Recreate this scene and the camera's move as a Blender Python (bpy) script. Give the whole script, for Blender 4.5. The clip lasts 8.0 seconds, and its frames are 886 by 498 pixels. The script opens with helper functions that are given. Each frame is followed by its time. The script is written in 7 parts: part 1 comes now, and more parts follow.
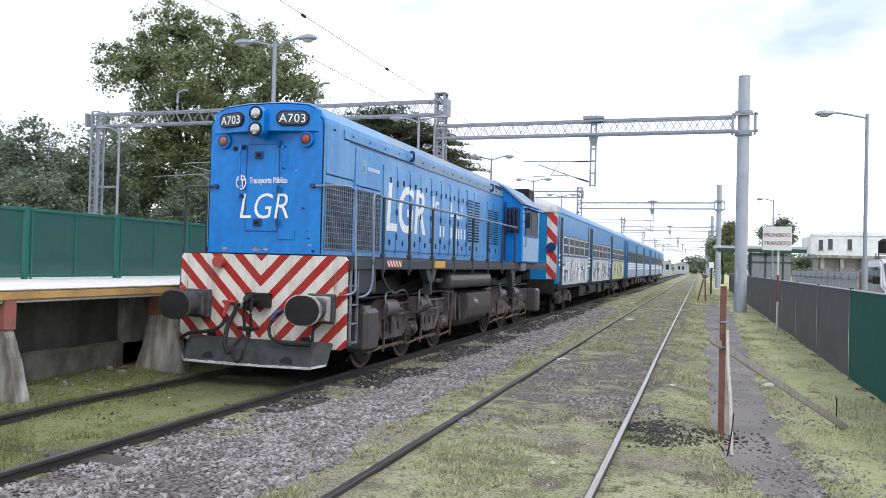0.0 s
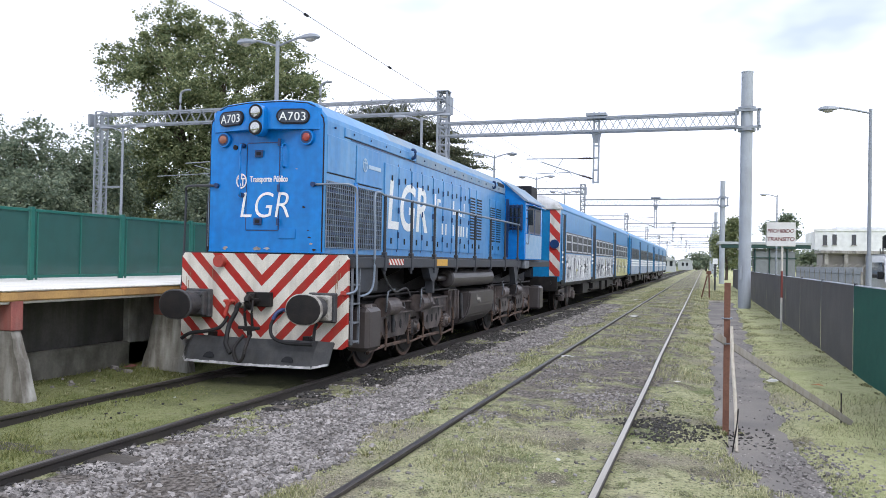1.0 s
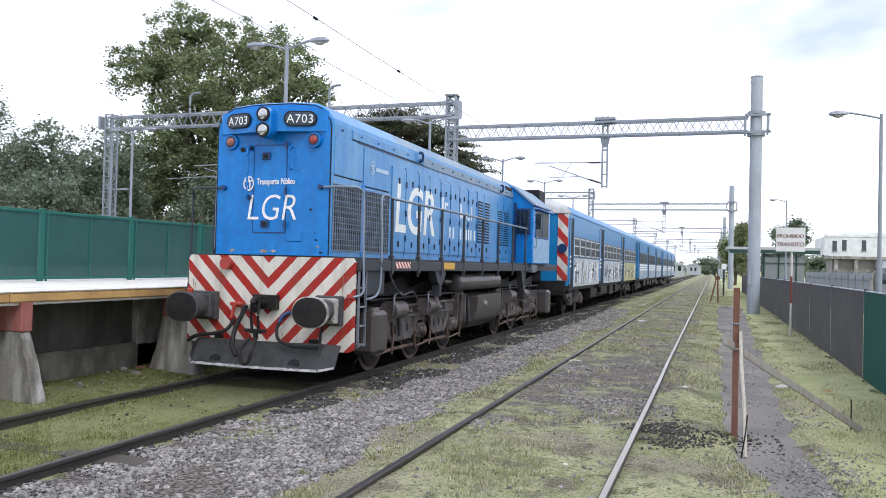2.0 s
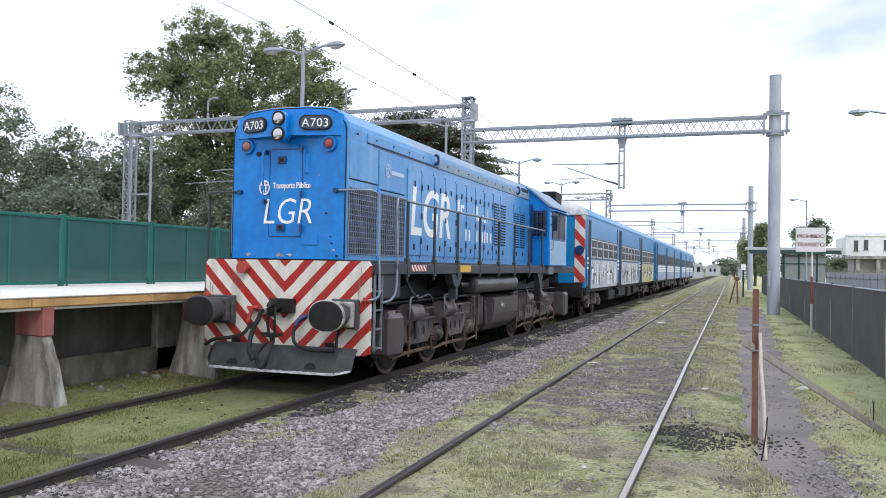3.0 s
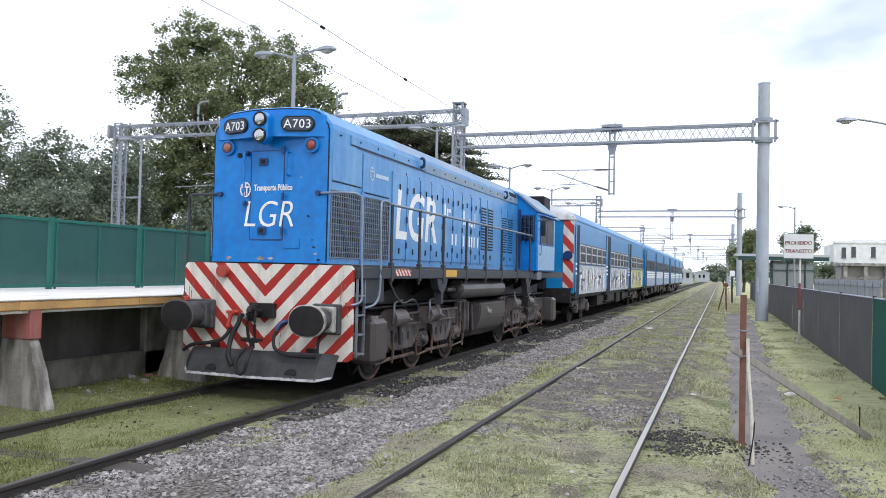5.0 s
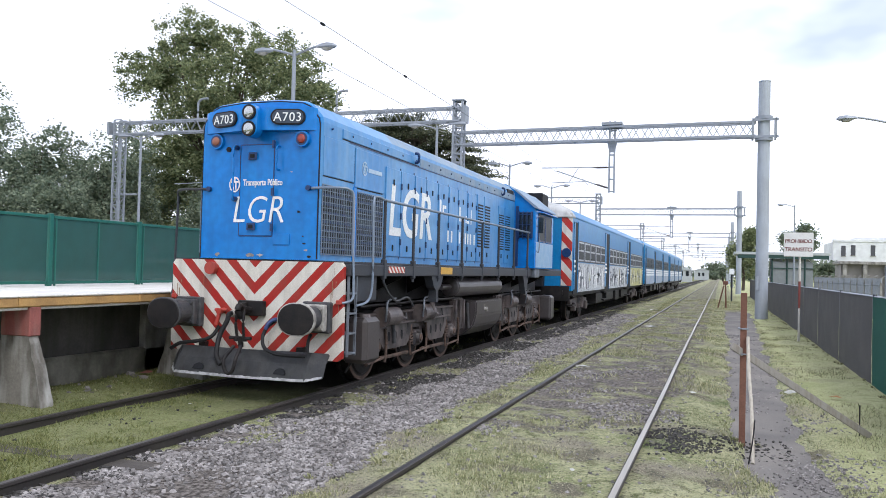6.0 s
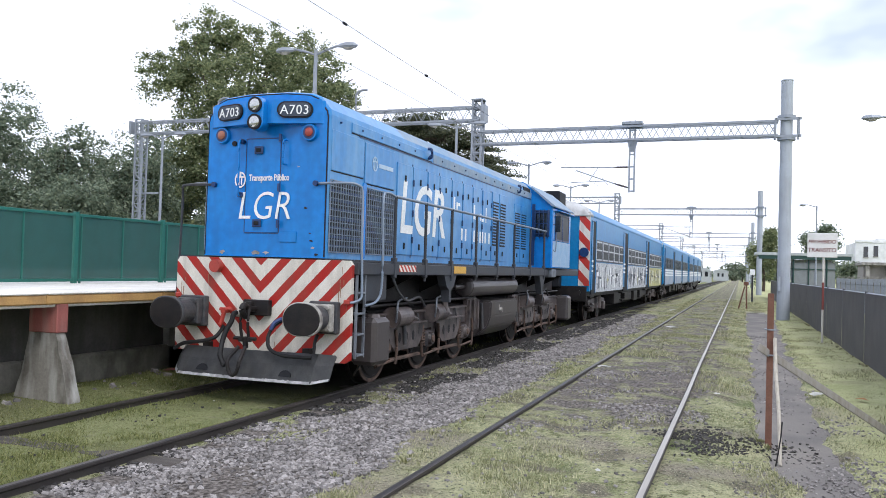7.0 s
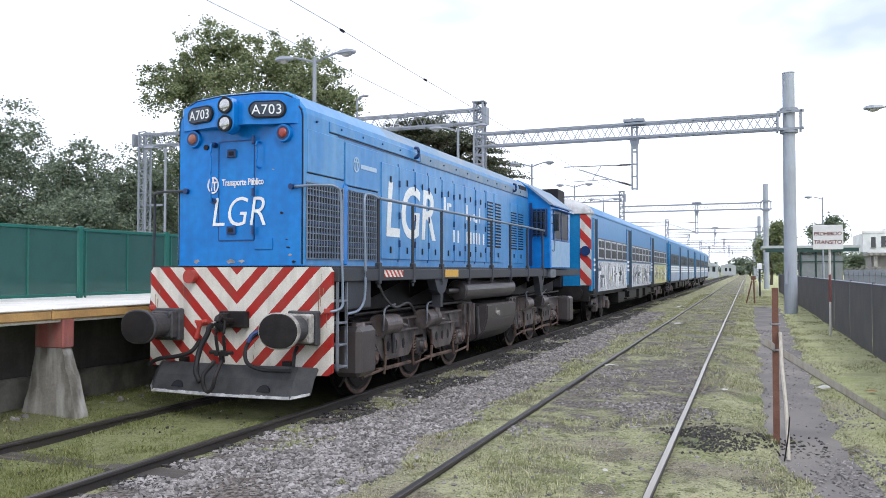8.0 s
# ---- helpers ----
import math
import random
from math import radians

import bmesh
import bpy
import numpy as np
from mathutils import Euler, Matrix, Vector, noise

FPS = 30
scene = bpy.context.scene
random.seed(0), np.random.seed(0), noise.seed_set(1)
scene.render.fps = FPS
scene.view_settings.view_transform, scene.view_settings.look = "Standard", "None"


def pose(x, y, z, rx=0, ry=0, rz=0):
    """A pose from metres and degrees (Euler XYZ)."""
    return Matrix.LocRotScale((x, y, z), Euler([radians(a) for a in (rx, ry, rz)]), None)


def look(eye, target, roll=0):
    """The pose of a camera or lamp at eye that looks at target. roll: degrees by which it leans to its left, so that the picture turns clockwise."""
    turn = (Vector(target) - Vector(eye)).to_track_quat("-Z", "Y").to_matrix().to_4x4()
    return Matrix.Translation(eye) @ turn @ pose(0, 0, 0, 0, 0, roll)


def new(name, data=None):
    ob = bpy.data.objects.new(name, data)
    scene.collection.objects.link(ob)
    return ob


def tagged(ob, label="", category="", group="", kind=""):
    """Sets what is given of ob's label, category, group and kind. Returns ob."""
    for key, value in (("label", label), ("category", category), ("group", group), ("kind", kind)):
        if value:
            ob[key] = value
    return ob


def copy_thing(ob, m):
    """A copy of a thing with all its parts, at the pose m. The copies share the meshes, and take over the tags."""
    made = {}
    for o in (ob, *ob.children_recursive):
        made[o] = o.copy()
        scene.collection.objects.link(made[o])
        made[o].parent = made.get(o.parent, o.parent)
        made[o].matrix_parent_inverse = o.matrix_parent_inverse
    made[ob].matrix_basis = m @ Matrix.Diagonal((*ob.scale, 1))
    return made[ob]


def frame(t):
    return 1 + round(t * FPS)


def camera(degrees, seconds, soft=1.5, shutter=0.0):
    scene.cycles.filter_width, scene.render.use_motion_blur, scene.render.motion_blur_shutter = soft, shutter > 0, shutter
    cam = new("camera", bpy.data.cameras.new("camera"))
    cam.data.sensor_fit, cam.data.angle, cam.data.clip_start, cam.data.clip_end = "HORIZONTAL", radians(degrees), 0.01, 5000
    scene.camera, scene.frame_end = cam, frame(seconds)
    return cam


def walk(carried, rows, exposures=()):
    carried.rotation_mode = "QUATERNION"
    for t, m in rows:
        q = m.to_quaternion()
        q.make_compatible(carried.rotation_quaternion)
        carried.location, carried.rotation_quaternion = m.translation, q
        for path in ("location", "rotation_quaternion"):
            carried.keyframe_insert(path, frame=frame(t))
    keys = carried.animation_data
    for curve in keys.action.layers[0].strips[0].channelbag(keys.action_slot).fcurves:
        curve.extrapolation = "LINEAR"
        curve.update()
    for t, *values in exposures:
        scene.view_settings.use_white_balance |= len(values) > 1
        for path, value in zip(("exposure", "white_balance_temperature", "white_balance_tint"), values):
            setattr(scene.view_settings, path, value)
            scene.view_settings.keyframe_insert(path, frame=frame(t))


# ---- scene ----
cam = camera(58.5, 8.0, soft=0.75)
PATH = [
    (0.0, pose(-0.003, 0.029, 1.667, 90.991, -1.476, 18.016)),
    (0.5, pose(0.000, 0.003, 1.664, 90.963, -1.244, 18.194)),
    (1.0, pose(-0.004, 0.004, 1.672, 90.823, -1.124, 18.263)),
    (2.5, pose(-0.010, 0.009, 1.667, 91.219, -1.402, 19.442)),
    (3.0, pose(-0.000, 0.004, 1.672, 91.233, -1.061, 20.073)),
    (3.5, pose(-0.000, -0.000, 1.672, 91.512, -0.940, 19.547)),
    (4.0, pose(0.011, 0.002, 1.671, 91.603, -0.653, 19.718)),
    (4.5, pose(0.011, -0.009, 1.670, 91.703, -1.086, 19.519)),
    (6.0, pose(0.000, 0.005, 1.668, 91.427, -1.445, 19.335)),
    (6.5, pose(-0.023, 0.010, 1.668, 91.492, -1.794, 20.026)),
    (7.0, pose(-0.072, -0.015, 1.661, 91.358, -1.676, 20.575)),
    (7.5, pose(-0.038, 0.006, 1.666, 91.429, -1.063, 20.745)),
    (8.0, pose(-0.024, 0.000, 1.672, 91.570, 0.021, 21.071)),
]
walk(cam, PATH)

# ---- world, sun, exposure ----
world = bpy.data.worlds.new("sky")
scene.world = world
world.use_nodes = True
wt = world.node_tree
wn, wl = wt.nodes, wt.links
wn.clear()
w_out = wn.new("ShaderNodeOutputWorld")
w_bg = wn.new("ShaderNodeBackground")
w_sky = wn.new("ShaderNodeTexSky")
w_sky.sky_type = "NISHITA"
w_sky.sun_disc = False
w_sky.sun_elevation, w_sky.sun_rotation = radians(48), radians(155)
w_co = wn.new("ShaderNodeTexCoord")
w_map = wn.new("ShaderNodeMapping")
w_map.inputs["Scale"].default_value = (1.0, 1.0, 2.2)
w_map.inputs["Location"].default_value = (2.92, 2.24, -0.10)
w_noise = wn.new("ShaderNodeTexNoise")
w_noise.inputs["Scale"].default_value = 1.7
w_noise.inputs["Detail"].default_value = 5
w_ramp = wn.new("ShaderNodeValToRGB")
w_ramp.color_ramp.elements[0].position = 0.33
w_ramp.color_ramp.elements[0].color = (5.6, 6.4, 7.9, 1)
w_ramp.color_ramp.elements[1].position = 0.425
w_ramp.color_ramp.elements[1].color = (10.45, 10.95, 12.7, 1)
w_mix = wn.new("ShaderNodeMixRGB")
w_mix.inputs["Fac"].default_value = 0.88
w_bg.inputs["Strength"].default_value = 0.1
wl.new(w_co.outputs["Generated"], w_map.inputs["Vector"])
wl.new(w_map.outputs["Vector"], w_noise.inputs["Vector"])
wl.new(w_noise.outputs["Fac"], w_ramp.inputs["Fac"])
wl.new(w_sky.outputs["Color"], w_mix.inputs["Color1"])
wl.new(w_ramp.outputs["Color"], w_mix.inputs["Color2"])
wl.new(w_mix.outputs["Color"], w_bg.inputs["Color"])
wl.new(w_bg.outputs["Background"], w_out.inputs["Surface"])

sun_data = bpy.data.lights.new("sun", "SUN")
sun_data.energy, sun_data.angle, sun_data.color = 1.1, radians(18), (1.0, 0.98, 0.95)
sun = new("sun", sun_data)
sun.matrix_world = look((12, -14, 20), (0, 0, 0))
scene.view_settings.exposure = 0.5

# ---- helpers of this scene ----
def part(name, bm, material, parent=None, label="", smooth=False):
    me = bpy.data.meshes.new(name)
    bm.normal_update()
    bm.to_mesh(me)
    bm.free()
    return hang(name, me, material, parent, label, smooth)


def hang(name, me, material, parent=None, label="", smooth=False):
    if material and not me.materials:
        me.materials.append(material)
    if smooth:
        for p in me.polygons:
            p.use_smooth = True
    ob = new(name, me)
    if parent:
        ob.parent = parent
    if label:
        tagged(ob, label)
    return ob


def thing(name, m, label, category, group="", kind=""):
    ob = new(name)
    ob.empty_display_size = 0.2
    ob.matrix_basis = m
    return tagged(ob, label, category, group, kind)


def box(bm, x0, x1, y0, y1, z0, z1, bevel=0.0, m=None):
    g = bmesh.ops.create_cube(bm, size=1)
    vs = g["verts"]
    for v in vs:
        v.co = Vector(((x0 + x1) / 2 + v.co.x * (x1 - x0), (y0 + y1) / 2 + v.co.y * (y1 - y0), (z0 + z1) / 2 + v.co.z * (z1 - z0)))
    if m:
        bmesh.ops.transform(bm, matrix=m, verts=vs)
    if bevel:
        es = list({e for v in vs for e in v.link_edges})
        bmesh.ops.bevel(bm, geom=es, offset=bevel, segments=1, affect="EDGES", clamp_overlap=True)
    return bm


def one_box(*a, **k):
    return box(bmesh.new(), *a, **k)


def rod(bm, p, q, r, r2=None, seg=10, caps=True):
    p, q = Vector(p), Vector(q)
    d = q - p
    m = Matrix.Translation((p + q) / 2) @ d.to_track_quat("Z", "Y").to_matrix().to_4x4()
    bmesh.ops.create_cone(bm, cap_ends=caps, segments=seg, radius1=r, radius2=r if r2 is None else r2, depth=d.length, matrix=m)
    return bm


def pipe(bm, pts, r, seg=8):
    pts = [Vector(p) for p in pts]
    rings = []
    for i, p in enumerate(pts):
        d = (pts[min(i + 1, len(pts) - 1)] - pts[max(i - 1, 0)]).normalized()
        q = d.to_track_quat("Z", "Y")
        rings.append([bm.verts.new(p + q @ Vector((r * math.cos(a), r * math.sin(a), 0))) for a in [2 * math.pi * k / seg for k in range(seg)]])
    for a, b in zip(rings, rings[1:]):
        for k in range(seg):
            bm.faces.new((a[k], a[(k + 1) % seg], b[(k + 1) % seg], b[k]))
    bm.faces.new(rings[0][::-1])
    bm.faces.new(rings[-1])
    return bm


def bend(pts, n=6):
    """A smooth run of points through pts."""
    pts = [Vector(p) for p in pts]
    out = []
    for i in range(len(pts) - 1):
        a, b, c, d = pts[max(i - 1, 0)], pts[i], pts[i + 1], pts[min(i + 2, len(pts) - 1)]
        for k in range(n):
            t = k / n
            out.append(0.5 * (2 * b + (c - a) * t + (2 * a - 5 * b + 4 * c - d) * t * t + (3 * b - a - 3 * c + d) * t ** 3))
    return out + [pts[-1]]


def loft(bm, sections, close=True):
    """Sections: lists of points of equal number, closed rings."""
    rings = [[bm.verts.new(p) for p in s] for s in sections]
    n = len(rings[0])
    for a, b in zip(rings, rings[1:]):
        for k in range(n):
            bm.faces.new((a[k], a[(k + 1) % n], b[(k + 1) % n], b[k]))
    if close:
        bm.faces.new(rings[0][::-1])
        bm.faces.new(rings[-1])
    bmesh.ops.recalc_face_normals(bm, faces=bm.faces)
    return bm


def prism(bm, outline, axis, a, b):
    """Extrudes a 2D outline along an axis from a to b."""
    def at(u, v, w):
        return {"x": (w, u, v), "y": (u, w, v), "z": (u, v, w)}[axis]
    return loft(bm, [[at(u, v, a) for u, v in outline], [at(u, v, b) for u, v in outline]])


def lettering(body, size, m, shear=0.0, depth=0.003, spacing=1.0, bold=0.0):
    cu = bpy.data.curves.new("writing", "FONT")
    cu.body, cu.size, cu.shear, cu.extrude, cu.space_character = body, size, shear, depth, spacing
    cu.offset = bold
    cu.align_x = "CENTER"
    cu.resolution_u = 4
    ob = new("writing", cu)
    me = bpy.data.meshes.new_from_object(ob.evaluated_get(bpy.context.evaluated_depsgraph_get()))
    bpy.data.objects.remove(ob)
    me.transform(m)
    return me


FRONT = pose(0, 0, 0, 90)
SIDE = pose(0, 0, 0, 0, 0, 90) @ pose(0, 0, 0, 90)


# ---- materials ----
def material(name, colour, rough=0.6, metal=0.0, second=None, amount=0.4, scale=4.0, fine=60.0, bump=0.1, dirt=None, dirt_amount=0.0, stretch=(1, 1, 1), spec=0.5, island=0.0):
    """Colour, a second colour in patches, fine grain, streaky dirt and relief."""
    mt = bpy.data.materials.new(name)
    mt.use_nodes = True
    nt = mt.node_tree
    n, l = nt.nodes, nt.links
    bs = n["Principled BSDF"]
    bs.inputs["Roughness"].default_value = rough
    bs.inputs["Metallic"].default_value = metal
    bs.inputs["Specular IOR Level"].default_value = spec
    co = n.new("ShaderNodeTexCoord")
    mp = n.new("ShaderNodeMapping")
    mp.inputs["Scale"].default_value = stretch
    l.new(co.outputs["Object"], mp.inputs["Vector"])
    big = n.new("ShaderNodeTexNoise")
    big.inputs["Scale"].default_value, big.inputs["Detail"].default_value = scale, 6
    small = n.new("ShaderNodeTexNoise")
    small.inputs["Scale"].default_value, small.inputs["Detail"].default_value = fine, 4
    l.new(mp.outputs["Vector"], big.inputs["Vector"])
    l.new(mp.outputs["Vector"], small.inputs["Vector"])
    mix = n.new("ShaderNodeMixRGB")
    mix.inputs["Color1"].default_value = (*colour, 1)
    mix.inputs["Color2"].default_value = (*(second or [c * 0.7 for c in colour]), 1)
    rp = n.new("ShaderNodeMapRange")
    rp.inputs["From Min"].default_value, rp.inputs["From Max"].default_value = 0.4, 0.68
    rp.inputs["To Max"].default_value = amount
    l.new(big.outputs["Fac"], rp.inputs["Value"])
    l.new(rp.outputs["Result"], mix.inputs["Fac"])
    last = mix.outputs["Color"]
    g = n.new("ShaderNodeMixRGB")
    g.blend_type = "MULTIPLY"
    g.inputs["Fac"].default_value = 0.35
    gr = n.new("ShaderNodeMapRange")
    gr.inputs["From Min"].default_value, gr.inputs["From Max"].default_value = 0.3, 0.7
    gr.inputs["To Min"].default_value, gr.inputs["To Max"].default_value = 0.55, 1.15
    l.new(small.outputs["Fac"], gr.inputs["Value"])
    l.new(last, g.inputs["Color1"])
    l.new(gr.outputs["Result"], g.inputs["Color2"])
    last = g.outputs["Color"]
    if dirt:
        st = n.new("ShaderNodeTexNoise")
        st.inputs["Scale"].default_value, st.inputs["Detail"].default_value = 2.4, 8
        mp2 = n.new("ShaderNodeMapping")
        mp2.inputs["Scale"].default_value = (3.0, 3.0, 0.5)
        l.new(co.outputs["Object"], mp2.inputs["Vector"])
        l.new(mp2.outputs["Vector"], st.inputs["Vector"])
        dr = n.new("ShaderNodeMapRange")
        dr.inputs["From Min"].default_value, dr.inputs["From Max"].default_value = 0.45, 0.75
        dr.inputs["To Max"].default_value = dirt_amount
        l.new(st.outputs["Fac"], dr.inputs["Value"])
        dm = n.new("ShaderNodeMixRGB")
        dm.inputs["Color2"].default_value = (*dirt, 1)
        l.new(dr.outputs["Result"], dm.inputs["Fac"])
        l.new(last, dm.inputs["Color1"])
        last = dm.outputs["Color"]
    if island:
        ge = n.new("ShaderNodeNewGeometry")
        ir = n.new("ShaderNodeMapRange")
        ir.inputs["To Min"].default_value, ir.inputs["To Max"].default_value = 1 - island, 1 + island
        l.new(ge.outputs["Random Per Island"], ir.inputs["Value"])
        im = n.new("ShaderNodeMixRGB")
        im.blend_type = "MULTIPLY"
        im.inputs["Fac"].default_value = 1
        l.new(last, im.inputs["Color1"])
        l.new(ir.outputs["Result"], im.inputs["Color2"])
        last = im.outputs["Color"]
    l.new(last, bs.inputs["Base Color"])
    if bump:
        bp = n.new("ShaderNodeBump")
        bp.inputs["Strength"].default_value, bp.inputs["Distance"].default_value = bump, 0.01
        l.new(small.outputs["Fac"], bp.inputs["Height"])
        l.new(bp.outputs["Normal"], bs.inputs["Normal"])
    return mt


def striped(name, ca, cb, period, share, phase, mode, lean=1.0, rough=0.5):
    """Painted bands: mode V: chevrons in x and z, D: diagonals in x and z, Z: rings along z, S: diagonals in y and z."""
    mt = material(name, ca, rough, dirt=(0.09, 0.07, 0.05), dirt_amount=0.35, bump=0.08, spec=0.22)
    nt = mt.node_tree
    n, l = nt.nodes, nt.links
    co = n.new("ShaderNodeTexCoord")
    sp = n.new("ShaderNodeSeparateXYZ")
    l.new(co.outputs["Object"], sp.inputs["Vector"])

    def calc(op, a, b=None):
        q = n.new("ShaderNodeMath")
        q.operation = op
        for i, v in enumerate((a, b)):
            if v is None:
                continue
            if isinstance(v, (int, float)):
                q.inputs[i].default_value = v
            else:
                l.new(v, q.inputs[i])
        return q.outputs[0]
    side = {"V": calc("ABSOLUTE", sp.outputs["X"]), "D": sp.outputs["X"], "Z": calc("MULTIPLY", sp.outputs["X"], 0.0), "S": sp.outputs["Y"]}[mode]
    f = calc("SUBTRACT", sp.outputs["Z"], calc("MULTIPLY", side, lean))
    wob = n.new("ShaderNodeTexNoise")
    wob.inputs["Scale"].default_value = 9
    l.new(co.outputs["Object"], wob.inputs["Vector"])
    f = calc("ADD", f, calc("MULTIPLY", calc("SUBTRACT", wob.outputs["Fac"], 0.5), 0.02))
    f = calc("DIVIDE", calc("SUBTRACT", f, phase), period)
    f = calc("SUBTRACT", f, calc("FLOOR", f))
    on = calc("LESS_THAN", f, share)
    mixes = [q for q in n if q.type == "MIX_RGB"]
    first = mixes[0]
    sw = n.new("ShaderNodeMixRGB")
    sw.inputs["Color1"].default_value, sw.inputs["Color2"].default_value = (*ca, 1), (*cb, 1)
    l.new(on, sw.inputs["Fac"])
    l.new(sw.outputs["Color"], first.inputs["Color1"])
    first.inputs["Color2"].default_value = (0.2, 0.15, 0.11, 1)
    for q in n:
        if q.type == "MAP_RANGE" and q.outputs[0].links and q.outputs[0].links[0].to_node == first:
            q.inputs["To Max"].default_value = 0.15
    return mt


def leafy(name, a, b, c):
    mt = bpy.data.materials.new(name)
    mt.use_nodes = True
    n, l = mt.node_tree.nodes, mt.node_tree.links
    bs = n["Principled BSDF"]
    bs.inputs["Roughness"].default_value = 0.55
    bs.inputs["Specular IOR Level"].default_value = 0.3
    ge = n.new("ShaderNodeNewGeometry")
    rp = n.new("ShaderNodeValToRGB")
    rp.color_ramp.elements[0].color = (*a, 1)
    rp.color_ramp.elements[1].color = (*c, 1)
    e = rp.color_ramp.elements.new(0.6)
    e.color = (*b, 1)
    l.new(ge.outputs["Random Per Island"], rp.inputs["Fac"])
    l.new(rp.outputs["Color"], bs.inputs["Base Color"])
    tr = n.new("ShaderNodeBsdfTranslucent")
    mx = n.new("ShaderNodeMixShader")
    mx.inputs["Fac"].default_value = 0.42
    l.new(rp.outputs["Color"], tr.inputs["Color"])
    l.new(bs.outputs["BSDF"], mx.inputs[1])
    l.new(tr.outputs["BSDF"], mx.inputs[2])
    l.new(mx.outputs["Shader"], n["Material Output"].inputs["Surface"])
    return mt


def see_through(name, colour, cover, rough=0.6):
    mt = material(name, colour, rough, bump=0.05)
    n, l = mt.node_tree.nodes, mt.node_tree.links
    tr = n.new("ShaderNodeBsdfTransparent")
    mx = n.new("ShaderNodeMixShader")
    mx.inputs["Fac"].default_value = cover
    l.new(tr.outputs["BSDF"], mx.inputs[1])
    l.new(n["Principled BSDF"].outputs["BSDF"], mx.inputs[2])
    l.new(mx.outputs["Shader"], n["Material Output"].inputs["Surface"])
    return mt


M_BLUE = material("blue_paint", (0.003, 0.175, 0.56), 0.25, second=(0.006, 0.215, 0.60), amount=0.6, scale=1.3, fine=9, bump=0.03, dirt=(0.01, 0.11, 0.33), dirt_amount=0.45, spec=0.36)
# faded paint, made paler by the sky's reflection put into the colour
M_BLUE_S = material("faded_sky_sheen_blue_paint", (0.02, 0.20, 0.50), 0.32, second=(0.10, 0.30, 0.55), amount=0.65, scale=1.0, fine=9, bump=0.03, dirt=(0.15, 0.31, 0.50), dirt_amount=0.5, spec=0.45)
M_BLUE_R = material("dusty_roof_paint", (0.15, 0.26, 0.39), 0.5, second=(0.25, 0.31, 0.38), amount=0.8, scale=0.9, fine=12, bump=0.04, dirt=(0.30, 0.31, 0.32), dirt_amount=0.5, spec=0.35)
M_BLUE_D = material("dark_blue_paint", (0.004, 0.032, 0.12), 0.42, scale=2, fine=20, bump=0.05)
M_WHITE = material("white_paint", (0.78, 0.80, 0.80), 0.5, second=(0.6, 0.62, 0.62), amount=0.4, fine=30, bump=0.05)
M_SEAM = material("black_rubber", (0.012, 0.013, 0.016), 0.6, bump=0.05, spec=0.22)
M_GREY = material("grey_frame_paint", (0.04, 0.045, 0.056), 0.5, second=(0.05, 0.045, 0.04), amount=0.5, fine=40, bump=0.1, spec=0.22)
M_DARK = material("oily_black_metal", (0.014, 0.013, 0.014), 0.5, second=(0.032, 0.027, 0.024), amount=0.6, scale=6, fine=50, bump=0.2, spec=0.22)
M_BOGIE = material("dusty_bogie_iron", (0.12, 0.10, 0.098), 0.46, second=(0.012, 0.012, 0.015), amount=0.92, scale=4, fine=35, bump=0.3, dirt=(0.085, 0.052, 0.034), dirt_amount=0.35, spec=0.42)
M_TANK = material("sooty_tank_paint", (0.062, 0.054, 0.056), 0.33, second=(0.085, 0.082, 0.085), amount=0.5, scale=2.2, fine=25, bump=0.12, dirt=(0.07, 0.05, 0.035), dirt_amount=0.3, spec=0.45)
M_STEP = material("worn_blue_grey_steel", (0.15, 0.17, 0.20), 0.5, second=(0.05, 0.055, 0.065), amount=0.6, scale=6, bump=0.1)
M_GEAR = material("rusty_running_gear", (0.13, 0.088, 0.07), 0.65, second=(0.03, 0.024, 0.022), amount=0.8, scale=7, fine=50, bump=0.3, spec=0.22)
M_BUFFER = material("scuffed_buffer_iron", (0.05, 0.052, 0.058), 0.55, second=(0.14, 0.13, 0.12), amount=0.4, scale=9, bump=0.2, spec=0.22)
M_PALE = material("chipped_pale_paint", (0.4, 0.39, 0.36), 0.6, second=(0.09, 0.075, 0.065), amount=0.8, scale=8, bump=0.1)
M_PLOW = material("worn_plough_steel", (0.075, 0.078, 0.085), 0.5, second=(0.15, 0.15, 0.15), amount=0.5, scale=5, bump=0.2, dirt=(0.03, 0.025, 0.02), dirt_amount=0.5)
M_SCUFF = material("bare_scuffed_edge", (0.76, 0.76, 0.77), 0.55, second=(0.17, 0.17, 0.18), amount=0.6, scale=10, bump=0.2)
M_RED = material("red_paint", (0.42, 0.045, 0.03), 0.5, bump=0.1, dirt=(0.1, 0.04, 0.03), dirt_amount=0.4)
M_YELLOW = material("yellow_paint", (0.6, 0.34, 0.05), 0.55, bump=0.1)
M_CHEVRON = striped("red_white_chevron_paint", (0.66, 0.63, 0.57), (0.36, 0.02, 0.016), 0.36, 0.44, 1.26, "V", 1.0)
M_DIAG = striped("red_white_diagonal_paint", (0.62, 0.6, 0.57), (0.46, 0.03, 0.025), 0.62, 0.5, 0.1, "D", -1.1)
M_HAZARD = striped("red_white_hazard_strip", (0.7, 0.68, 0.62), (0.46, 0.06, 0.04), 0.11, 0.5, 0.0, "S", -0.9)
M_RINGS = striped("red_white_ringed_paint", (0.62, 0.6, 0.56), (0.2, 0.055, 0.05), 3.0, 0.245, 0.95, "Z")
M_GLASS = material("dark_window_glass", (0.012, 0.016, 0.02), 0.06, bump=0.0, spec=0.8)
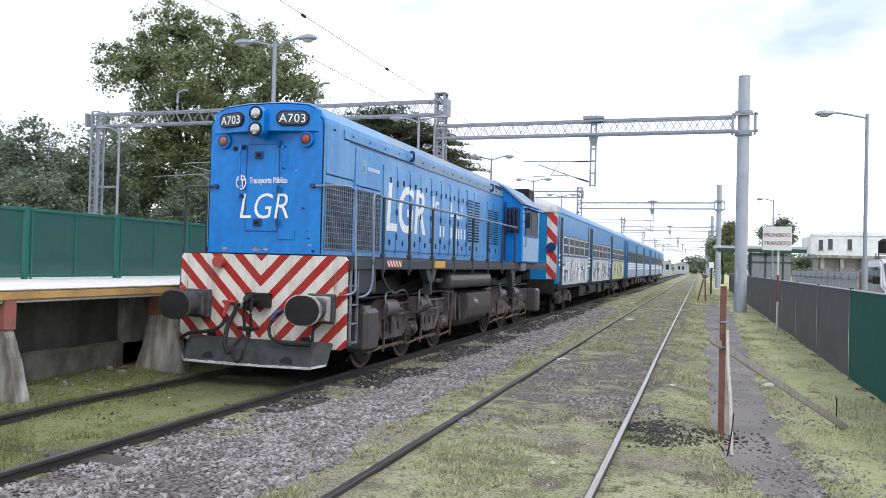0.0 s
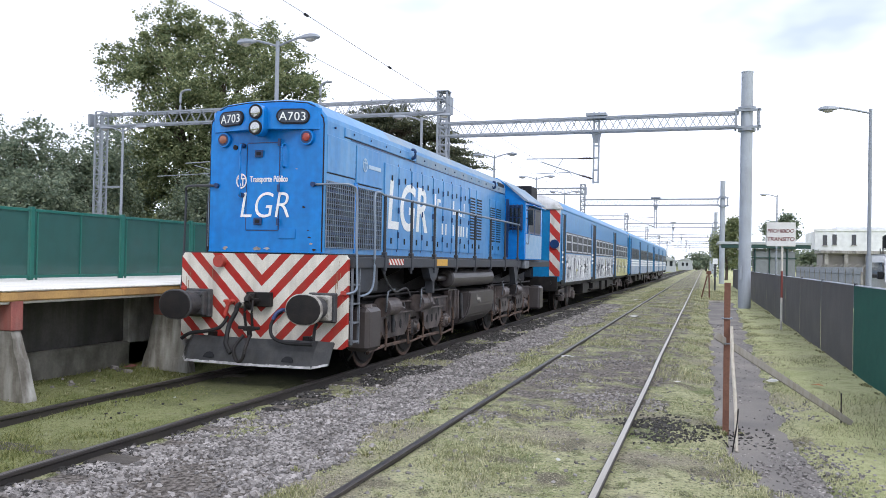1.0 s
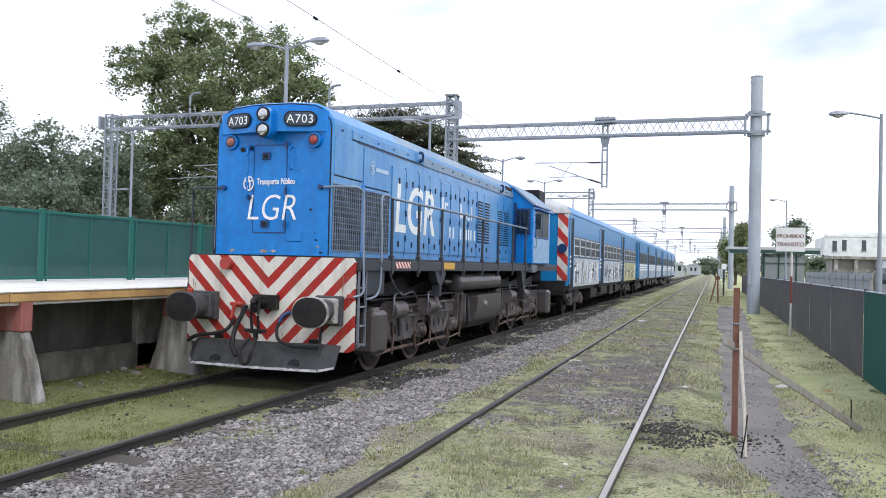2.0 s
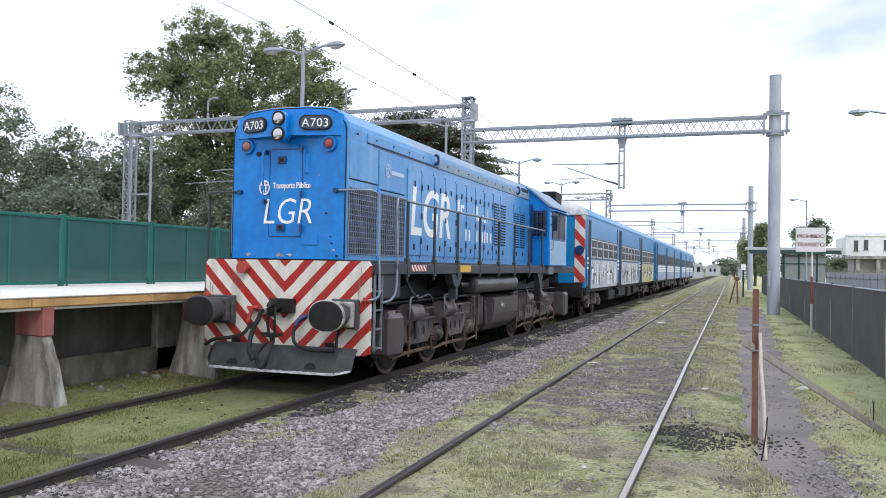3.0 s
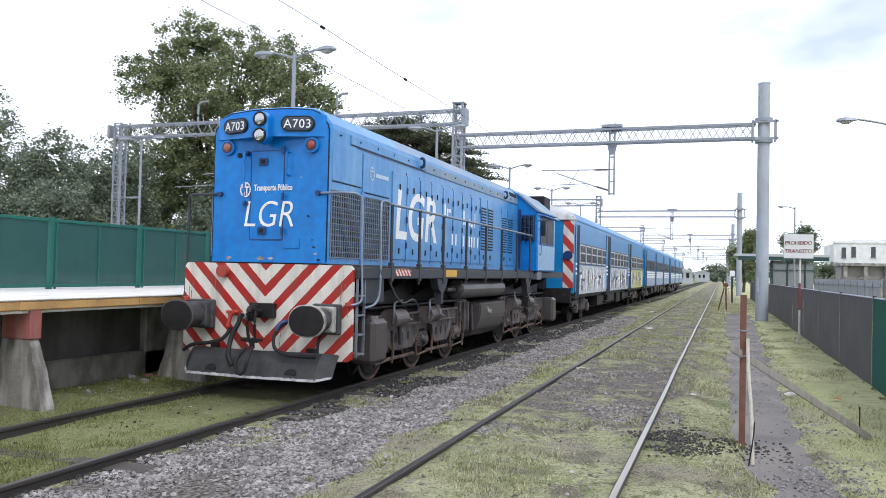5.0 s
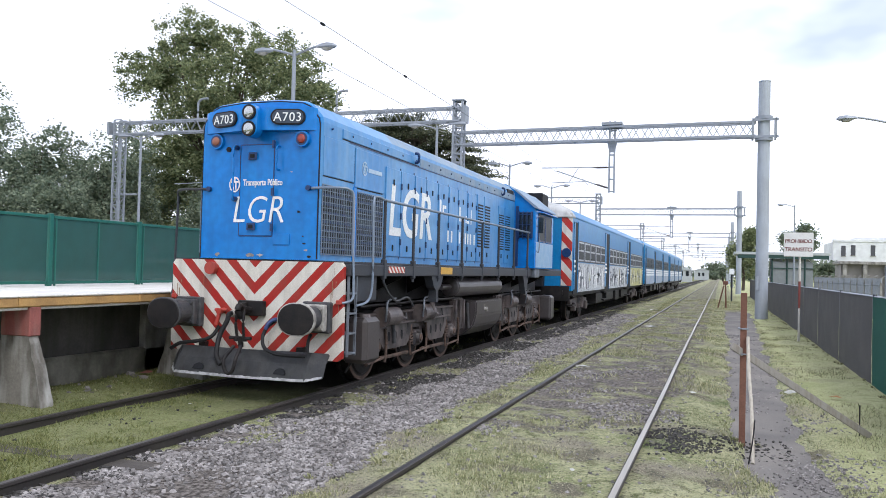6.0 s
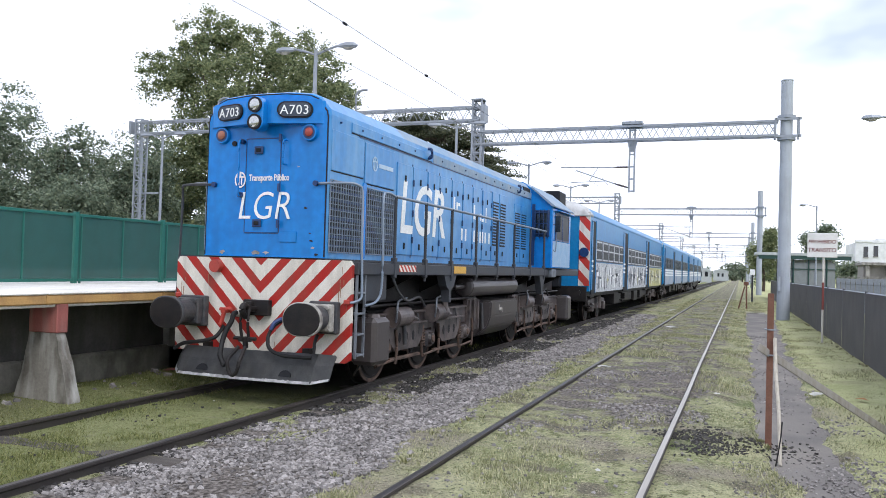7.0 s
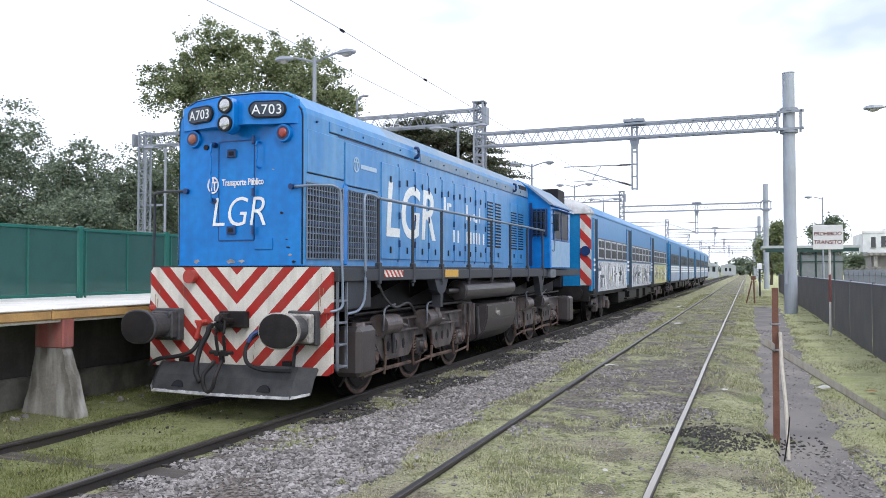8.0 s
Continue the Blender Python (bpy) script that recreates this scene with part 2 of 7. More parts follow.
M_LENS = material("lamp_lens", (0.5, 0.51, 0.5), 0.12, metal=0.9, bump=0.0)
M_REDLENS = material("red_lens", (0.30, 0.05, 0.04), 0.25, bump=0.0)
M_ORANGE = material("orange_lens", (0.30, 0.115, 0.075), 0.25, bump=0.0)
M_STEEL = material("polished_rail_steel", (0.44, 0.42, 0.38), 0.4, metal=0.4, second=(0.2, 0.16, 0.12), amount=0.6, stretch=(1, 0.05, 1), bump=0.05)
M_RAIL = material("dark_rusty_rail_steel", (0.05, 0.042, 0.038), 0.6, metal=0.2, second=(0.022, 0.02, 0.02), amount=0.6, stretch=(1, 0.2, 1), bump=0.2)
M_RAILTOP = material("dull_rail_head", (0.055, 0.05, 0.048), 0.36, metal=0.6, second=(0.2, 0.17, 0.15), amount=0.35, stretch=(1, 0.1, 1), bump=0.05)
M_SLEEPER = material("weathered_sleeper_timber", (0.06, 0.052, 0.045), 0.85, second=(0.12, 0.105, 0.09), amount=0.6, stretch=(0.3, 3, 3), bump=0.4)
M_STONE = material("grey_ballast_stone", (0.262, 0.245, 0.238), 0.85, second=(0.11, 0.10, 0.095), amount=0.7, scale=3, fine=70, bump=0.3, island=0.56)
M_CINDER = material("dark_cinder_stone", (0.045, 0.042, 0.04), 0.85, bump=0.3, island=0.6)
M_CONCRETE = material("stained_concrete", (0.36, 0.35, 0.33), 0.85, second=(0.1, 0.095, 0.085), amount=0.9, scale=2.2, fine=40, bump=0.3, dirt=(0.07, 0.065, 0.05), dirt_amount=0.6)
# base colour holds grime and the shade of the recess below the deck
M_WALL = material("grimy_shaded_plaster_wall", (0.10, 0.095, 0.09), 0.9, second=(0.03, 0.029, 0.028), amount=0.85, scale=1.4, fine=30, bump=0.3, dirt=(0.04, 0.045, 0.03), dirt_amount=0.6)
M_SLAB = material("white_platform_edge", (0.74, 0.72, 0.68), 0.8, second=(0.5, 0.47, 0.42), amount=0.5, scale=2, fine=30, bump=0.1)
M_OCHRE = material("ochre_painted_lip", (0.55, 0.33, 0.12), 0.8, second=(0.22, 0.12, 0.06), amount=0.6, scale=3, bump=0.2)
M_CAP = material("faded_red_paint", (0.33, 0.105, 0.09), 0.8, second=(0.2, 0.075, 0.065), amount=0.6, scale=5, bump=0.25, dirt=(0.3, 0.24, 0.21), dirt_amount=0.45)
M_PIER = material("streaked_pier_concrete", (0.23, 0.215, 0.19), 0.9, second=(0.085, 0.075, 0.06), amount=0.95, scale=2.6, fine=30, bump=0.45, dirt=(0.5, 0.5, 0.47), dirt_amount=0.75)
M_PLINTH = material("mossy_plinth_concrete", (0.21, 0.20, 0.17), 0.9, second=(0.06, 0.06, 0.042), amount=0.95, scale=2.6, fine=25, bump=0.5, dirt=(0.09, 0.085, 0.065), dirt_amount=0.5)
M_GALV = material("galvanised_steel", (0.27, 0.3, 0.345), 0.5, metal=0.35, second=(0.25, 0.26, 0.28), amount=0.5, bump=0.1)
M_POLE = material("grey_painted_mast", (0.37, 0.41, 0.465), 0.6, second=(0.28, 0.3, 0.33), amount=0.5, scale=1.2, bump=0.1, dirt=(0.2, 0.2, 0.2), dirt_amount=0.3)
M_GREEN = material("green_fence_paint", (0.012, 0.13, 0.10), 0.45, bump=0.1)
M_MESH = see_through("green_fence_mesh", (0.022, 0.10, 0.088), 0.82)
M_BLACKNET = material("black_screen_cloth", (0.135, 0.132, 0.14), 0.7, second=(0.185, 0.18, 0.18), amount=0.5, scale=1.5, fine=120, bump=0.3)
M_GREENNET = material("green_screen_cloth", (0.03, 0.145, 0.12), 0.8, fine=120, bump=0.3)
M_RUST = material("rusty_rail_post", (0.14, 0.062, 0.042), 0.85, second=(0.22, 0.11, 0.075), amount=0.6, scale=7, bump=0.4)
M_TIMBER = material("weathered_grey_timber", (0.31, 0.29, 0.265), 0.85, second=(0.2, 0.17, 0.13), amount=0.6, stretch=(6, 6, 0.6), bump=0.3)
M_STAKE = material("pale_split_wood", (0.50, 0.46, 0.40), 0.8, second=(0.3, 0.26, 0.21), amount=0.6, stretch=(8, 8, 0.8), bump=0.3)
M_ASPHALT = material("worn_asphalt_path", (0.165, 0.155, 0.15), 0.95, second=(0.27, 0.25, 0.225), amount=0.7, scale=0.9, fine=60, bump=0.4, spec=0.1)
M_BARK = material("brown_bark", (0.09, 0.07, 0.055), 0.9, stretch=(4, 4, 0.6), bump=0.6)
# the next two leaf colours are lightened and blued to hold haze
M_LEAF = leafy("plane_tree_leaves", (0.105, 0.14, 0.075), (0.215, 0.255, 0.13), (0.37, 0.39, 0.21))
M_LEAF_D = leafy("hazed_hedge_leaves", (0.115, 0.155, 0.115), (0.20, 0.25, 0.175), (0.32, 0.355, 0.25))
M_CEDAR = leafy("cedar_needles", (0.05, 0.065, 0.042), (0.10, 0.115, 0.07), (0.19, 0.19, 0.11))
M_GRASS = leafy("grass_blades", (0.12, 0.135, 0.06), (0.34, 0.345, 0.18), (0.68, 0.64, 0.43))
M_GRASS_G = leafy("lush_grass_blades", (0.085, 0.10, 0.033), (0.19, 0.21, 0.07), (0.38, 0.37, 0.17))
M_SIGN = material("white_sign_board", (0.66, 0.66, 0.66), 0.6, second=(0.5, 0.5, 0.49), amount=0.4, bump=0.05)
M_SCRIPT = material("red_brush_paint", (0.16, 0.05, 0.05), 0.7, bump=0.0)
M_WOOD = material("brown_stain", (0.25, 0.15, 0.09), 0.8, bump=0.2)
M_HOUSE = material("white_render", (0.74, 0.76, 0.78), 0.85, second=(0.5, 0.52, 0.54), amount=0.5, scale=0.25, fine=1.5, bump=0.02)
M_BROWN = material("brown_render", (0.29, 0.275, 0.27), 0.85, scale=0.6, fine=2, bump=0.1)
M_ROOF = material("grey_sheet_roof", (0.42, 0.45, 0.46), 0.6, bump=0.1)
M_CAR = material("silver_car_paint", (0.5, 0.51, 0.52), 0.3, metal=0.4, bump=0.0)
M_INSUL = material("brown_insulator", (0.05, 0.03, 0.025), 0.3, bump=0.0)
M_LITTER = material("white_litter", (0.7, 0.7, 0.68), 0.7, bump=0.0)
M_DEADLEAF = material("orange_dead_leaf", (0.5, 0.22, 0.08), 0.8, bump=0.0)
M_COACH = material("coach_blue_paint", (0.004, 0.18, 0.45), 0.34, second=(0.02, 0.23, 0.46), amount=0.6, scale=0.7, fine=10, bump=0.05, dirt=(0.03, 0.14, 0.3), dirt_amount=0.5, spec=0.25)
M_COACHROOF = material("coach_roof_grey", (0.5, 0.51, 0.52), 0.6, bump=0.05, dirt=(0.2, 0.2, 0.2), dirt_amount=0.5)
M_PANE = material("dull_coach_glass", (0.012, 0.016, 0.022), 0.4, second=(0.06, 0.065, 0.07), amount=0.5, scale=2.6, bump=0.0, spec=0.12)
M_GUARD = material("blue_grey_wire", (0.21, 0.26, 0.33), 0.45, metal=0.3, bump=0.0)
M_BAND = material("dark_window_band", (0.022, 0.035, 0.06), 0.45, second=(0.06, 0.08, 0.11), amount=0.6, scale=1.5, bump=0.05)
M_PANEL = material("dull_grey_panel", (0.2, 0.22, 0.23), 0.6, bump=0.05)
M_DKGREEN = material("dark_green_post", (0.012, 0.05, 0.042), 0.5, bump=0.05)
M_LIGHTBLUE = material("faded_blue_paint", (0.2, 0.36, 0.55), 0.5, second=(0.35, 0.47, 0.6), amount=0.5, bump=0.05)
M_EMBLEM = material("pale_blue_lettering", (0.42, 0.55, 0.68), 0.5, second=(0.2, 0.36, 0.55), amount=0.4, scale=9, bump=0.0)
M_FRAME = material("dull_white_window_frame", (0.52, 0.54, 0.56), 0.6, second=(0.25, 0.27, 0.3), amount=0.6, scale=3, bump=0.05)
M_HOSE = material("black_rubber_hose", (0.018, 0.018, 0.019), 0.55, bump=0.1, spec=0.22)
M_BLUECOCK = material("blue_valve_paint", (0.015, 0.04, 0.14), 0.5, bump=0.1)


def ground_material():
    mt = bpy.data.materials.new("grassy_trackside_earth")
    mt.use_nodes = True
    n, l = mt.node_tree.nodes, mt.node_tree.links
    bs = n["Principled BSDF"]
    bs.inputs["Roughness"].default_value = 0.95
    bs.inputs["Specular IOR Level"].default_value = 0.15
    co = n.new("ShaderNodeTexCoord")

    def tex(scale, detail=6):
        q = n.new("ShaderNodeTexNoise")
        q.inputs["Scale"].default_value, q.inputs["Detail"].default_value = scale, detail
        l.new(co.outputs["Object"], q.inputs["Vector"])
        return q.outputs["Fac"]

    def ramp(v, a, b):
        q = n.new("ShaderNodeMapRange")
        q.inputs["From Min"].default_value, q.inputs["From Max"].default_value = a, b
        l.new(v, q.inputs["Value"])
        return q.outputs["Result"]

    def blend(f, c1, c2):
        q = n.new("ShaderNodeMixRGB")
        l.new(f, q.inputs["Fac"])
        for i, c in ((1, c1), (2, c2)):
            if isinstance(c, tuple):
                q.inputs[i].default_value = (*c, 1)
            else:
                l.new(c, q.inputs[i])
        return q.outputs["Color"]
    grass = blend(ramp(tex(1.1), 0.35, 0.68), (0.205, 0.235, 0.105), (0.40, 0.40, 0.24))
    grass = blend(ramp(tex(14), 0.45, 0.72), grass, (0.45, 0.43, 0.26))
    grass = blend(ramp(tex(5.5, 6), 0.54, 0.66), grass, (0.13, 0.145, 0.06))
    grass = blend(ramp(tex(0.5), 0.52, 0.6), grass, (0.26, 0.235, 0.18))
    grass = blend(ramp(tex(1.3, 8), 0.56, 0.64), grass, (0.15, 0.135, 0.1))
    grass = blend(ramp(tex(0.8, 5), 0.58, 0.66), grass, (0.12, 0.155, 0.055))
    grass = blend(ramp(tex(38, 5), 0.53, 0.66), grass, (0.045, 0.05, 0.03))
    grass = blend(ramp(tex(110, 3), 0.56, 0.68), grass, (0.6, 0.57, 0.4))
    for key, colour, share in (("lush", (0.15, 0.175, 0.055), 0.6), ("verge", (0.60, 0.62, 0.32), 0.45)):
        aq = n.new("ShaderNodeAttribute")
        aq.attribute_name = key
        sc = n.new("ShaderNodeMath")
        sc.operation = "MULTIPLY"
        sc.inputs[1].default_value = share
        l.new(aq.outputs["Fac"], sc.inputs[0])
        grass = blend(sc.outputs[0], grass, colour)
    stone = blend(ramp(tex(26), 0.38, 0.62), (0.07, 0.061, 0.055), (0.25, 0.225, 0.205))
    at = n.new("ShaderNodeAttribute")
    at.attribute_name = "stony"
    f = n.new("ShaderNodeMath")
    f.operation = "ADD"
    l.new(at.outputs["Fac"], f.inputs[0])
    k = n.new("ShaderNodeMath")
    k.operation = "MULTIPLY_ADD"
    k.inputs[1].default_value, k.inputs[2].default_value = 1.1, -0.55
    l.new(tex(2.2, 8), k.inputs[0])
    l.new(k.outputs[0], f.inputs[1])
    col = blend(ramp(f.outputs[0], 0.4, 0.6), grass, stone)
    # oily ground and the train's shade, both mixed into the ground colour
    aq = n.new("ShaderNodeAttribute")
    aq.attribute_name = "oil_shade"
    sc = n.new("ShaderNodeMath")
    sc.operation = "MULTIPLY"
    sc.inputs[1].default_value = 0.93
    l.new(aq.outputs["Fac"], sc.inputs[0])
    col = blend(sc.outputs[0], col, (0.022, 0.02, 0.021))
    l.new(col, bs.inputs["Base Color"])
    bp = n.new("ShaderNodeBump")
    bp.inputs["Strength"].default_value, bp.inputs["Distance"].default_value = 1.0, 0.05
    l.new(tex(45, 5), bp.inputs["Height"])
    l.new(bp.outputs["Normal"], bs.inputs["Normal"])
    return mt


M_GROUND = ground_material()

# ---- plan: tracks run along y; the camera stands near x = 0, y = 0 ----
T1, T2 = -5.88, -1.616      # middle of the train's track and of the free track
HALF = 0.873                # half the distance between rail heads
PLAT_X, PLAT_Z = -7.6, 1.22  # platform edge


def ballast_edge(y):
    """Ragged edge of the ballast towards the free track."""
    return -3.0 + 0.42 * noise.noise((3.3, y * 0.55, 61)) + 0.2 * noise.noise((1.3, y * 1.9, 62))


def tufted(x, y):
    """Grassy spots in the ballast beside the train's rail."""
    return -4.95 < x < -4.05 and y > 6.5 and noise.noise((x * 1.5, y * 0.75, 60)) > 0.14


def stony(x, y):
    """Share of ballast in the ground at a place."""
    s = 0.0
    edge = ballast_edge(y)
    if -5.0 < x < edge:
        s = min(1.0, (x + 5.0) / 0.25, (edge - x) / 0.25)
        if tufted(x, y):
            s *= 0.25
        far = 1 - 0.72 * max(0.0, min(1.0, (y - 11) / 13))
        s *= far
    if T1 - 0.8 < x < T1 + 0.8:
        s = max(s, 0.25)
    if -2.5 < x < -0.4:
        s = max(s, 0.3 + 0.2 * max(0.0, min(1.0, (y - 9) / 6)) + 0.2 * max(0.0, min(1.0, (y - 8.0) / 1.5, (16 - y) / 3)) * (1 if x < -0.8 else 0.4))
    return s


def height(x, y):
    h = -0.105 + 0.03 * noise.noise((x * 0.6, y * 0.6, 0)) + 0.015 * noise.noise((x * 2.1, y * 2.1, 5))
    if x > 1.3:
        h += 0.03 * min(1.0, x - 1.3)
    if x < -7.2:
        h += 0.05 * min(1.0, -7.2 - x)
    if -4.9 < x < -2.6:
        h += 0.03 * min(1.0, (x + 4.9) / 0.6)
    if abs(x - T2) < 1.5:
        h += 0.045 * min(1.0, (1.5 - abs(x - T2)) / 0.3)
    if -0.4 < x < 1.9 and 6.0 < y < 43:
        k = (0.43 + 0.007 * (y - 10) - abs(x - 0.52 - 0.009 * (y - 10) - 0.14 * max(0.0, 9 - y)) + 0.16 * noise.noise((x * 1.6, y * 1.1, 31)) + 0.09 * noise.noise((x * 5, y * 4, 33)) - 0.16 * max(0.0, 7.9 - y)) / 0.12
        h -= 0.09 * max(0.0, min(1.0, k))
    return h


def surface(x, y):
    """Height of the ground or of the path that lies in it."""
    h = height(x, y)
    return max(h, -0.148) if -0.1 < x < 1.7 and 5.8 < y < 42 else h


def ground():
    def steps(fine0, fine1, d, outer0, outer1):
        v = list(np.arange(fine0, fine1 + 1e-6, d))
        k, s = fine1, d
        while k < outer1:
            s *= 1.35
            k += s
            v.append(min(k, outer1))
        k, s = fine0, d
        while k > outer0:
            s *= 1.35
            k -= s
            v.insert(0, max(k, outer0))
        return v
    xs, ys = steps(-9.4, 3.0, 0.1, -1500, 1500), steps(3.0, 34.0, 0.2, -1500, 2500)
    verts = [(x, y, height(x, y) if -60 < x < 60 and -60 < y < 300 else -0.1) for y in ys for x in xs]
    w = len(xs)
    faces = [(j * w + i, j * w + i + 1, (j + 1) * w + i + 1, (j + 1) * w + i) for j in range(len(ys) - 1) for i in range(w - 1)]
    me = bpy.data.meshes.new("ground")
    me.from_pydata(verts, [], faces)
    at = me.attributes.new("stony", "FLOAT", "POINT")
    at.data.foreach_set("value", [stony(v[0], v[1]) for v in verts])
    at = me.attributes.new("lush", "FLOAT", "POINT")
    at.data.foreach_set("value", [max(0.0, min(1.0, (-4.9 - v[0]) / 0.4)) if v[0] > -40 else 1.0 for v in verts])
    # darkened zone along the rail: dripped oil plus painted shade of the train
    at = me.attributes.new("oil_shade", "FLOAT", "POINT")
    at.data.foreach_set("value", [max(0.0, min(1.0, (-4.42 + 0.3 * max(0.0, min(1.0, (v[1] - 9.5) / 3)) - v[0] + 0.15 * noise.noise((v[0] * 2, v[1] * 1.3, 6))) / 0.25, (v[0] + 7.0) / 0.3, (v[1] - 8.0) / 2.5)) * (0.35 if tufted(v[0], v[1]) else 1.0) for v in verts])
    at = me.attributes.new("verge", "FLOAT", "POINT")
    at.data.foreach_set("value", [max(0.0, min(1.0, (v[0] - 0.9) / 0.5)) for v in verts])
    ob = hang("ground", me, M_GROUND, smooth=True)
    tagged(ob, "patchy yellow-green grass and bare earth beside the tracks", "ground", kind="structure")


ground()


def path():
    bm = bmesh.new()
    rows = []
    for k in range(140):
        y = 5.8 + k * 0.26
        rows.append([bm.verts.new((-0.1 + 1.8 * i / 6, y, -0.148 + 0.01 * noise.noise((i * 0.6, y, 4)))) for i in range(7)])
    for r, s in zip(rows, rows[1:]):
        for i in range(6):
            bm.faces.new((r[i], r[i + 1], s[i + 1], s[i]))
    tagged(part("footpath", bm, M_ASPHALT, smooth=True), "narrow worn grey asphalt footpath with ragged grassy edges", "path", kind="structure")
    for y, a, b in ((34.6, 0.9, 1.9), (41.5, -0.1, 1.1)):
        tagged(part("kerb", one_box(a, b, y - 0.15, y + 0.15, -0.25, -0.1, bevel=0.015), M_CONCRETE), "pale concrete strip laid across the footpath", "kerb", kind="structure")


path()


# ---- rails ----
def rail_outline():
    return [(-0.07, -0.17), (0.07, -0.17), (0.07, -0.158), (0.012, -0.14), (0.012, -0.045), (0.033, -0.03), (0.033, -0.006), (0.024, 0.0),
            (-0.024, 0.0), (-0.033, -0.006), (-0.033, -0.03), (-0.012, -0.045), (-0.012, -0.14), (-0.07, -0.158)]


def track(name, middle, top, label):
    tr = thing(name, pose(middle, 0, 0), label, "railway track", kind="structure")
    for s in (-1, 1):
        bm = bmesh.new()
        sec = []
        for y in [-12 + 1.5 * k for k in range(40)] + [60, 80, 120, 180, 260, 400, 700]:
            dx = 0.012 * noise.noise((middle, y * 0.25, s)) if y < 50 else 0
            dz = 0.006 * noise.noise((middle, y * 0.3, 7 + s))
            sec.append([(s * HALF + dx + u, y, v + dz) for u, v in rail_outline()])
        loft(bm, sec)
        r = part("rail", bm, M_RAIL, tr, smooth=False)
        r.data.materials.append(top[0] if s < 0 else top[1])
        for p in r.data.polygons:
            if p.normal.z > 0.9 and p.center.z > -0.02:
                p.material_index = 1
    return tr


track_a = track("track", T1, (M_RAILTOP, M_RAILTOP), "dark oily broad-gauge track sunk in grass and ballast")
track_b = track("track", T2, (M_RAILTOP, M_STEEL), "little-used broad-gauge track overgrown with grass, one rail polished")


# ---- platform ----
def platform():
    pf = thing("platform", pose(0, 0, 0), "raised concrete station platform with white top, ochre lip and open piers", "platform", kind="structure")
    part("deck", one_box(-14.5, PLAT_X - 0.06, -3, 130, PLAT_Z - 0.16, PLAT_Z, bevel=0.01), M_SLAB, pf)
    for k in range(26):
        y = -3 + k * 2.0
        part("edge_slab", one_box(PLAT_X - 0.5, PLAT_X + 0.02 * noise.noise((k, 1, 1)), y + 0.006, y + 1.994, PLAT_Z - 0.012, PLAT_Z + 0.018 + 0.006 * noise.noise((k, 2, 3)), bevel=0.012), M_SLAB, pf)
        part("lip", one_box(PLAT_X - 0.3, PLAT_X - 0.012 + 0.012 * noise.noise((k, 5, 1)), y + 0.004, y + 1.996, PLAT_Z - 0.125, PLAT_Z - 0.014, bevel=0.015), M_OCHRE, pf)
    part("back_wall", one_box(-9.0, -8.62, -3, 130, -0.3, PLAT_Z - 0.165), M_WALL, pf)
    for y in [1.15 + 3.05 * k for k in range(-1, 14)]:
        bm = loft(bmesh.new(), [[(-8.3, y - 0.1, -0.3), (-7.36, y - 0.1, -0.3), (-7.36, y + 0.1, -0.3), (-8.3, y + 0.1, -0.3)],
                                [(-8.24, y - 0.09, -0.02), (-7.41, y - 0.09, -0.02), (-7.41, y + 0.09, -0.02), (-8.24, y + 0.09, -0.02)],
                                [(-8.14, y - 0.075, 0.4), (-7.53, y - 0.075, 0.4), (-7.53, y + 0.075, 0.4), (-8.14, y + 0.075, 0.4)],
                                [(-8.06, y - 0.07, 0.77), (-7.65, y - 0.07, 0.77), (-7.65, y + 0.07, 0.77), (-8.06, y + 0.07, 0.77)]])
        bmesh.ops.subdivide_edges(bm, edges=list(bm.edges), cuts=2, use_grid_fill=True)
        for v in bm.verts:
            v.co += Vector((1, 0.6, 0)) * 0.022 * noise.noise(v.co * 5.0)
        part("pier", bm, M_PIER, pf, "flared stained concrete pier")
        bm = one_box(-8.07, -7.62, y - 0.085, y + 0.085, 0.75, PLAT_Z - 0.12, bevel=0.012)
        part("pier_cap", bm, M_CAP, pf, "faded red painted block")
    for y in (4.4, 10.5, 16.6, 22.7):
        part("pilaster", one_box(-8.63, -8.5, y - 0.3, y + 0.3, -0.3, PLAT_Z - 0.17, bevel=0.02), M_CONCRETE, pf)
    for k in range(18):
        y, h = -3 + 3.5 * k, 0.33 + 0.05 * noise.noise((k * 1.3, 4, 2))
        part("plinth", one_box(-8.63, -8.5 + 0.03 * noise.noise((k, 8, 2)), y, y + 3.49, -0.3, h, bevel=0.03), M_PLINTH, pf)


platform()


def platform_fence():
    """Green steel panels with mesh along the back of the platform."""
    proto = None
    for k in range(17):
        y = 3.85 + 2.12 * k
        if proto:
            copy_thing(proto, pose(-10.5, y, PLAT_Z))
            continue
        f = thing("fence_panel", pose(-10.5, y, PLAT_Z), "green steel fence panel with fine mesh on the platform", "fence", "green fence panels along the platform")
        part("post", one_box(-0.04, 0.04, -0.04, 0.04, 0, 1.2, bevel=0.006), M_GREEN, f)
        part("post", one_box(-0.02, 0.02, 0.11, 0.14, 0, 1.16, bevel=0.006), M_GREEN, f)
        part("post", one_box(-0.02, 0.02, 1.07, 1.1, 0.04, 1.14, bevel=0.004), M_GREEN, f)
        for z in (0.03, 1.12):
            part("rail", one_box(-0.025, 0.025, 0.06, 2.06, z, z + 0.05, bevel=0.005), M_GREEN, f)
        part("mesh_sheet", one_box(-0.003, 0.003, 0.06, 2.06, 0.05, 1.14), M_MESH, f, "see-through green mesh")
        proto = f


platform_fence()


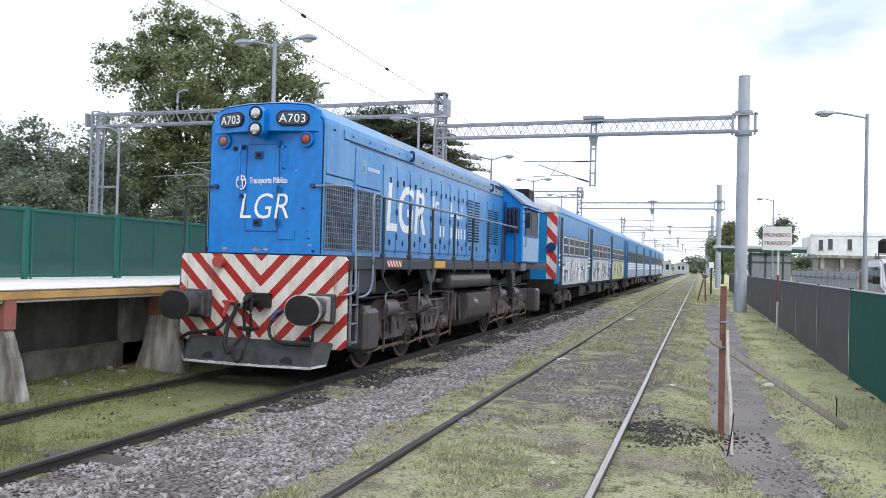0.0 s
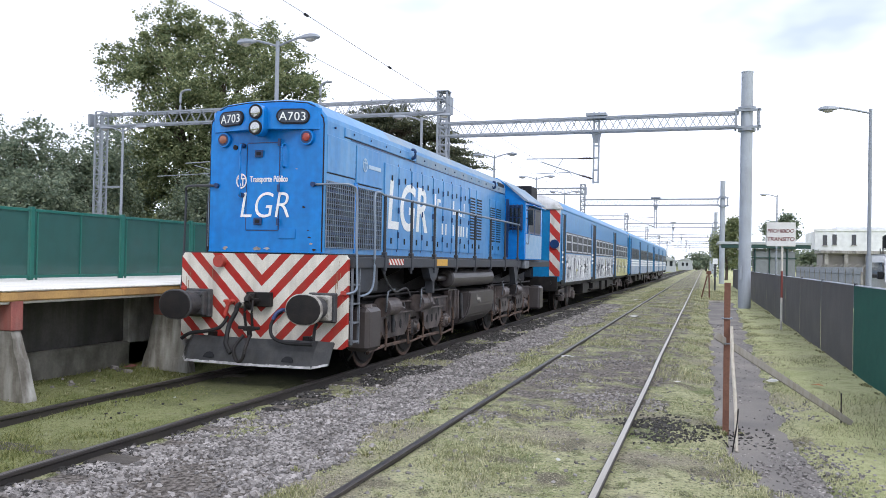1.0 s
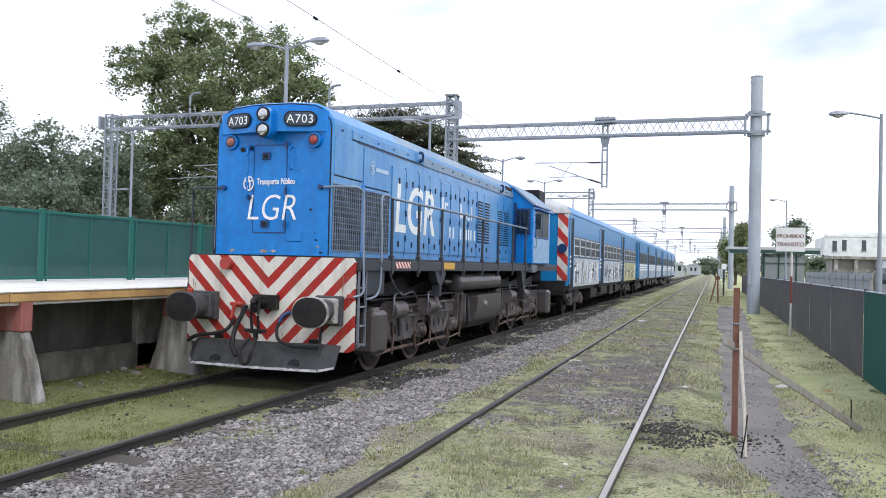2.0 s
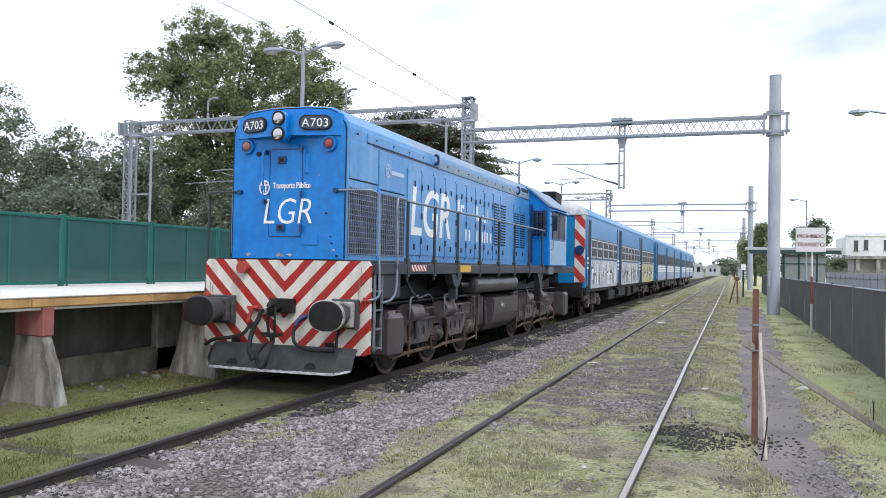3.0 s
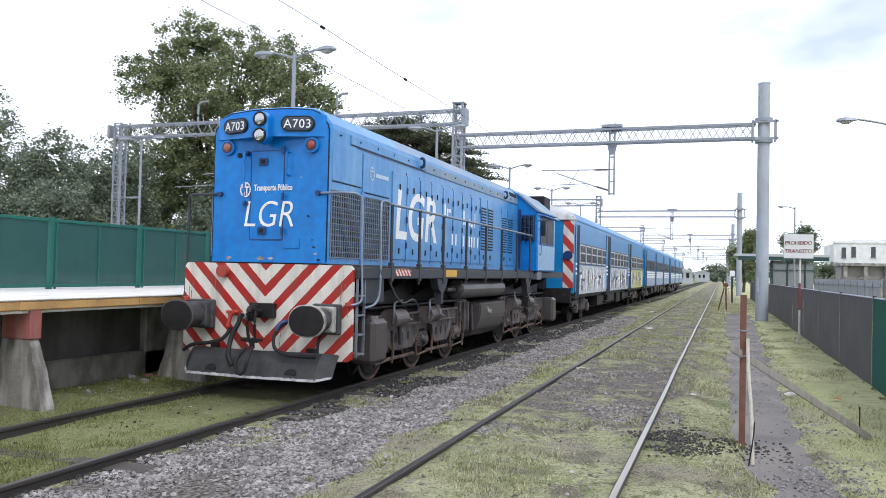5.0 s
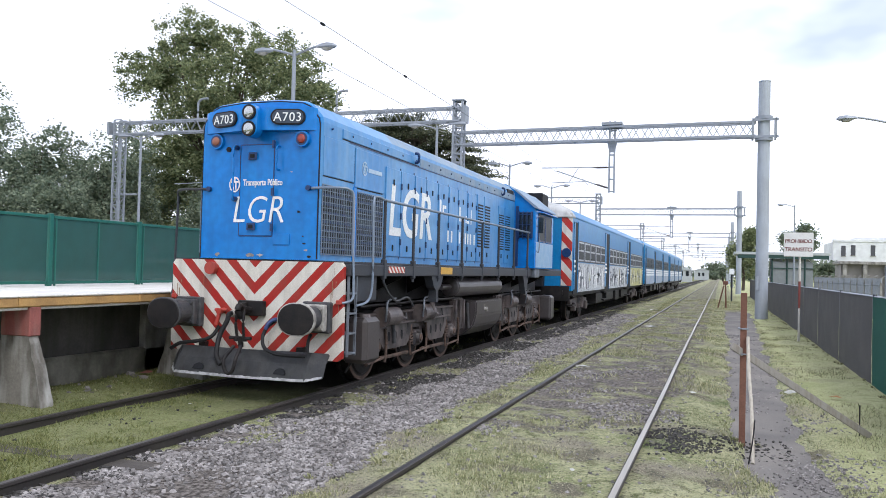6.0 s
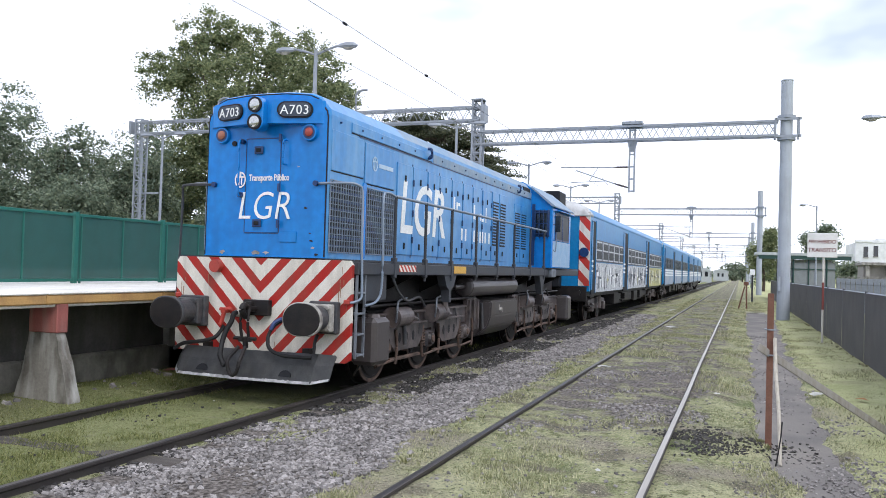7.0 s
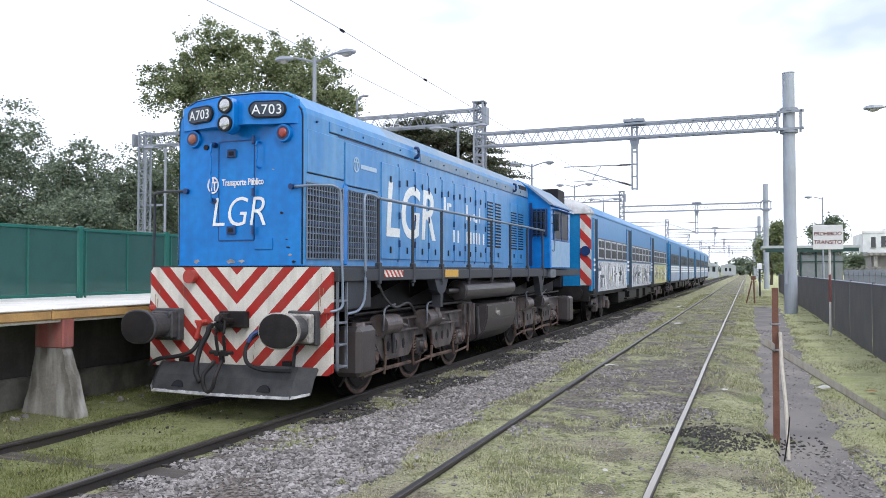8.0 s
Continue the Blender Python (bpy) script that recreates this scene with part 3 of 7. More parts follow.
# ---- locomotive: its own space has y = 0 at the end plate, y growing towards the coaches ----
LOCO_Y = 9.626


def wheelset(parent, y, r, half=0.80):
    bm = bmesh.new()
    rod(bm, (-half, 0, 0), (half, 0, 0), 0.08, seg=10)
    ob = part("wheelset", bm, M_DARK, parent)
    ob.location = (0, y, r)
    for s in (-1, 1):
        bm = bmesh.new()
        rod(bm, (s * (half - 0.04), 0, 0), (s * (half + 0.10), 0, 0), r, seg=36)
        rod(bm, (s * (half - 0.09), 0, 0), (s * (half - 0.04), 0, 0), r + 0.028, seg=36)
        bmesh.ops.bevel(bm, geom=[e for e in bm.edges if e.calc_length() < 0.2 * r], offset=0.008, segments=1, affect="EDGES")
        rod(bm, (s * (half + 0.1), 0, 0), (s * (half + 0.12), 0, 0), r * 0.84, r * 0.8, seg=36)
        rod(bm, (s * (half + 0.1), 0, 0), (s * (half + 0.2), 0, 0), 0.13, seg=16)
        for k in range(5):
            a = 2 * math.pi * k / 5
            rod(bm, (s * (half + 0.1), 0.28 * math.cos(a), 0.28 * math.sin(a)), (s * (half + 0.127), 0.28 * math.cos(a), 0.28 * math.sin(a)), 0.045, seg=8)
        wh = part("wheel", bm, M_DARK, ob)
        bm = bmesh.new()
        ring = [[(s * (half + q), u * k * math.cos(a), u * k * math.sin(a)) for a in [2 * math.pi * j / 36 for j in range(36)]] for q, k, u in ((0.098, 1.0, r), (0.106, 0.99, r), (0.106, 0.9, r), (0.098, 0.89, r))]
        loft(bm, ring, close=False)
        part("tyre", bm, M_GEAR, wh)
    return ob


def bogie(parent, y0, axles, side_x, zc, material_, near_end=False):
    """Side frames with hung plates, axle boxes, springs, brake cylinders, hangers and pipes."""
    a, b = axles[0] - 0.62, axles[-1] + 0.72
    n = len(axles)
    for s in (-1, 1):
        def sx(p, q, ya, yb, za, zb, bevel=0.0):
            return one_box(*sorted((s * (side_x + p), s * (side_x + q))), ya, yb, za, zb, bevel=bevel)
        pts = [(a, 0.80), (a + 0.1, 0.95), (b - 0.1, 0.99), (b, 0.86), (b, 0.66)]
        for ax in reversed(axles):
            pts += [(ax + 0.34, 0.64), (ax + 0.25, 0.40), (ax + 0.18, 0.40), (ax + 0.16, 0.68), (ax - 0.16, 0.68), (ax - 0.18, 0.40), (ax - 0.25, 0.40), (ax - 0.34, 0.64)]
        pts += [(a, 0.66)]
        part("side_frame", prism(bmesh.new(), pts, "x", s * side_x, s * (side_x + 0.08)), material_, parent)
        part("frame_flange", sx(0.02, 0.12, a + 0.1, b - 0.1, 0.95, 0.985, 0.006), material_, parent)
        # heavy ribbed plate at the end next to the tank
        e0, e1 = (a - 0.1, a + 0.5) if near_end else (b - 0.62, b + 0.02)
        part("end_casting", prism(bmesh.new(), [(e0, 0.52), (e1, 0.52), (e1, 1.04), (e1 - 0.08, 1.1), (e0 + 0.04, 1.1), (e0, 1.06)], "x", s * (side_x + 0.04), s * (side_x + 0.12)), material_, parent)
        for q in (0.1, 0.5, 0.9):
            yr = e0 + (e1 - e0) * q
            part("rib", sx(0.115, 0.165, yr - 0.02, yr + 0.02, 0.5, 1.08, 0.008), material_, parent)
        for i in range(n - 1):
            mid = (axles[i] + axles[i + 1]) / 2
            wl = 0.84 if i == 0 else 0.62
            out = [(mid - wl, 0.80), (mid + 0.6, 0.80), (mid + 0.58, 0.70), (mid + 0.44, 0.50), (mid + 0.34, 0.42), (mid - wl + 0.3, 0.42), (mid - wl + 0.2, 0.50), (mid - wl + 0.03, 0.70)]
            hp = part("hung_plate", prism(bmesh.new(), out, "x", s * (side_x + 0.09), s * (side_x + 0.13)), material_, parent)
            part("plate_lip", sx(0.09, 0.19, mid - wl - 0.02, mid + 0.62, 0.79, 0.82, 0.006), material_, hp)
            for k in (-1, 0, 1):
                oval = [(mid + 0.3 - wl * 0.5 + 0.26 * k + 0.045 * math.cos(t), 0.61 + 0.075 * math.sin(t)) for t in [2 * math.pi * j / 12 for j in range(12)]]
                part("slot", prism(bmesh.new(), oval, "x", s * (side_x + 0.125), s * (side_x + 0.134)), M_SEAM, hp)
            cy, cz, cx = axles[i] + (0.3 if i == 0 else 0.1), 0.93, s * (side_x + 0.2)
            bm = rod(bmesh.new(), (cx, cy - 0.24, cz), (cx, cy + 0.24, cz), 0.138, seg=20)
            rod(bm, (cx, cy - 0.28, cz), (cx, cy - 0.24, cz), 0.15, seg=20)
            rod(bm, (cx, cy + 0.22, cz), (cx, cy + 0.3, cz), 0.09, 0.05, seg=14)
            rod(bm, (cx, cy + 0.3, cz), (cx, cy + 0.66, cz - 0.06), 0.028, seg=8)
            cyl = part("brake_cylinder", bm, material_, parent)
            part("bracket", sx(0.05, 0.2, cy - 0.1, cy + 0.12, cz - 0.02, cz + 0.02), material_, cyl)
            part("air_pipe", pipe(bmesh.new(), bend([(s * (side_x + 0.28), cy - 0.3, cz - 0.06), (s * (side_x + 0.32), cy - 0.36, cz + 0.08), (s * (side_x + 0.3), cy - 0.3, cz + 0.2), (s * (side_x + 0.2), cy, cz + 0.24), (s * (side_x + 0.14), cy + 0.4, cz + 0.26)]), 0.015), M_STEP, parent)
            part("tie_bar", sx(0.05, 0.11, mid - 0.62, mid + 0.5, 0.27, 0.32, 0.008), M_GEAR, parent)
        for i, ax in enumerate(axles):
            bm = sx(-0.02, 0.13, ax - 0.145, ax + 0.145, 0.37, 0.64, 0.03)
            rod(bm, (s * (side_x + 0.13), ax, 0.51), (s * (side_x + 0.18), ax, 0.51), 0.11, 0.09, seg=16)
            box_ = part("axle_box", bm, material_, parent)
            part("axle_cap", rod(bmesh.new(), (s * (side_x + 0.18), ax, 0.51), (s * (side_x + 0.2), ax, 0.51), 0.06, 0.05, seg=12), M_GEAR, box_)
            coil = [(s * (side_x + 0.07) + 0.055 * math.cos(k * 0.9), ax - 0.24 + 0.055 * math.sin(k * 0.9), 0.42 + 0.0065 * k) for k in range(37)]
            part("spring", pipe(bmesh.new(), coil, 0.014, 5), M_GEAR, parent)
            # curved brown brake hangers round the wheel
            for e, k0 in ((-1, 0.0), (1, 0.03)):
                arc = [(s * (side_x + 0.12 + k0), ax + e * (0.30 + 0.05 * math.sin(t * 3.1)), 0.74 - 0.5 * t) for t in (0, 0.2, 0.4, 0.6, 0.8, 1.0)]
                part("brake_hanger", pipe(bmesh.new(), bend(arc, 3), 0.022, 6), M_GEAR, parent)
                block = [(s * (side_x - 0.1), ax + e * 0.55 * math.cos(k * 0.2 - 0.3), 0.508 + 0.55 * math.sin(k * 0.2 - 0.3)) for k in range(5)]
                part("brake_block", pipe(bmesh.new(), block, 0.05, 6), M_GEAR, parent)
            part("hanger_link", rod(bmesh.new(), (s * (side_x + 0.14), ax - 0.32, 0.27), (s * (side_x + 0.14), ax + 0.34, 0.31), 0.02, seg=6), M_GEAR, parent)
            part("sand_pipe", pipe(bmesh.new(), bend([(s * (side_x + 0.1), ax - 0.5, 0.95), (s * (side_x + 0.13), ax - 0.5, 0.7), (s * (side_x + 0.06), ax - 0.56, 0.4), (s * (side_x - 0.1), ax - 0.52, 0.16)]), 0.014), M_BUFFER, parent)
        part("train_pipe", rod(bmesh.new(), (s * (side_x + 0.1), a + 0.1, 1.1), (s * (side_x + 0.1), b - 0.1, 1.12), 0.022, seg=8), M_DARK, parent)
    part("bolster", one_box(-side_x, side_x, a + 0.3, b - 0.3, 0.62, 1.02, bevel=0.04), M_DARK, parent)


def locomotive():
    lo = thing("locomotive", pose(T1, LOCO_Y, 0), "blue diesel hood locomotive with red and white chevron end plate", "locomotive")
    # end plate, hood and frame
    bm = prism(bmesh.new(), [(-1.32, 0.52), (-1.27, 0.47), (1.26, 0.44), (1.32, 0.48), (1.32, 1.66), (1.28, 1.715), (-1.28, 1.715), (-1.32, 1.66)], "y", 0.0, 0.06)
    part("end_plate", bm, M_CHEVRON, lo, "red and white chevron painted end plate")
    sec = [(-0.93, 1.735), (0.93, 1.735), (0.93, 3.56), (0.915, 3.63), (0.77, 3.80), (0.66, 3.845), (0.3, 3.88), (-0.3, 3.88), (-0.66, 3.845), (-0.77, 3.80), (-0.915, 3.63), (-0.93, 3.56)]

    def ring(y, k):
        return [(u * (1 - k / 0.93), y, v - (k if v > 3 else 0)) for u, v in sec]
    bm = loft(bmesh.new(), [ring(0.02, 0.045), ring(0.035, 0.016), ring(0.075, 0.0), ring(2.4, 0.0), ring(10.35, 0.0)])
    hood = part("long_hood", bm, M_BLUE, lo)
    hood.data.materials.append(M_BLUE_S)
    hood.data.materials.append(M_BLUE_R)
    # flanks and front roof edge get the blue with painted-in sky sheen
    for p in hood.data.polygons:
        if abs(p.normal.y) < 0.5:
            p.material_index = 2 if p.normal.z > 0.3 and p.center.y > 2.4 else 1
    bm = bmesh.new()
    for s in (-1, 1):
        u0, u1 = sorted((s * 1.38, s * 1.24))
        box(bm, u0, u1, 0.06, 14.3, 1.54, 1.70, bevel=0.01)
    box(bm, -1.24, 1.24, 0.06, 14.3, 1.60, 1.70)
    part("underframe", bm, M_GREY, lo, "dark grey steel underframe and walkway")
    bm = one_box(-1.36, 1.36, 0.07, 14.3, 1.705, 1.73)
    part("walkway", bm, M_GREY, lo)
    part("centre_sill", one_box(-0.6, 0.6, 0.08, 14.3, 1.1, 1.598), M_DARK, lo)
    # front door and seams
    for n_, (a, b, c, d) in {"nose_door": (-0.285, 0.225, 2.05, 3.27)}.items():
        dr = part(n_, one_box(a, b, 0.012, 0.04, c, d, bevel=0.004), M_BLUE, lo)
        for q in ((a - 0.012, a, c, d), (b, b + 0.012, c, d), (a, b, c - 0.012, c), (a, b, d, d + 0.012)):
            part("door_gap", one_box(q[0], q[1], 0.014, 0.04, q[2], q[3]), M_BLUE_D, dr)
        part("latch_recess", one_box(-0.15, -0.02, -0.02, 0.0, 3.07, 3.17, bevel=0.006), M_BLUE_D, dr)
        part("latch", one_box(-0.12, -0.05, -0.032, -0.015, 3.095, 3.145, bevel=0.006), M_SEAM, dr)
        part("latch_recess", one_box(-0.15, -0.02, -0.02, 0.0, 2.12, 2.22, bevel=0.006), M_BLUE_D, dr)
        part("latch", one_box(-0.12, -0.05, -0.032, -0.015, 2.145, 2.195, bevel=0.006), M_SEAM, dr)
        for z in (3.26, 2.62, 2.15):
            part("hinge", rod(bmesh.new(), (0.245, -0.03, z - 0.04), (0.245, -0.03, z + 0.06), 0.022, seg=8), M_BLUE_D, dr)
    part("grab_rail", pipe(bmesh.new(), bend([(-0.345, 0.02, 3.24), (-0.345, -0.07, 3.23), (-0.345, -0.07, 2.9), (-0.345, -0.07, 2.55), (-0.345, 0.02, 2.54)]), 0.014), M_BLUE, lo)
    part("grab_rail", pipe(bmesh.new(), bend([(0.315, 0.02, 3.24), (0.315, -0.06, 3.23), (0.315, -0.06, 3.1), (0.315, -0.06, 2.94), (0.315, 0.02, 2.93)]), 0.012), M_BLUE, lo)
    for z in (3.24, 2.54):
        part("rail_boss", rod(bmesh.new(), (-0.345, 0.02, z), (-0.345, -0.05, z), 0.035, seg=10), M_BLUE_D, lo)
    part("plug", rod(bmesh.new(), (-0.48, 0.03, 3.22), (-0.48, 0.0, 3.22), 0.035, seg=12), M_SEAM, lo)
    part("patch_plate", one_box(0.25, 0.5, 0.005, 0.03, 1.93, 2.07, bevel=0.004), M_BLUE, lo)
    rnd = random.Random(4)
    for x, z, w in ((0.72, 1.95, 0.03), (0.62, 2.37, 0.03), (0.74, 1.86, 0.03), (-0.62, 1.79, 0.05), (-0.1, 1.79, 0.06), (0.05, 1.79, 0.045), (0.69, 2.05, 0.02), (0.5, 2.9, 0.02), (0.79, 1.78, 0.03), (0.1, 2.84, 0.015)):
        bm = bmesh.new()
        vs = [bm.verts.new((x + w * (0.5 + 0.7 * rnd.random()) * math.cos(a * 0.785), 0.0155, z + 0.5 * w * (0.4 + rnd.random()) * math.sin(a * 0.785))) for a in range(8)]
        bmesh.ops.extrude_face_region(bm, geom=[bm.faces.new(vs)])
        bmesh.ops.translate(bm, verts=vs, vec=(0, 0.004, 0))
        part("paint_chip", bm, M_PALE if rnd.random() < 0.6 else M_SEAM, lo)
    # number board housing with headlights
    bm = prism(bmesh.new(), [(-0.86, 0.03), (-0.82, 0.0), (-0.21, -0.15), (0.21, -0.15), (0.82, 0.0), (0.86, 0.03)], "z", 3.44, 3.75)
    bmesh.ops.bevel(bm, geom=[e for e in bm.edges if abs(e.verts[0].co.z - e.verts[1].co.z) < 0.01 and e.verts[0].co.z > 3.6], offset=0.02, segments=2, affect="EDGES")
    hs = part("number_board_housing", bm, M_BLUE, lo)
    tilt = math.degrees(math.atan2(0.15, 0.61))
    for s in (-1, 1):
        m = pose(s * 0.485, -0.085, 3.612, 0, 0, s * tilt)
        bm = bmesh.new()
        out = []
        for k in range(24):
            a = 2 * math.pi * k / 24
            u, v = math.cos(a), math.sin(a)
            out.append(((0.125 if u > 0 else -0.125) + 0.11 * u, 0.105 * v))
        prism(bm, out, "y", -0.022, 0.02)
        bmesh.ops.transform(bm, matrix=m, verts=bm.verts)
        bd = part("number_board", bm, M_SEAM, hs, "black number board with white figures")
        bm = prism(bmesh.new(), [(u * 0.9, v * 0.84) for u, v in out], "y", -0.027, -0.01)
        bmesh.ops.transform(bm, matrix=m, verts=bm.verts)
        part("board_glass", bm, M_BAND, bd)
        me = lettering("A703", 0.168, m @ pose(0, -0.031, -0.06) @ FRONT, depth=0.003, spacing=1.08)
        hang("figures", me, M_WHITE, bd)
    bm = prism(bmesh.new(), [(0.115 * math.cos(a), 3.555 + 0.105 * math.copysign(1, math.sin(a)) + 0.115 * math.sin(a)) for a in [2 * math.pi * (k + 0.5) / 24 for k in range(24)]], "y", -0.25, -0.1)
    bmesh.ops.bevel(bm, geom=[e for e in bm.edges if max(v.co.y for v in e.verts) < -0.24], offset=0.012, segments=1, affect="EDGES")
    hl = part("headlight_housing", bm, M_BLUE, lo)
    for z in (3.665, 3.445):
        bm = rod(bmesh.new(), (0, -0.275, z), (0, -0.24, z), 0.1, seg=24)
        part("headlight_rim", bm, M_SEAM, hl)
        bm = bmesh.new()
        bmesh.ops.create_uvsphere(bm, u_segments=20, v_segments=10, radius=0.082, matrix=pose(0, -0.265, z) @ Matrix.Diagonal((1, 0.3, 1, 1)))
        part("headlight_lens", bm, M_LENS, hl, "clear headlight lens", smooth=True)
    for s in (-1, 1):
        bm = rod(bmesh.new(), (s * 0.66, 0.03, 3.33), (s * 0.66, -0.03, 3.33), 0.115, 0.105, seg=24)
        mk = part("marker_light", bm, M_BLUE, lo)
        part("marker_rim", rod(bmesh.new(), (s * 0.66, -0.028, 3.33), (s * 0.66, -0.034, 3.33), 0.085, seg=20), M_BLUE_D, mk)
        bm = bmesh.new()
        bmesh.ops.create_uvsphere(bm, u_segments=18, v_segments=10, radius=0.06, matrix=pose(s * 0.66, -0.035, 3.33) @ Matrix.Diagonal((1, 0.4, 1, 1)))
        part("marker_lens", bm, M_REDLENS if s > 0 else M_ORANGE, mk, "red lens" if s > 0 else "orange lens", smooth=True)
    # front writing
    hang("lettering", lettering("LGR", 0.52, pose(0, 0.007, 2.225) @ FRONT @ Matrix.Diagonal((0.86, 1, 1, 1)), 0.18, bold=-0.004), M_WHITE, lo, "white initials")
    hang("lettering", lettering("Transporte P\u00fablico", 0.118, pose(0.07, 0.007, 2.725) @ FRONT @ Matrix.Diagonal((0.66, 1, 1, 1)), bold=0.002), M_WHITE, lo, "white words")

    def emblem(m):
        bm = bmesh.new()
        for k in range(24):
            a0, a1 = 2 * math.pi * k / 24, 2 * math.pi * (k + 1) / 24
            q = [bm.verts.new((r_ * math.cos(a), 0, r_ * 1.25 * math.sin(a))) for r_, a in ((0.085, a0), (0.085, a1), (0.068, a1), (0.068, a0))]
            bm.faces.new(q)
        for u0, u1, v0, v1 in ((-0.07, 0.07, 0.025, 0.045), (-0.03, -0.012, -0.07, 0.025), (0.012, 0.03, -0.07, 0.025), (-0.012, 0.012, 0.045, 0.09)):
            bm.faces.new([bm.verts.new((u, 0, v)) for u, v in ((u0, v0), (u1, v0), (u1, v1), (u0, v1))])
        g = bmesh.ops.extrude_face_region(bm, geom=list(bm.faces))
        bmesh.ops.translate(bm, verts=[v for v in g["geom"] if isinstance(v, bmesh.types.BMVert)], vec=(0, 0.004, 0))
        bmesh.ops.transform(bm, matrix=m, verts=bm.verts)
        return bm
    part("emblem", emblem(pose(-0.37, 0.006, 2.74)), M_WHITE, lo, "round white emblem")
    # hood side: seams, grilles, doors, louvres
    for s in (-1, 1):
        def sx(a, b, y0, y1, z0, z1, bevel=0.0):
            u0, u1 = sorted((s * a, s * b))
            return one_box(u0, u1, y0, y1, z0, z1, bevel=bevel)
        part("seam", sx(0.925, 0.938, 0.85, 10.3, 3.40, 3.415), M_BLUE_D, lo)
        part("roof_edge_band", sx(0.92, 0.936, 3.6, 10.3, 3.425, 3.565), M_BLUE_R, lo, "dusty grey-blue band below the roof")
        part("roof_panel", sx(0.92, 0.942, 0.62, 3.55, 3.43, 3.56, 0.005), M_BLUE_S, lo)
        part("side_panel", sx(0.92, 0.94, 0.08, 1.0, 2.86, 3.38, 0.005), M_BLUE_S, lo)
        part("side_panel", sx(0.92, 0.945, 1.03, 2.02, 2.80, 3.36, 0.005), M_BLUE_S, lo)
        for y0, y1 in ((0.07, 0.97), (1.12, 2.02)):
            gr = part("grille", sx(0.90, 0.936, y0, y1, 1.83, 2.72), M_SEAM, lo, "dark radiator grille behind wire guard")
            bm = bmesh.new()
            k = y0
            while k <= y1 + 0.001:
                box(bm, s * 0.936, s * 0.95, k - 0.0045, k + 0.0045, 1.81, 2.74)
                k += 0.0692
            for z in np.arange(1.82, 2.74, 0.0765):
                box(bm, s * 0.937, s * 0.952, y0 - 0.01, y1 + 0.01, z - 0.0045, z + 0.0045)
            part("wire_guard", bm, M_GUARD, gr)
        for y0, y1, z0, z1 in ((0.08, 1.0, 2.86, 3.38), (1.03, 2.02, 2.80, 3.36), (0.62, 3.55, 3.43, 3.56)):
            for q in ((y0, y1, z0 - 0.016, z0 - 0.002), (y1 + 0.002, y1 + 0.014, z0, z1)):
                part("panel_gap", sx(0.92, 0.9345, *q), M_SEAM, lo)
        for y0, y1 in ((0.09, 0.95), (1.14, 2.0)):
            for k in range(7):
                z = 1.88 + 0.118 * k
                part("shutter_blade", sx(0.936, 0.939, y0, y1, z, z + 0.035), M_BLUE_D, lo)
        part("grille_post", sx(0.92, 0.945, 0.99, 1.1, 1.75, 2.8, 0.008), M_BLUE, lo)
        for y0, y1 in [(2.13, 2.72), (2.75, 3.32), (3.38, 3.9), (3.93, 4.5), (4.56, 5.1), (5.16, 5.7), (5.74, 6.3), (6.36, 6.92)]:
            d = part("access_door", sx(0.92, 0.948, y0, y1, 1.84, 3.24, 0.006), M_BLUE_S, lo)
            part("door_gap", sx(0.92, 0.936, y1 + 0.002, y1 + 0.028, 1.8, 3.28), M_BLUE_D, d)
            for z in (3.02, 1.98):
                part("latch", sx(0.945, 0.962, (y0 + y1) / 2 - 0.022, (y0 + y1) / 2 + 0.022, z - 0.05, z + 0.05, 0.008), M_SEAM, d)
            for z in (2.98, 2.5, 2.08):
                part("hinge", rod(bmesh.new(), (s * 0.955, y1 + 0.015, z - 0.05), (s * 0.955, y1 + 0.015, z + 0.05), 0.018, seg=8), M_BLUE_D, d)
        for y0, y1, z1 in ((7.02, 7.5, 3.08), (7.56, 8.05, 3.08), (8.75, 9.28, 2.98), (9.33, 9.86, 2.98)):
            d = part("louvre_door", sx(0.92, 0.946, y0, y1, 1.84, z1 + 0.2, 0.006), M_BLUE_S, lo, "blue door with black louvres")
            part("louvre_well", sx(0.93, 0.949, y0 + 0.04, y1 - 0.04, 2.15, z1), M_SEAM, d)
            for k in range(14):
                z = 2.165 + k * (z1 - 2.19) / 14
                bm = sx(0.945, 0.96, y0 + 0.045, y1 - 0.045, z + 0.022, z + 0.05)
                part("slat", bm, M_BLUE_S, d)
            part("latch", sx(0.945, 0.962, (y0 + y1) / 2 - 0.025, (y0 + y1) / 2 + 0.025, 1.95, 2.05, 0.008), M_SEAM, d)
        for y in (3.35, 9.0):
            part("lifting_eye", pipe(bmesh.new(), bend([(s * 0.94, y, 3.62), (s * 1.0, y, 3.6), (s * 1.0, y, 3.48), (s * 0.94, y, 3.46)]), 0.025), M_BLUE_D, lo)
        part("roof_intake", sx(0.80, 0.935, 9.55, 10.15, 3.42, 3.66), M_SEAM, lo, "dark intake opening")
        for y in np.arange(0.3, 10.2, 0.62):
            part("rivet", rod(bmesh.new(), (s * 0.92, y, 3.50), (s * 0.955, y, 3.50), 0.014, seg=6), M_BLUE_D, lo)
    hang("lettering", lettering("LGR", 1.14, pose(0.951, 3.2, 2.19) @ SIDE @ Matrix.Diagonal((0.95, 1, 1, 1)), 0.12, bold=0.016), M_WHITE, lo, "large white initials")
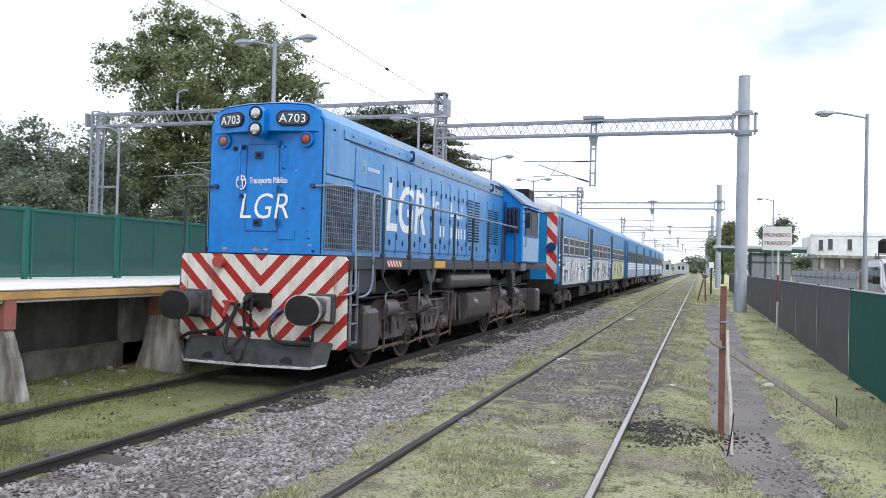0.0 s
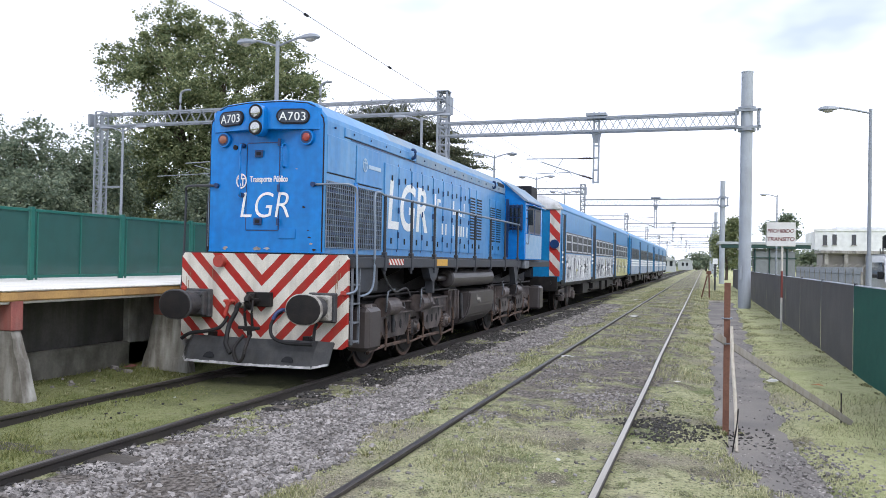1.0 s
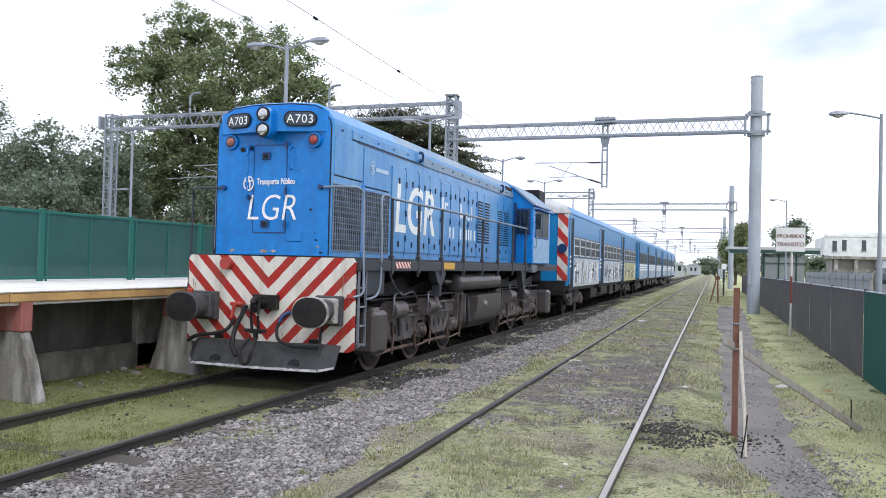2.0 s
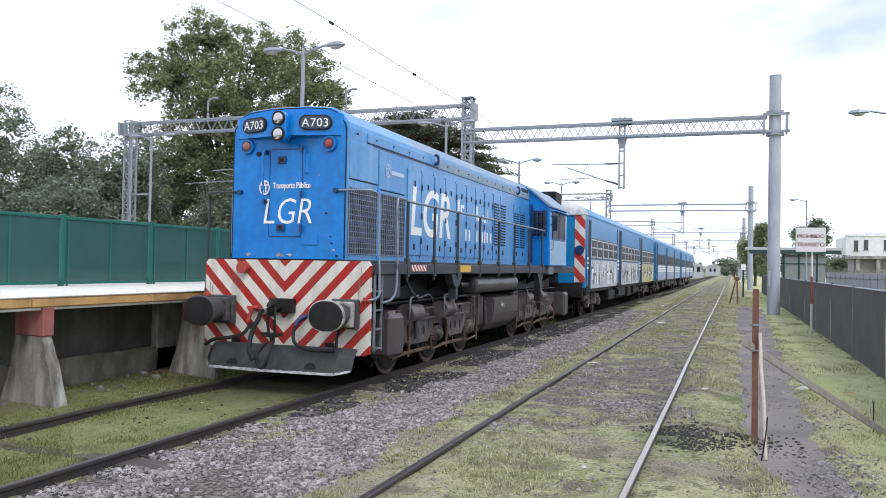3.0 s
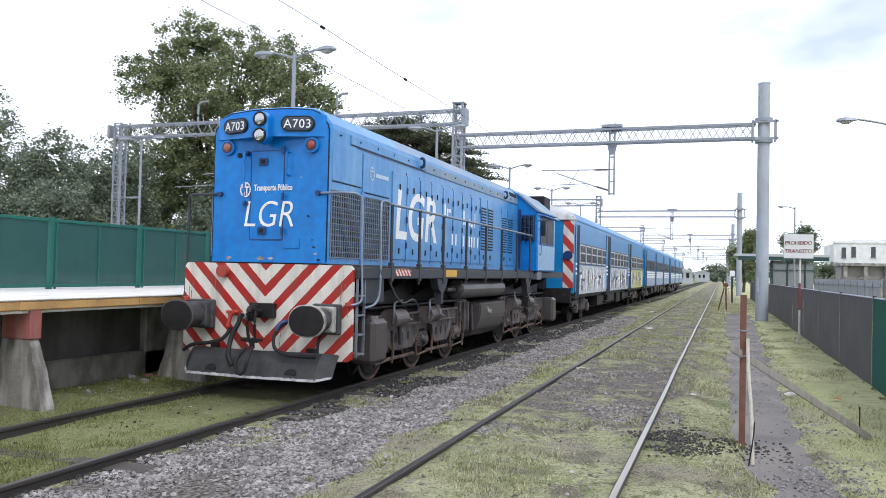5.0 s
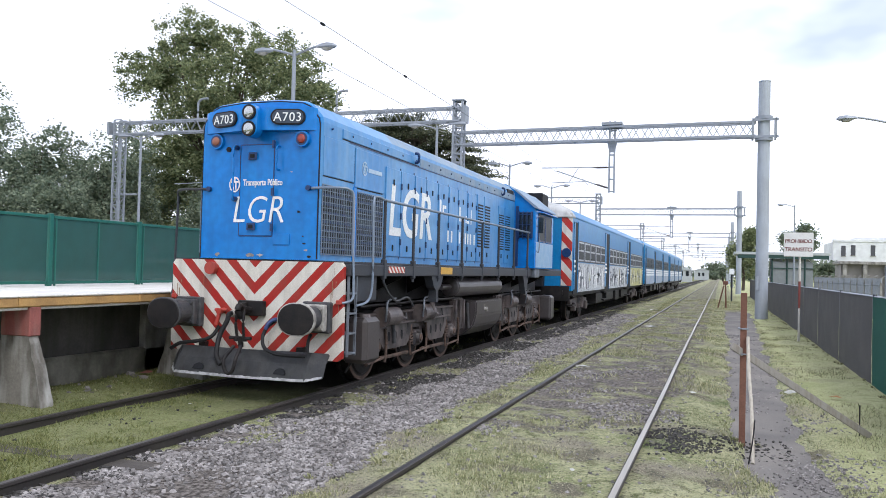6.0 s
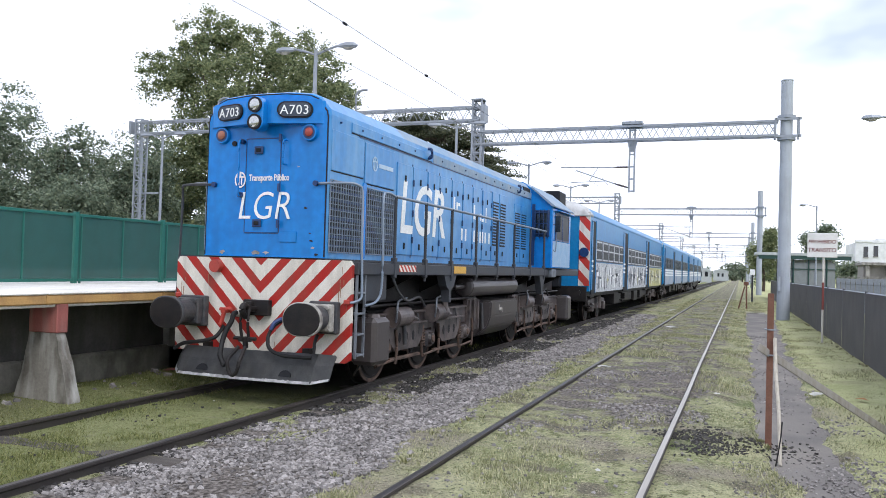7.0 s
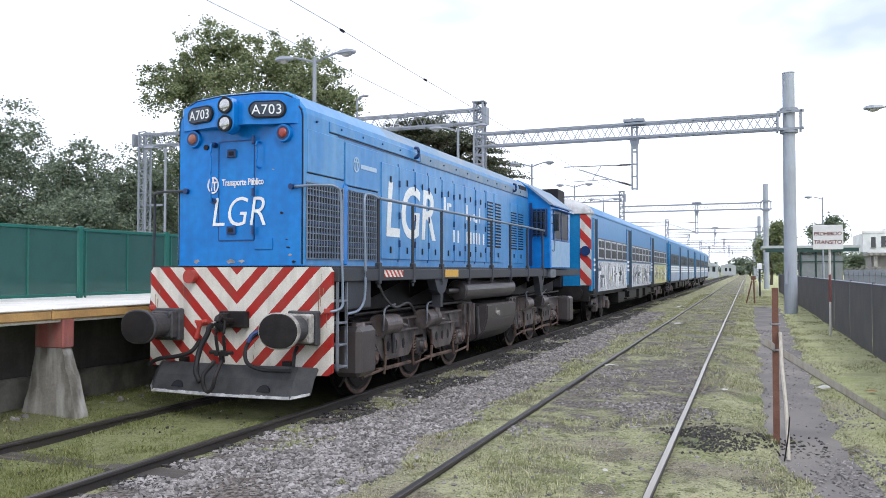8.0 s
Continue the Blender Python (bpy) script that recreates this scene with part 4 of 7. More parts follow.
    for y0, y1, z0, z1 in ((4.62, 4.7, 2.72, 2.95), (4.78, 4.84, 2.72, 2.86), (4.86, 4.98, 2.80, 2.86), (5.78, 5.86, 2.62, 2.9), (5.9, 6.06, 2.62, 2.68), (6.2, 6.26, 2.62, 2.76), (6.3, 6.42, 2.6, 2.66), (6.55, 6.6, 2.6, 2.9)):
        part("faded_lettering", one_box(0.948, 0.953, y0, y1, z0, z1), M_WHITE, lo, "worn remains of white lettering")
    for y0 in (5.08, 5.3, 5.8, 6.0, 6.18, 6.34, 6.52, 6.78):
        y1, z0, z1 = y0 + 0.075, 2.18, 2.4
        part("faded_lettering", one_box(0.948, 0.953, y0, y1, z0, z1), M_WHITE, lo, "plain white bar of worn lettering")
    part("emblem", emblem(pose(0.952, 1.33, 3.1, 0, 0, 90)), M_EMBLEM, lo, "round pale emblem")
    part("faded_lettering", one_box(0.946, 0.951, 1.46, 1.95, 3.06, 3.12), M_EMBLEM, lo, "pale faded strip of writing")
    # cab: wider than the hood, with a sloping roof edge
    W, Y0, Y1 = 1.48, 10.36, 12.5
    cs = [(-W, 1.735), (W, 1.735), (W, 3.26), (0.95, 3.70), (0.7, 3.86), (-0.7, 3.86), (-0.95, 3.70), (-W, 3.26)]
    bm = loft(bmesh.new(), [[(u * 0.985, Y0 - 0.04, v) for u, v in cs], [(u, Y0, v) for u, v in cs], [(u, Y1, v) for u, v in cs], [(u * 0.985, Y1 + 0.04, v) for u, v in cs]])
    cab = part("cab", bm, M_BLUE, lo)
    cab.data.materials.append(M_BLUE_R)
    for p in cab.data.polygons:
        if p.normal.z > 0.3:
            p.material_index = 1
    for s in (-1, 1):
        part("cab_roof_edge", prism(bmesh.new(), [(s * (W - 0.02), 3.25), (s * (W + 0.07), 3.22), (s * (W + 0.075), 3.25), (s * 0.95, 3.73), (s * 0.93, 3.705)], "y", Y0 - 0.1, Y1 + 0.08), M_BLUE_R, cab, "dusty roof edge with a thin gutter")
        u0, u1 = sorted((s * 1.06, s * 1.38))
        w = part("front_window", one_box(u0, u1, Y0 - 0.06, Y0 - 0.035, 2.52, 3.12, bevel=0.02), M_GLASS, cab)
        part("window_rubber", one_box(u0 - 0.03, u1 + 0.03, Y0 - 0.05, Y0 - 0.034, 2.49, 3.15, bevel=0.012), M_BLUE_D, w)
        for k in range(4):
            u = u0 + (u1 - u0) * k / 3
            part("window_bar", pipe(bmesh.new(), bend([(u, Y0 - 0.05, 2.46), (u, Y0 - 0.13, 2.52), (u, Y0 - 0.14, 2.8), (u, Y0 - 0.13, 3.1), (u, Y0 - 0.05, 3.16)]), 0.013, 6), M_BLUE_D, w)
        for z in (2.56, 2.82, 3.08):
            part("window_bar", rod(bmesh.new(), (u0, Y0 - 0.14, z), (u1, Y0 - 0.14, z), 0.011, seg=6), M_BLUE_D, w)
        u0, u1 = sorted((s * (W - 0.005), s * (W + 0.014)))
        for a, b in ((Y0 + 0.3, Y0 + 1.0), (Y0 + 1.12, Y0 + 1.82)):
            sw = part("side_window", one_box(u0, u1, a, b, 2.46, 3.08, bevel=0.008), M_PANE, cab)
            for q in ((a - 0.04, b + 0.04, 3.08, 3.12), (a - 0.04, b + 0.04, 2.42, 2.46), (a - 0.04, a, 2.46, 3.08), (b, b + 0.04, 2.46, 3.08)):
                part("window_frame", one_box(*sorted((s * (W - 0.005), s * (W + 0.02))), *q), M_BLUE_D, sw)
        part("sun_visor", one_box(*sorted((s * W, s * (W + 0.14))), Y0 + 0.2, Y1 - 0.1, 3.14, 3.165, bevel=0.008), M_BLUE, cab)
        part("number_panel", one_box(*sorted((s * (W - 0.002), s * (W + 0.008))), Y0 + 0.02, Y1 - 0.05, 1.76, 2.40), M_LIGHTBLUE, cab, "pale worn panel below the window")
        part("grab_rail", pipe(bmesh.new(), bend([(s * W, Y0 + 0.08, 3.0), (s * (W + 0.07), Y0 + 0.08, 2.98), (s * (W + 0.07), Y0 + 0.08, 2.2), (s * W, Y0 + 0.08, 2.18)]), 0.014), M_GUARD, cab)
        bm = one_box(*sorted((s * (W + 0.06), s * (W + 0.2))), Y0 - 0.02, Y0 + 0.01, 2.62, 3.02, bevel=0.01)
        rod(bm, (s * W, Y0 + 0.06, 2.8), (s * (W + 0.1), Y0, 2.8), 0.012, seg=6)
        part("mirror", bm, M_GLASS, cab)
        part("cab_door", one_box(*sorted((s * 0.96, s * 1.04)), Y0 - 0.052, Y0 - 0.03, 1.78, 3.3, bevel=0.006), M_BLUE_D, cab)
        part("cab_step", one_box(*sorted((s * 1.1, s * 1.46)), Y0 + 0.1, Y0 + 0.6, 1.5, 1.72, bevel=0.02), M_STEP, cab)
    bm = loft(bmesh.new(), [[(u, y, v if v < 2 else v - 0.5) for u, v in sec] for y in (12.52, 14.25)])
    part("short_hood", bm, M_BLUE, lo)
    part("roof_equipment", one_box(-0.6, 1.0, 13.25, 14.1, 3.42, 3.93, bevel=0.03), M_SEAM, lo, "black roof equipment box")
    # handrails along the walkway
    for s in (-1, 1):
        x = s * 1.36
        part("handrail", pipe(bmesh.new(), [(x, 1.15, 2.62), (x, 4, 2.62), (x, 7, 2.62), (x, 10.2, 2.62)], 0.022), M_GUARD, lo)
        for y in (1.17, 2.3, 3.45, 4.75, 6.05, 7.3, 8.65, 10.0):
            bm = rod(bmesh.new(), (x, y, 1.45), (x, y, 2.63), 0.024, seg=8)
            box(bm, x - 0.035, x + 0.035, y - 0.04, y + 0.04, 1.50, 1.78, bevel=0.01)
            part("stanchion", bm, M_GREY, lo)
        part("hood_edge_trim", pipe(bmesh.new(), [(s * 0.9, 0.03, 1.75), (s * 0.9, 0.03, 2.6), (s * 0.9, 0.03, 3.52), (s * 0.885, 0.03, 3.6), (s * 0.745, 0.03, 3.765), (s * 0.64, 0.03, 3.81), (s * 0.3, 0.03, 3.845), (0, 0.03, 3.85)], 0.011, 6), M_SEAM, lo)
        part("corner_rail", pipe(bmesh.new(), bend([(s * 0.77, 0.03, 2.68), (s * 0.9, -0.01, 2.68), (s * 1.2, 0.0, 2.68), (s * 1.33, 0.06, 2.66), (s * 1.37, 0.12, 2.55), (s * 1.38, 0.12, 2.0), (s * 1.4, 0.12, 1.4), (s * 1.4, 0.1, 1.25), (s * 1.34, 0.02, 1.2), (s * 1.25, -0.02, 1.2)]), 0.017), M_GUARD if s > 0 else M_GREY, lo)
        part("corner_rail", pipe(bmesh.new(), bend([(s * 1.36, 1.15, 2.62), (s * 1.38, 0.85, 2.64), (s * 1.39, 0.7, 2.55), (s * 1.4, 0.7, 2.0), (s * 1.4, 0.7, 1.4), (s * 1.38, 0.6, 1.2), (s * 1.36, 0.3, 1.15)]), 0.017), M_GUARD if s > 0 else M_GREY, lo)
        part("rail_socket", rod(bmesh.new(), (s * 0.77, 0.03, 2.68), (s * 0.77, -0.03, 2.68), 0.035, seg=10), M_BLUE_D, lo)
        bm = bmesh.new()
        for y in (0.08, 0.3):
            box(bm, s * 1.33, s * 1.36, y, y + 0.025, 0.50, 1.55)
        for z in (0.52, 0.78, 1.04, 1.3):
            box(bm, *sorted((s * 1.15, s * 1.37)), 0.1, 0.31, z, z + 0.025, bevel=0.005)
        part("step_ladder", bm, M_STEP, lo, "grey steel boarding steps")
        part("step_guard", one_box(*sorted((s * 1.3, s * 1.335)), 0.36, 1.0, 1.2, 1.56, bevel=0.01), M_GREY, lo)
        part("hazard_strip", one_box(*sorted((s * 1.375, s * 1.388)), 1.3, 1.9, 1.585, 1.68), M_HAZARD, lo, "red and white hazard strip")
        part("yellow_plate", one_box(*sorted((s * 1.375, s * 1.388)), 3.55, 4.15, 1.57, 1.69, bevel=0.004), M_YELLOW, lo, "small ochre plate")
        part("jack_bracket", prism(bmesh.new(), [(3.15, 1.55), (3.75, 1.55), (3.62, 1.36), (3.5, 1.3), (3.5, 1.1), (3.4, 1.1), (3.4, 1.3), (3.28, 1.36)], "x", s * 1.22, s * 1.36), M_GREY, lo)
        part("jack_bracket", prism(bmesh.new(), [(9.6, 1.55), (10.2, 1.55), (10.07, 1.36), (9.95, 1.1), (9.85, 1.1), (9.73, 1.36)], "x", s * 1.22, s * 1.36), M_GREY, lo)
        part("sand_box", one_box(*sorted((s * 0.98, s * 1.36)), 0.64, 1.14, 0.34, 0.97, bevel=0.06), M_TANK, lo)
        part("filler_lid", rod(bmesh.new(), (s * 1.2, 0.86, 0.96), (s * 1.2, 0.86, 1.015), 0.12, 0.1, seg=14), M_BOGIE, lo)
        part("sand_box", one_box(*sorted((s * 0.98, s * 1.36)), 13.0, 13.5, 0.3, 0.98, bevel=0.06), M_TANK, lo)
        bm = rod(bmesh.new(), (s * 1.08, 4.95, 1.33), (s * 1.08, 8.0, 1.33), 0.19, seg=24)
        for e in (-1, 1):
            ye = 6.475 + e * 1.525
            loft(bm, [[(s * 1.08 + 0.19 * q * math.cos(a), ye + e * d, 1.33 + 0.19 * q * math.sin(a)) for a in [2 * math.pi * j / 24 for j in range(24)]] for d, q in ((0.0, 0.98), (0.04, 0.86), (0.06, 0.5))])
        rod(bm, (s * 1.08, 4.4, 1.33), (s * 1.08, 4.95, 1.33), 0.05, seg=12)
        part("air_tank", bm, M_TANK, lo, "long cylindrical air tank")
    bm = prism(bmesh.new(), [(-0.75, 0.27), (0.75, 0.27), (1.02, 0.36), (1.2, 0.52), (1.27, 0.74), (1.28, 1.04), (-1.28, 1.04), (-1.27, 0.74), (-1.2, 0.52), (-1.02, 0.36)], "y", 6.05, 8.0)
    bmesh.ops.bevel(bm, geom=list(bm.edges), offset=0.03, segments=2, affect="EDGES")
    part("fuel_tank", bm, M_TANK, lo)
    part("filler_cap", rod(bmesh.new(), (1.27, 6.7, 0.85), (1.32, 6.7, 0.85), 0.05, seg=10), M_PALE, lo)
    part("tank_gauge", one_box(1.262, 1.29, 6.55, 6.62, 0.84, 0.95, bevel=0.005), M_PALE, lo)
    bogie(lo, 0, (1.52, 3.25, 5.0), 0.98, 0.5, M_BOGIE)
    bogie(lo, 0, (8.85, 10.5, 12.2), 0.98, 0.5, M_BOGIE, True)
    sets = [wheelset(lo, y, 0.508) for y in (1.52, 3.25, 5.0, 8.85, 10.5, 12.2)]
    for s in (-1, 1):
        for k, y in enumerate((1.1, 2.2, 3.9, 5.2, 8.6, 9.9, 11.3, 12.6)):
            part("frame_bracket", prism(bmesh.new(), [(s * 0.62, 1.58), (s * 1.22, 1.58), (s * 1.2, 1.5), (s * 0.62, 1.22)], "y", y, y + 0.03), M_DARK, lo)
        part("brake_pipe", pipe(bmesh.new(), bend([(s * 1.2, 1.5, 1.5), (s * 1.24, 1.62, 1.3), (s * 1.22, 2.0, 1.16), (s * 1.2, 2.5, 1.2), (s * 1.18, 2.8, 1.05)]), 0.018), M_BUFFER, lo)
        part("brake_pipe", pipe(bmesh.new(), bend([(s * 1.2, 10.0, 1.5), (s * 1.24, 10.1, 1.3), (s * 1.22, 10.5, 1.12), (s * 1.2, 11.0, 1.2), (s * 1.18, 11.3, 1.02)]), 0.018), M_BUFFER, lo)
        part("valve_stack", rod(bmesh.new(), (s * 1.28, 3.45, 1.12), (s * 1.28, 3.45, 0.92), 0.045, seg=10), M_BOGIE, lo)
        for y in (0.9, 2.1, 5.9, 8.4, 13.2):
            part("damper", rod(bmesh.new(), (s * 1.12, y, 1.0), (s * 1.14, y + 0.05, 0.5), 0.032, seg=8), M_BUFFER, lo)
    # buffers, coupling, plough, hoses
    for s in (-1, 1):
        part("buffer_box", one_box(s * 0.98 - 0.2, s * 0.98 + 0.2, -0.1, 0.0, 0.80, 1.2, bevel=0.015), M_BUFFER, lo)
        bm = one_box(s * 0.98 - 0.17, s * 0.98 + 0.17, -0.2, -0.1, 0.83, 1.17, bevel=0.015)
        for u in (-1, 1):
            for v in (-1, 1):
                rod(bm, (s * 0.98 + u * 0.13, -0.2, 1.0 + v * 0.13), (s * 0.98 + u * 0.13, -0.225, 1.0 + v * 0.13), 0.022, seg=6)
        part("buffer_base", bm, M_PALE if s > 0 else M_BUFFER, lo)
        bm = rod(bmesh.new(), (s * 0.98, -0.2, 1.0), (s * 0.98, -0.42, 1.0), 0.15, seg=22)
        rod(bm, (s * 0.98, -0.42, 1.0), (s * 0.98, -0.56, 1.0), 0.115, seg=22)
        part("buffer_sleeve", bm, M_BUFFER, lo)
        out = [(0.265 * math.cos(a), (0.205 + 0.02 * abs(math.cos(a))) * math.sin(a)) for a in [2 * math.pi * k / 32 for k in range(32)]]
        bm = loft(bmesh.new(), [[(s * 0.98 + u * k, y, 1.0 + v * k) for u, v in out] for y, k in ((-0.55, 0.93), (-0.56, 1.0), (-0.595, 1.0), (-0.605, 0.96), (-0.615, 0.5))])
        hd = part("buffer_head", bm, M_PALE if s > 0 else M_BUFFER, lo)
        bm = loft(bmesh.new(), [[(s * 0.98 + u * k, y, 1.0 + v * k) for u, v in out] for y, k in ((-0.6, 0.95), (-0.617, 0.91), (-0.62, 0.45))])
        part("grease_face", bm, M_DARK, hd, "black greasy buffer face")
    bm = one_box(-0.19, 0.19, -0.1, 0.0, 0.98, 1.18, bevel=0.01)
    box(bm, -0.13, -0.03, -0.16, -0.1, 1.0, 1.16, bevel=0.01)
    part("coupler_pocket", bm, M_DARK, lo)
    bm = pipe(bmesh.new(), bend([(0, -0.02, 1.06), (0, -0.22, 1.07), (0, -0.34, 1.12), (0, -0.38, 1.06), (0, -0.32, 0.98), (0, -0.26, 1.0)]), 0.04)
    part("draw_hook", bm, M_DARK, lo)
    bm = bmesh.new()
    for s in (-1, 1):
        pipe(bm, bend([(s * 0.05, -0.3, 1.08), (s * 0.055, -0.33, 0.9), (s * 0.05, -0.3, 0.72)]), 0.02)
        rod(bm, (s * 0.06, -0.3, 0.72), (s * 0.06, -0.3, 0.66), 0.035, seg=8)
    rod(bm, (-0.16, -0.3, 0.70), (0.16, -0.3, 0.70), 0.024, seg=8)
    rod(bm, (0, -0.3, 0.72), (0, -0.28, 0.58), 0.035, seg=8)
    pipe(bm, bend([(-0.05, -0.36, 0.6), (-0.085, -0.52, 0.45), (-0.06, -0.54, 0.32), (0.0, -0.545, 0.27), (0.06, -0.54, 0.32), (0.085, -0.52, 0.45), (0.05, -0.36, 0.6)]), 0.024)
    part("screw_coupling", bm, M_DARK, lo, "hanging screw coupling and link")
    bm = bmesh.new()
    pro = [(-1.15, -0.12, 0.53, 0.24), (-0.98, -0.30, 0.555, 0.205), (0.0, -0.34, 0.55, 0.2), (0.98, -0.30, 0.555, 0.205), (1.15, -0.12, 0.53, 0.24)]
    top = [bm.verts.new((x, y + 0.14, z)) for x, y, z, b in pro]
    mid = [bm.verts.new((x, y + 0.03, z * 0.6 + b * 0.4)) for x, y, z, b in pro]
    bot = [bm.verts.new((x, y - 0.06, b)) for x, y, z, b in pro]
    for r, q in ((top, mid), (mid, bot)):
        for k in range(4):
            bm.faces.new((r[k], r[k + 1], q[k + 1], q[k]))
    bmesh.ops.solidify(bm, geom=list(bm.faces), thickness=0.02)
    pl = part("snow_plough", bm, M_PLOW, lo, "dark steel rail guard with scuffed white lower edge")
    bm = bmesh.new()
    low, high = [], []
    for k in range(91):
        x = -1.14 + 2.28 * k / 90
        for (xa, ya, za, ba), (xb, yb, zb, bb) in zip(pro, pro[1:]):
            if xa <= x <= xb:
                f = (x - xa) / (xb - xa)
                y, b = ya + (yb - ya) * f, ba + (bb - ba) * f
        h = 0.026 + 0.24 * max(0.0, noise.noise((x * 3.4 + 0.7, 7, 1)) + 0.08) + 0.03 * max(0.0, noise.noise((x * 19, 2, 1)))
        low.append(bm.verts.new((x, y - 0.066, b - 0.002)))
        high.append(bm.verts.new((x, y - 0.066 + h * 0.6, b + h)))
    for k in range(90):
        bm.faces.new((low[k], low[k + 1], high[k + 1], high[k]))
    bmesh.ops.solidify(bm, geom=list(bm.faces), thickness=0.004)
    part("scuffed_edge", bm, M_SCUFF, pl, "white scuffed lower edge")
    for x in (-0.6, 0.62):
        half = [(x + 0.085 * math.cos(a), 0.275 + 0.075 * math.sin(a)) for a in [math.pi * k / 10 for k in range(11)]]
        face = [(u, -0.32 - 0.429 * (0.415 - v) + (0.02 if abs(u) > 0.5 else 0), v) for u, v in half]
        part("lift_hole", loft(bmesh.new(), [face, [(u, q + 0.02, v) for u, q, v in face]]), M_SEAM, pl)
    part("plough_bracket", one_box(-0.8, -0.7, -0.08, 0.02, 0.4, 0.6), M_DARK, lo)
    part("plough_bracket", one_box(0.7, 0.8, -0.08, 0.02, 0.4, 0.6), M_DARK, lo)
    for pts, r_, mt_ in (([(-0.27, -0.02, 0.98), (-0.27, -0.16, 1.0), (-0.28, -0.2, 0.9), (-0.34, -0.26, 0.72), (-0.32, -0.36, 0.5), (-0.24, -0.42, 0.4), (-0.2, -0.43, 0.36)], 0.033, M_HOSE),
                         ([(-0.5, -0.05, 0.82), (-0.56, -0.14, 0.68), (-0.72, -0.2, 0.62), (-0.98, -0.24, 0.58), (-1.12, -0.25, 0.5)], 0.026, M_HOSE),
                         ([(0.36, -0.05, 0.92), (0.33, -0.17, 0.86), (0.3, -0.24, 0.74), (0.36, -0.3, 0.6), (0.55, -0.33, 0.53), (0.8, -0.33, 0.52), (0.96, -0.3, 0.52)], 0.024, M_HOSE),
                         ([(0.92, -0.1, 0.78), (0.92, -0.16, 0.7), (0.93, -0.2, 0.56)], 0.022, M_HOSE)):
        part("air_hose", pipe(bmesh.new(), bend(pts), r_), mt_, lo, "black rubber air hose")
    part("valve", pipe(bmesh.new(), bend([(0.4, 0.0, 0.93), (0.4, -0.12, 0.95), (0.34, -0.18, 0.9), (0.32, -0.22, 0.82)]), 0.026), M_BLUECOCK, lo, "blue air valve")
    bm = rod(bmesh.new(), (-0.55, -0.08, 1.04), (-0.36, -0.08, 1.04), 0.022, seg=8)
    rod(bm, (-0.46, 0.0, 1.03), (-0.46, -0.14, 1.02), 0.04, seg=10)
    rod(bm, (-0.46, -0.1, 1.03), (-0.5, -0.13, 0.84), 0.028, seg=8)
    part("valve", bm, M_RED, lo, "red air valve")
    part("valve", rod(bmesh.new(), (-0.27, 0.0, 0.98), (-0.27, -0.12, 1.0), 0.045, seg=10), M_PALE, lo)
    rnd = random.Random(12)
    for k in range(14):
        x = rnd.choice((rnd.uniform(1.05, 1.3), rnd.uniform(-1.3, -1.1), rnd.uniform(-1.2, 1.2)))
        z = rnd.uniform(1.2, 1.68) if abs(x) > 1 else rnd.uniform(0.6, 1.6)
        w, h = rnd.uniform(0.003, 0.007), rnd.uniform(0.05, 0.22)
        part("rust_run", prism(bmesh.new(), [(x - w, z), (x + w, z), (x + w * 0.3, z - h), (x - w * 0.3, z - h)], "y", -0.0025, 0.001), M_WOOD, lo)
    part("rear_lamp", rod(bmesh.new(), (-0.66, 0.0, 1.6), (-0.66, -0.09, 1.6), 0.085, seg=20), M_RED, lo, "round red lamp")
    for s in (-1, 1):
        part("rail_bracket", one_box(s * 1.27 - 0.04, s * 1.27 + 0.04, -0.04, 0.0, 1.17, 1.23, bevel=0.008), M_RED, lo)
    return lo, sets


loco, loco_wheels = locomotive()


# ---- coaches ----
def coach_side_material(graffiti):
    mt = material("graffiti_paint" if graffiti else "coach_skirt_paint", (0.36, 0.40, 0.45) if not graffiti else (0.45, 0.47, 0.49), 0.55, second=(0.05, 0.17, 0.4) if not graffiti else (0.3, 0.35, 0.42), amount=0.6, scale=0.8, fine=14, bump=0.05)
    if graffiti:
        n, l = mt.node_tree.nodes, mt.node_tree.links
        bs = n["Principled BSDF"]
        old = bs.inputs["Base Color"].links[0].from_socket
        co = n.new("ShaderNodeTexCoord")
        mp = n.new("ShaderNodeMapping")
        mp.inputs["Scale"].default_value = (1, 1.7, 1.0)
        wv = n.new("ShaderNodeTexNoise")
        wv.inputs["Scale"].default_value, wv.inputs["Detail"].default_value, wv.inputs["Distortion"].default_value = 1.5, 2, 2.5
        l.new(co.outputs["Object"], mp.inputs["Vector"])
        l.new(mp.outputs["Vector"], wv.inputs["Vector"])
        rp = n.new("ShaderNodeValToRGB")
        rp.color_ramp.interpolation = "CONSTANT"
        e = rp.color_ramp.elements
        e[0].position, e[0].color = 0.0, (0, 0, 0, 0)
        e[1].position, e[1].color = 0.46, (0.10, 0.10, 0.12, 1)
        for p_, c in ((0.485, (0.62, 0.63, 0.62, 1)), (0.55, (0.12, 0.13, 0.16, 1)), (0.57, (0.5, 0.52, 0.55, 1)), (0.66, (0.3, 0.33, 0.36, 1))):
            q = e.new(p_)
            q.color = c
        e[0].color = (0.42, 0.45, 0.48, 1)
        l.new(wv.outputs["Fac"], rp.inputs["Fac"])
        mx = n.new("ShaderNodeMixRGB")
        mx.inputs["Fac"].default_value = 0.75
        l.new(old, mx.inputs["Color1"])
        l.new(rp.outputs["Color"], mx.inputs["Color2"])
        l.new(mx.outputs["Color"], bs.inputs["Base Color"])
    return mt


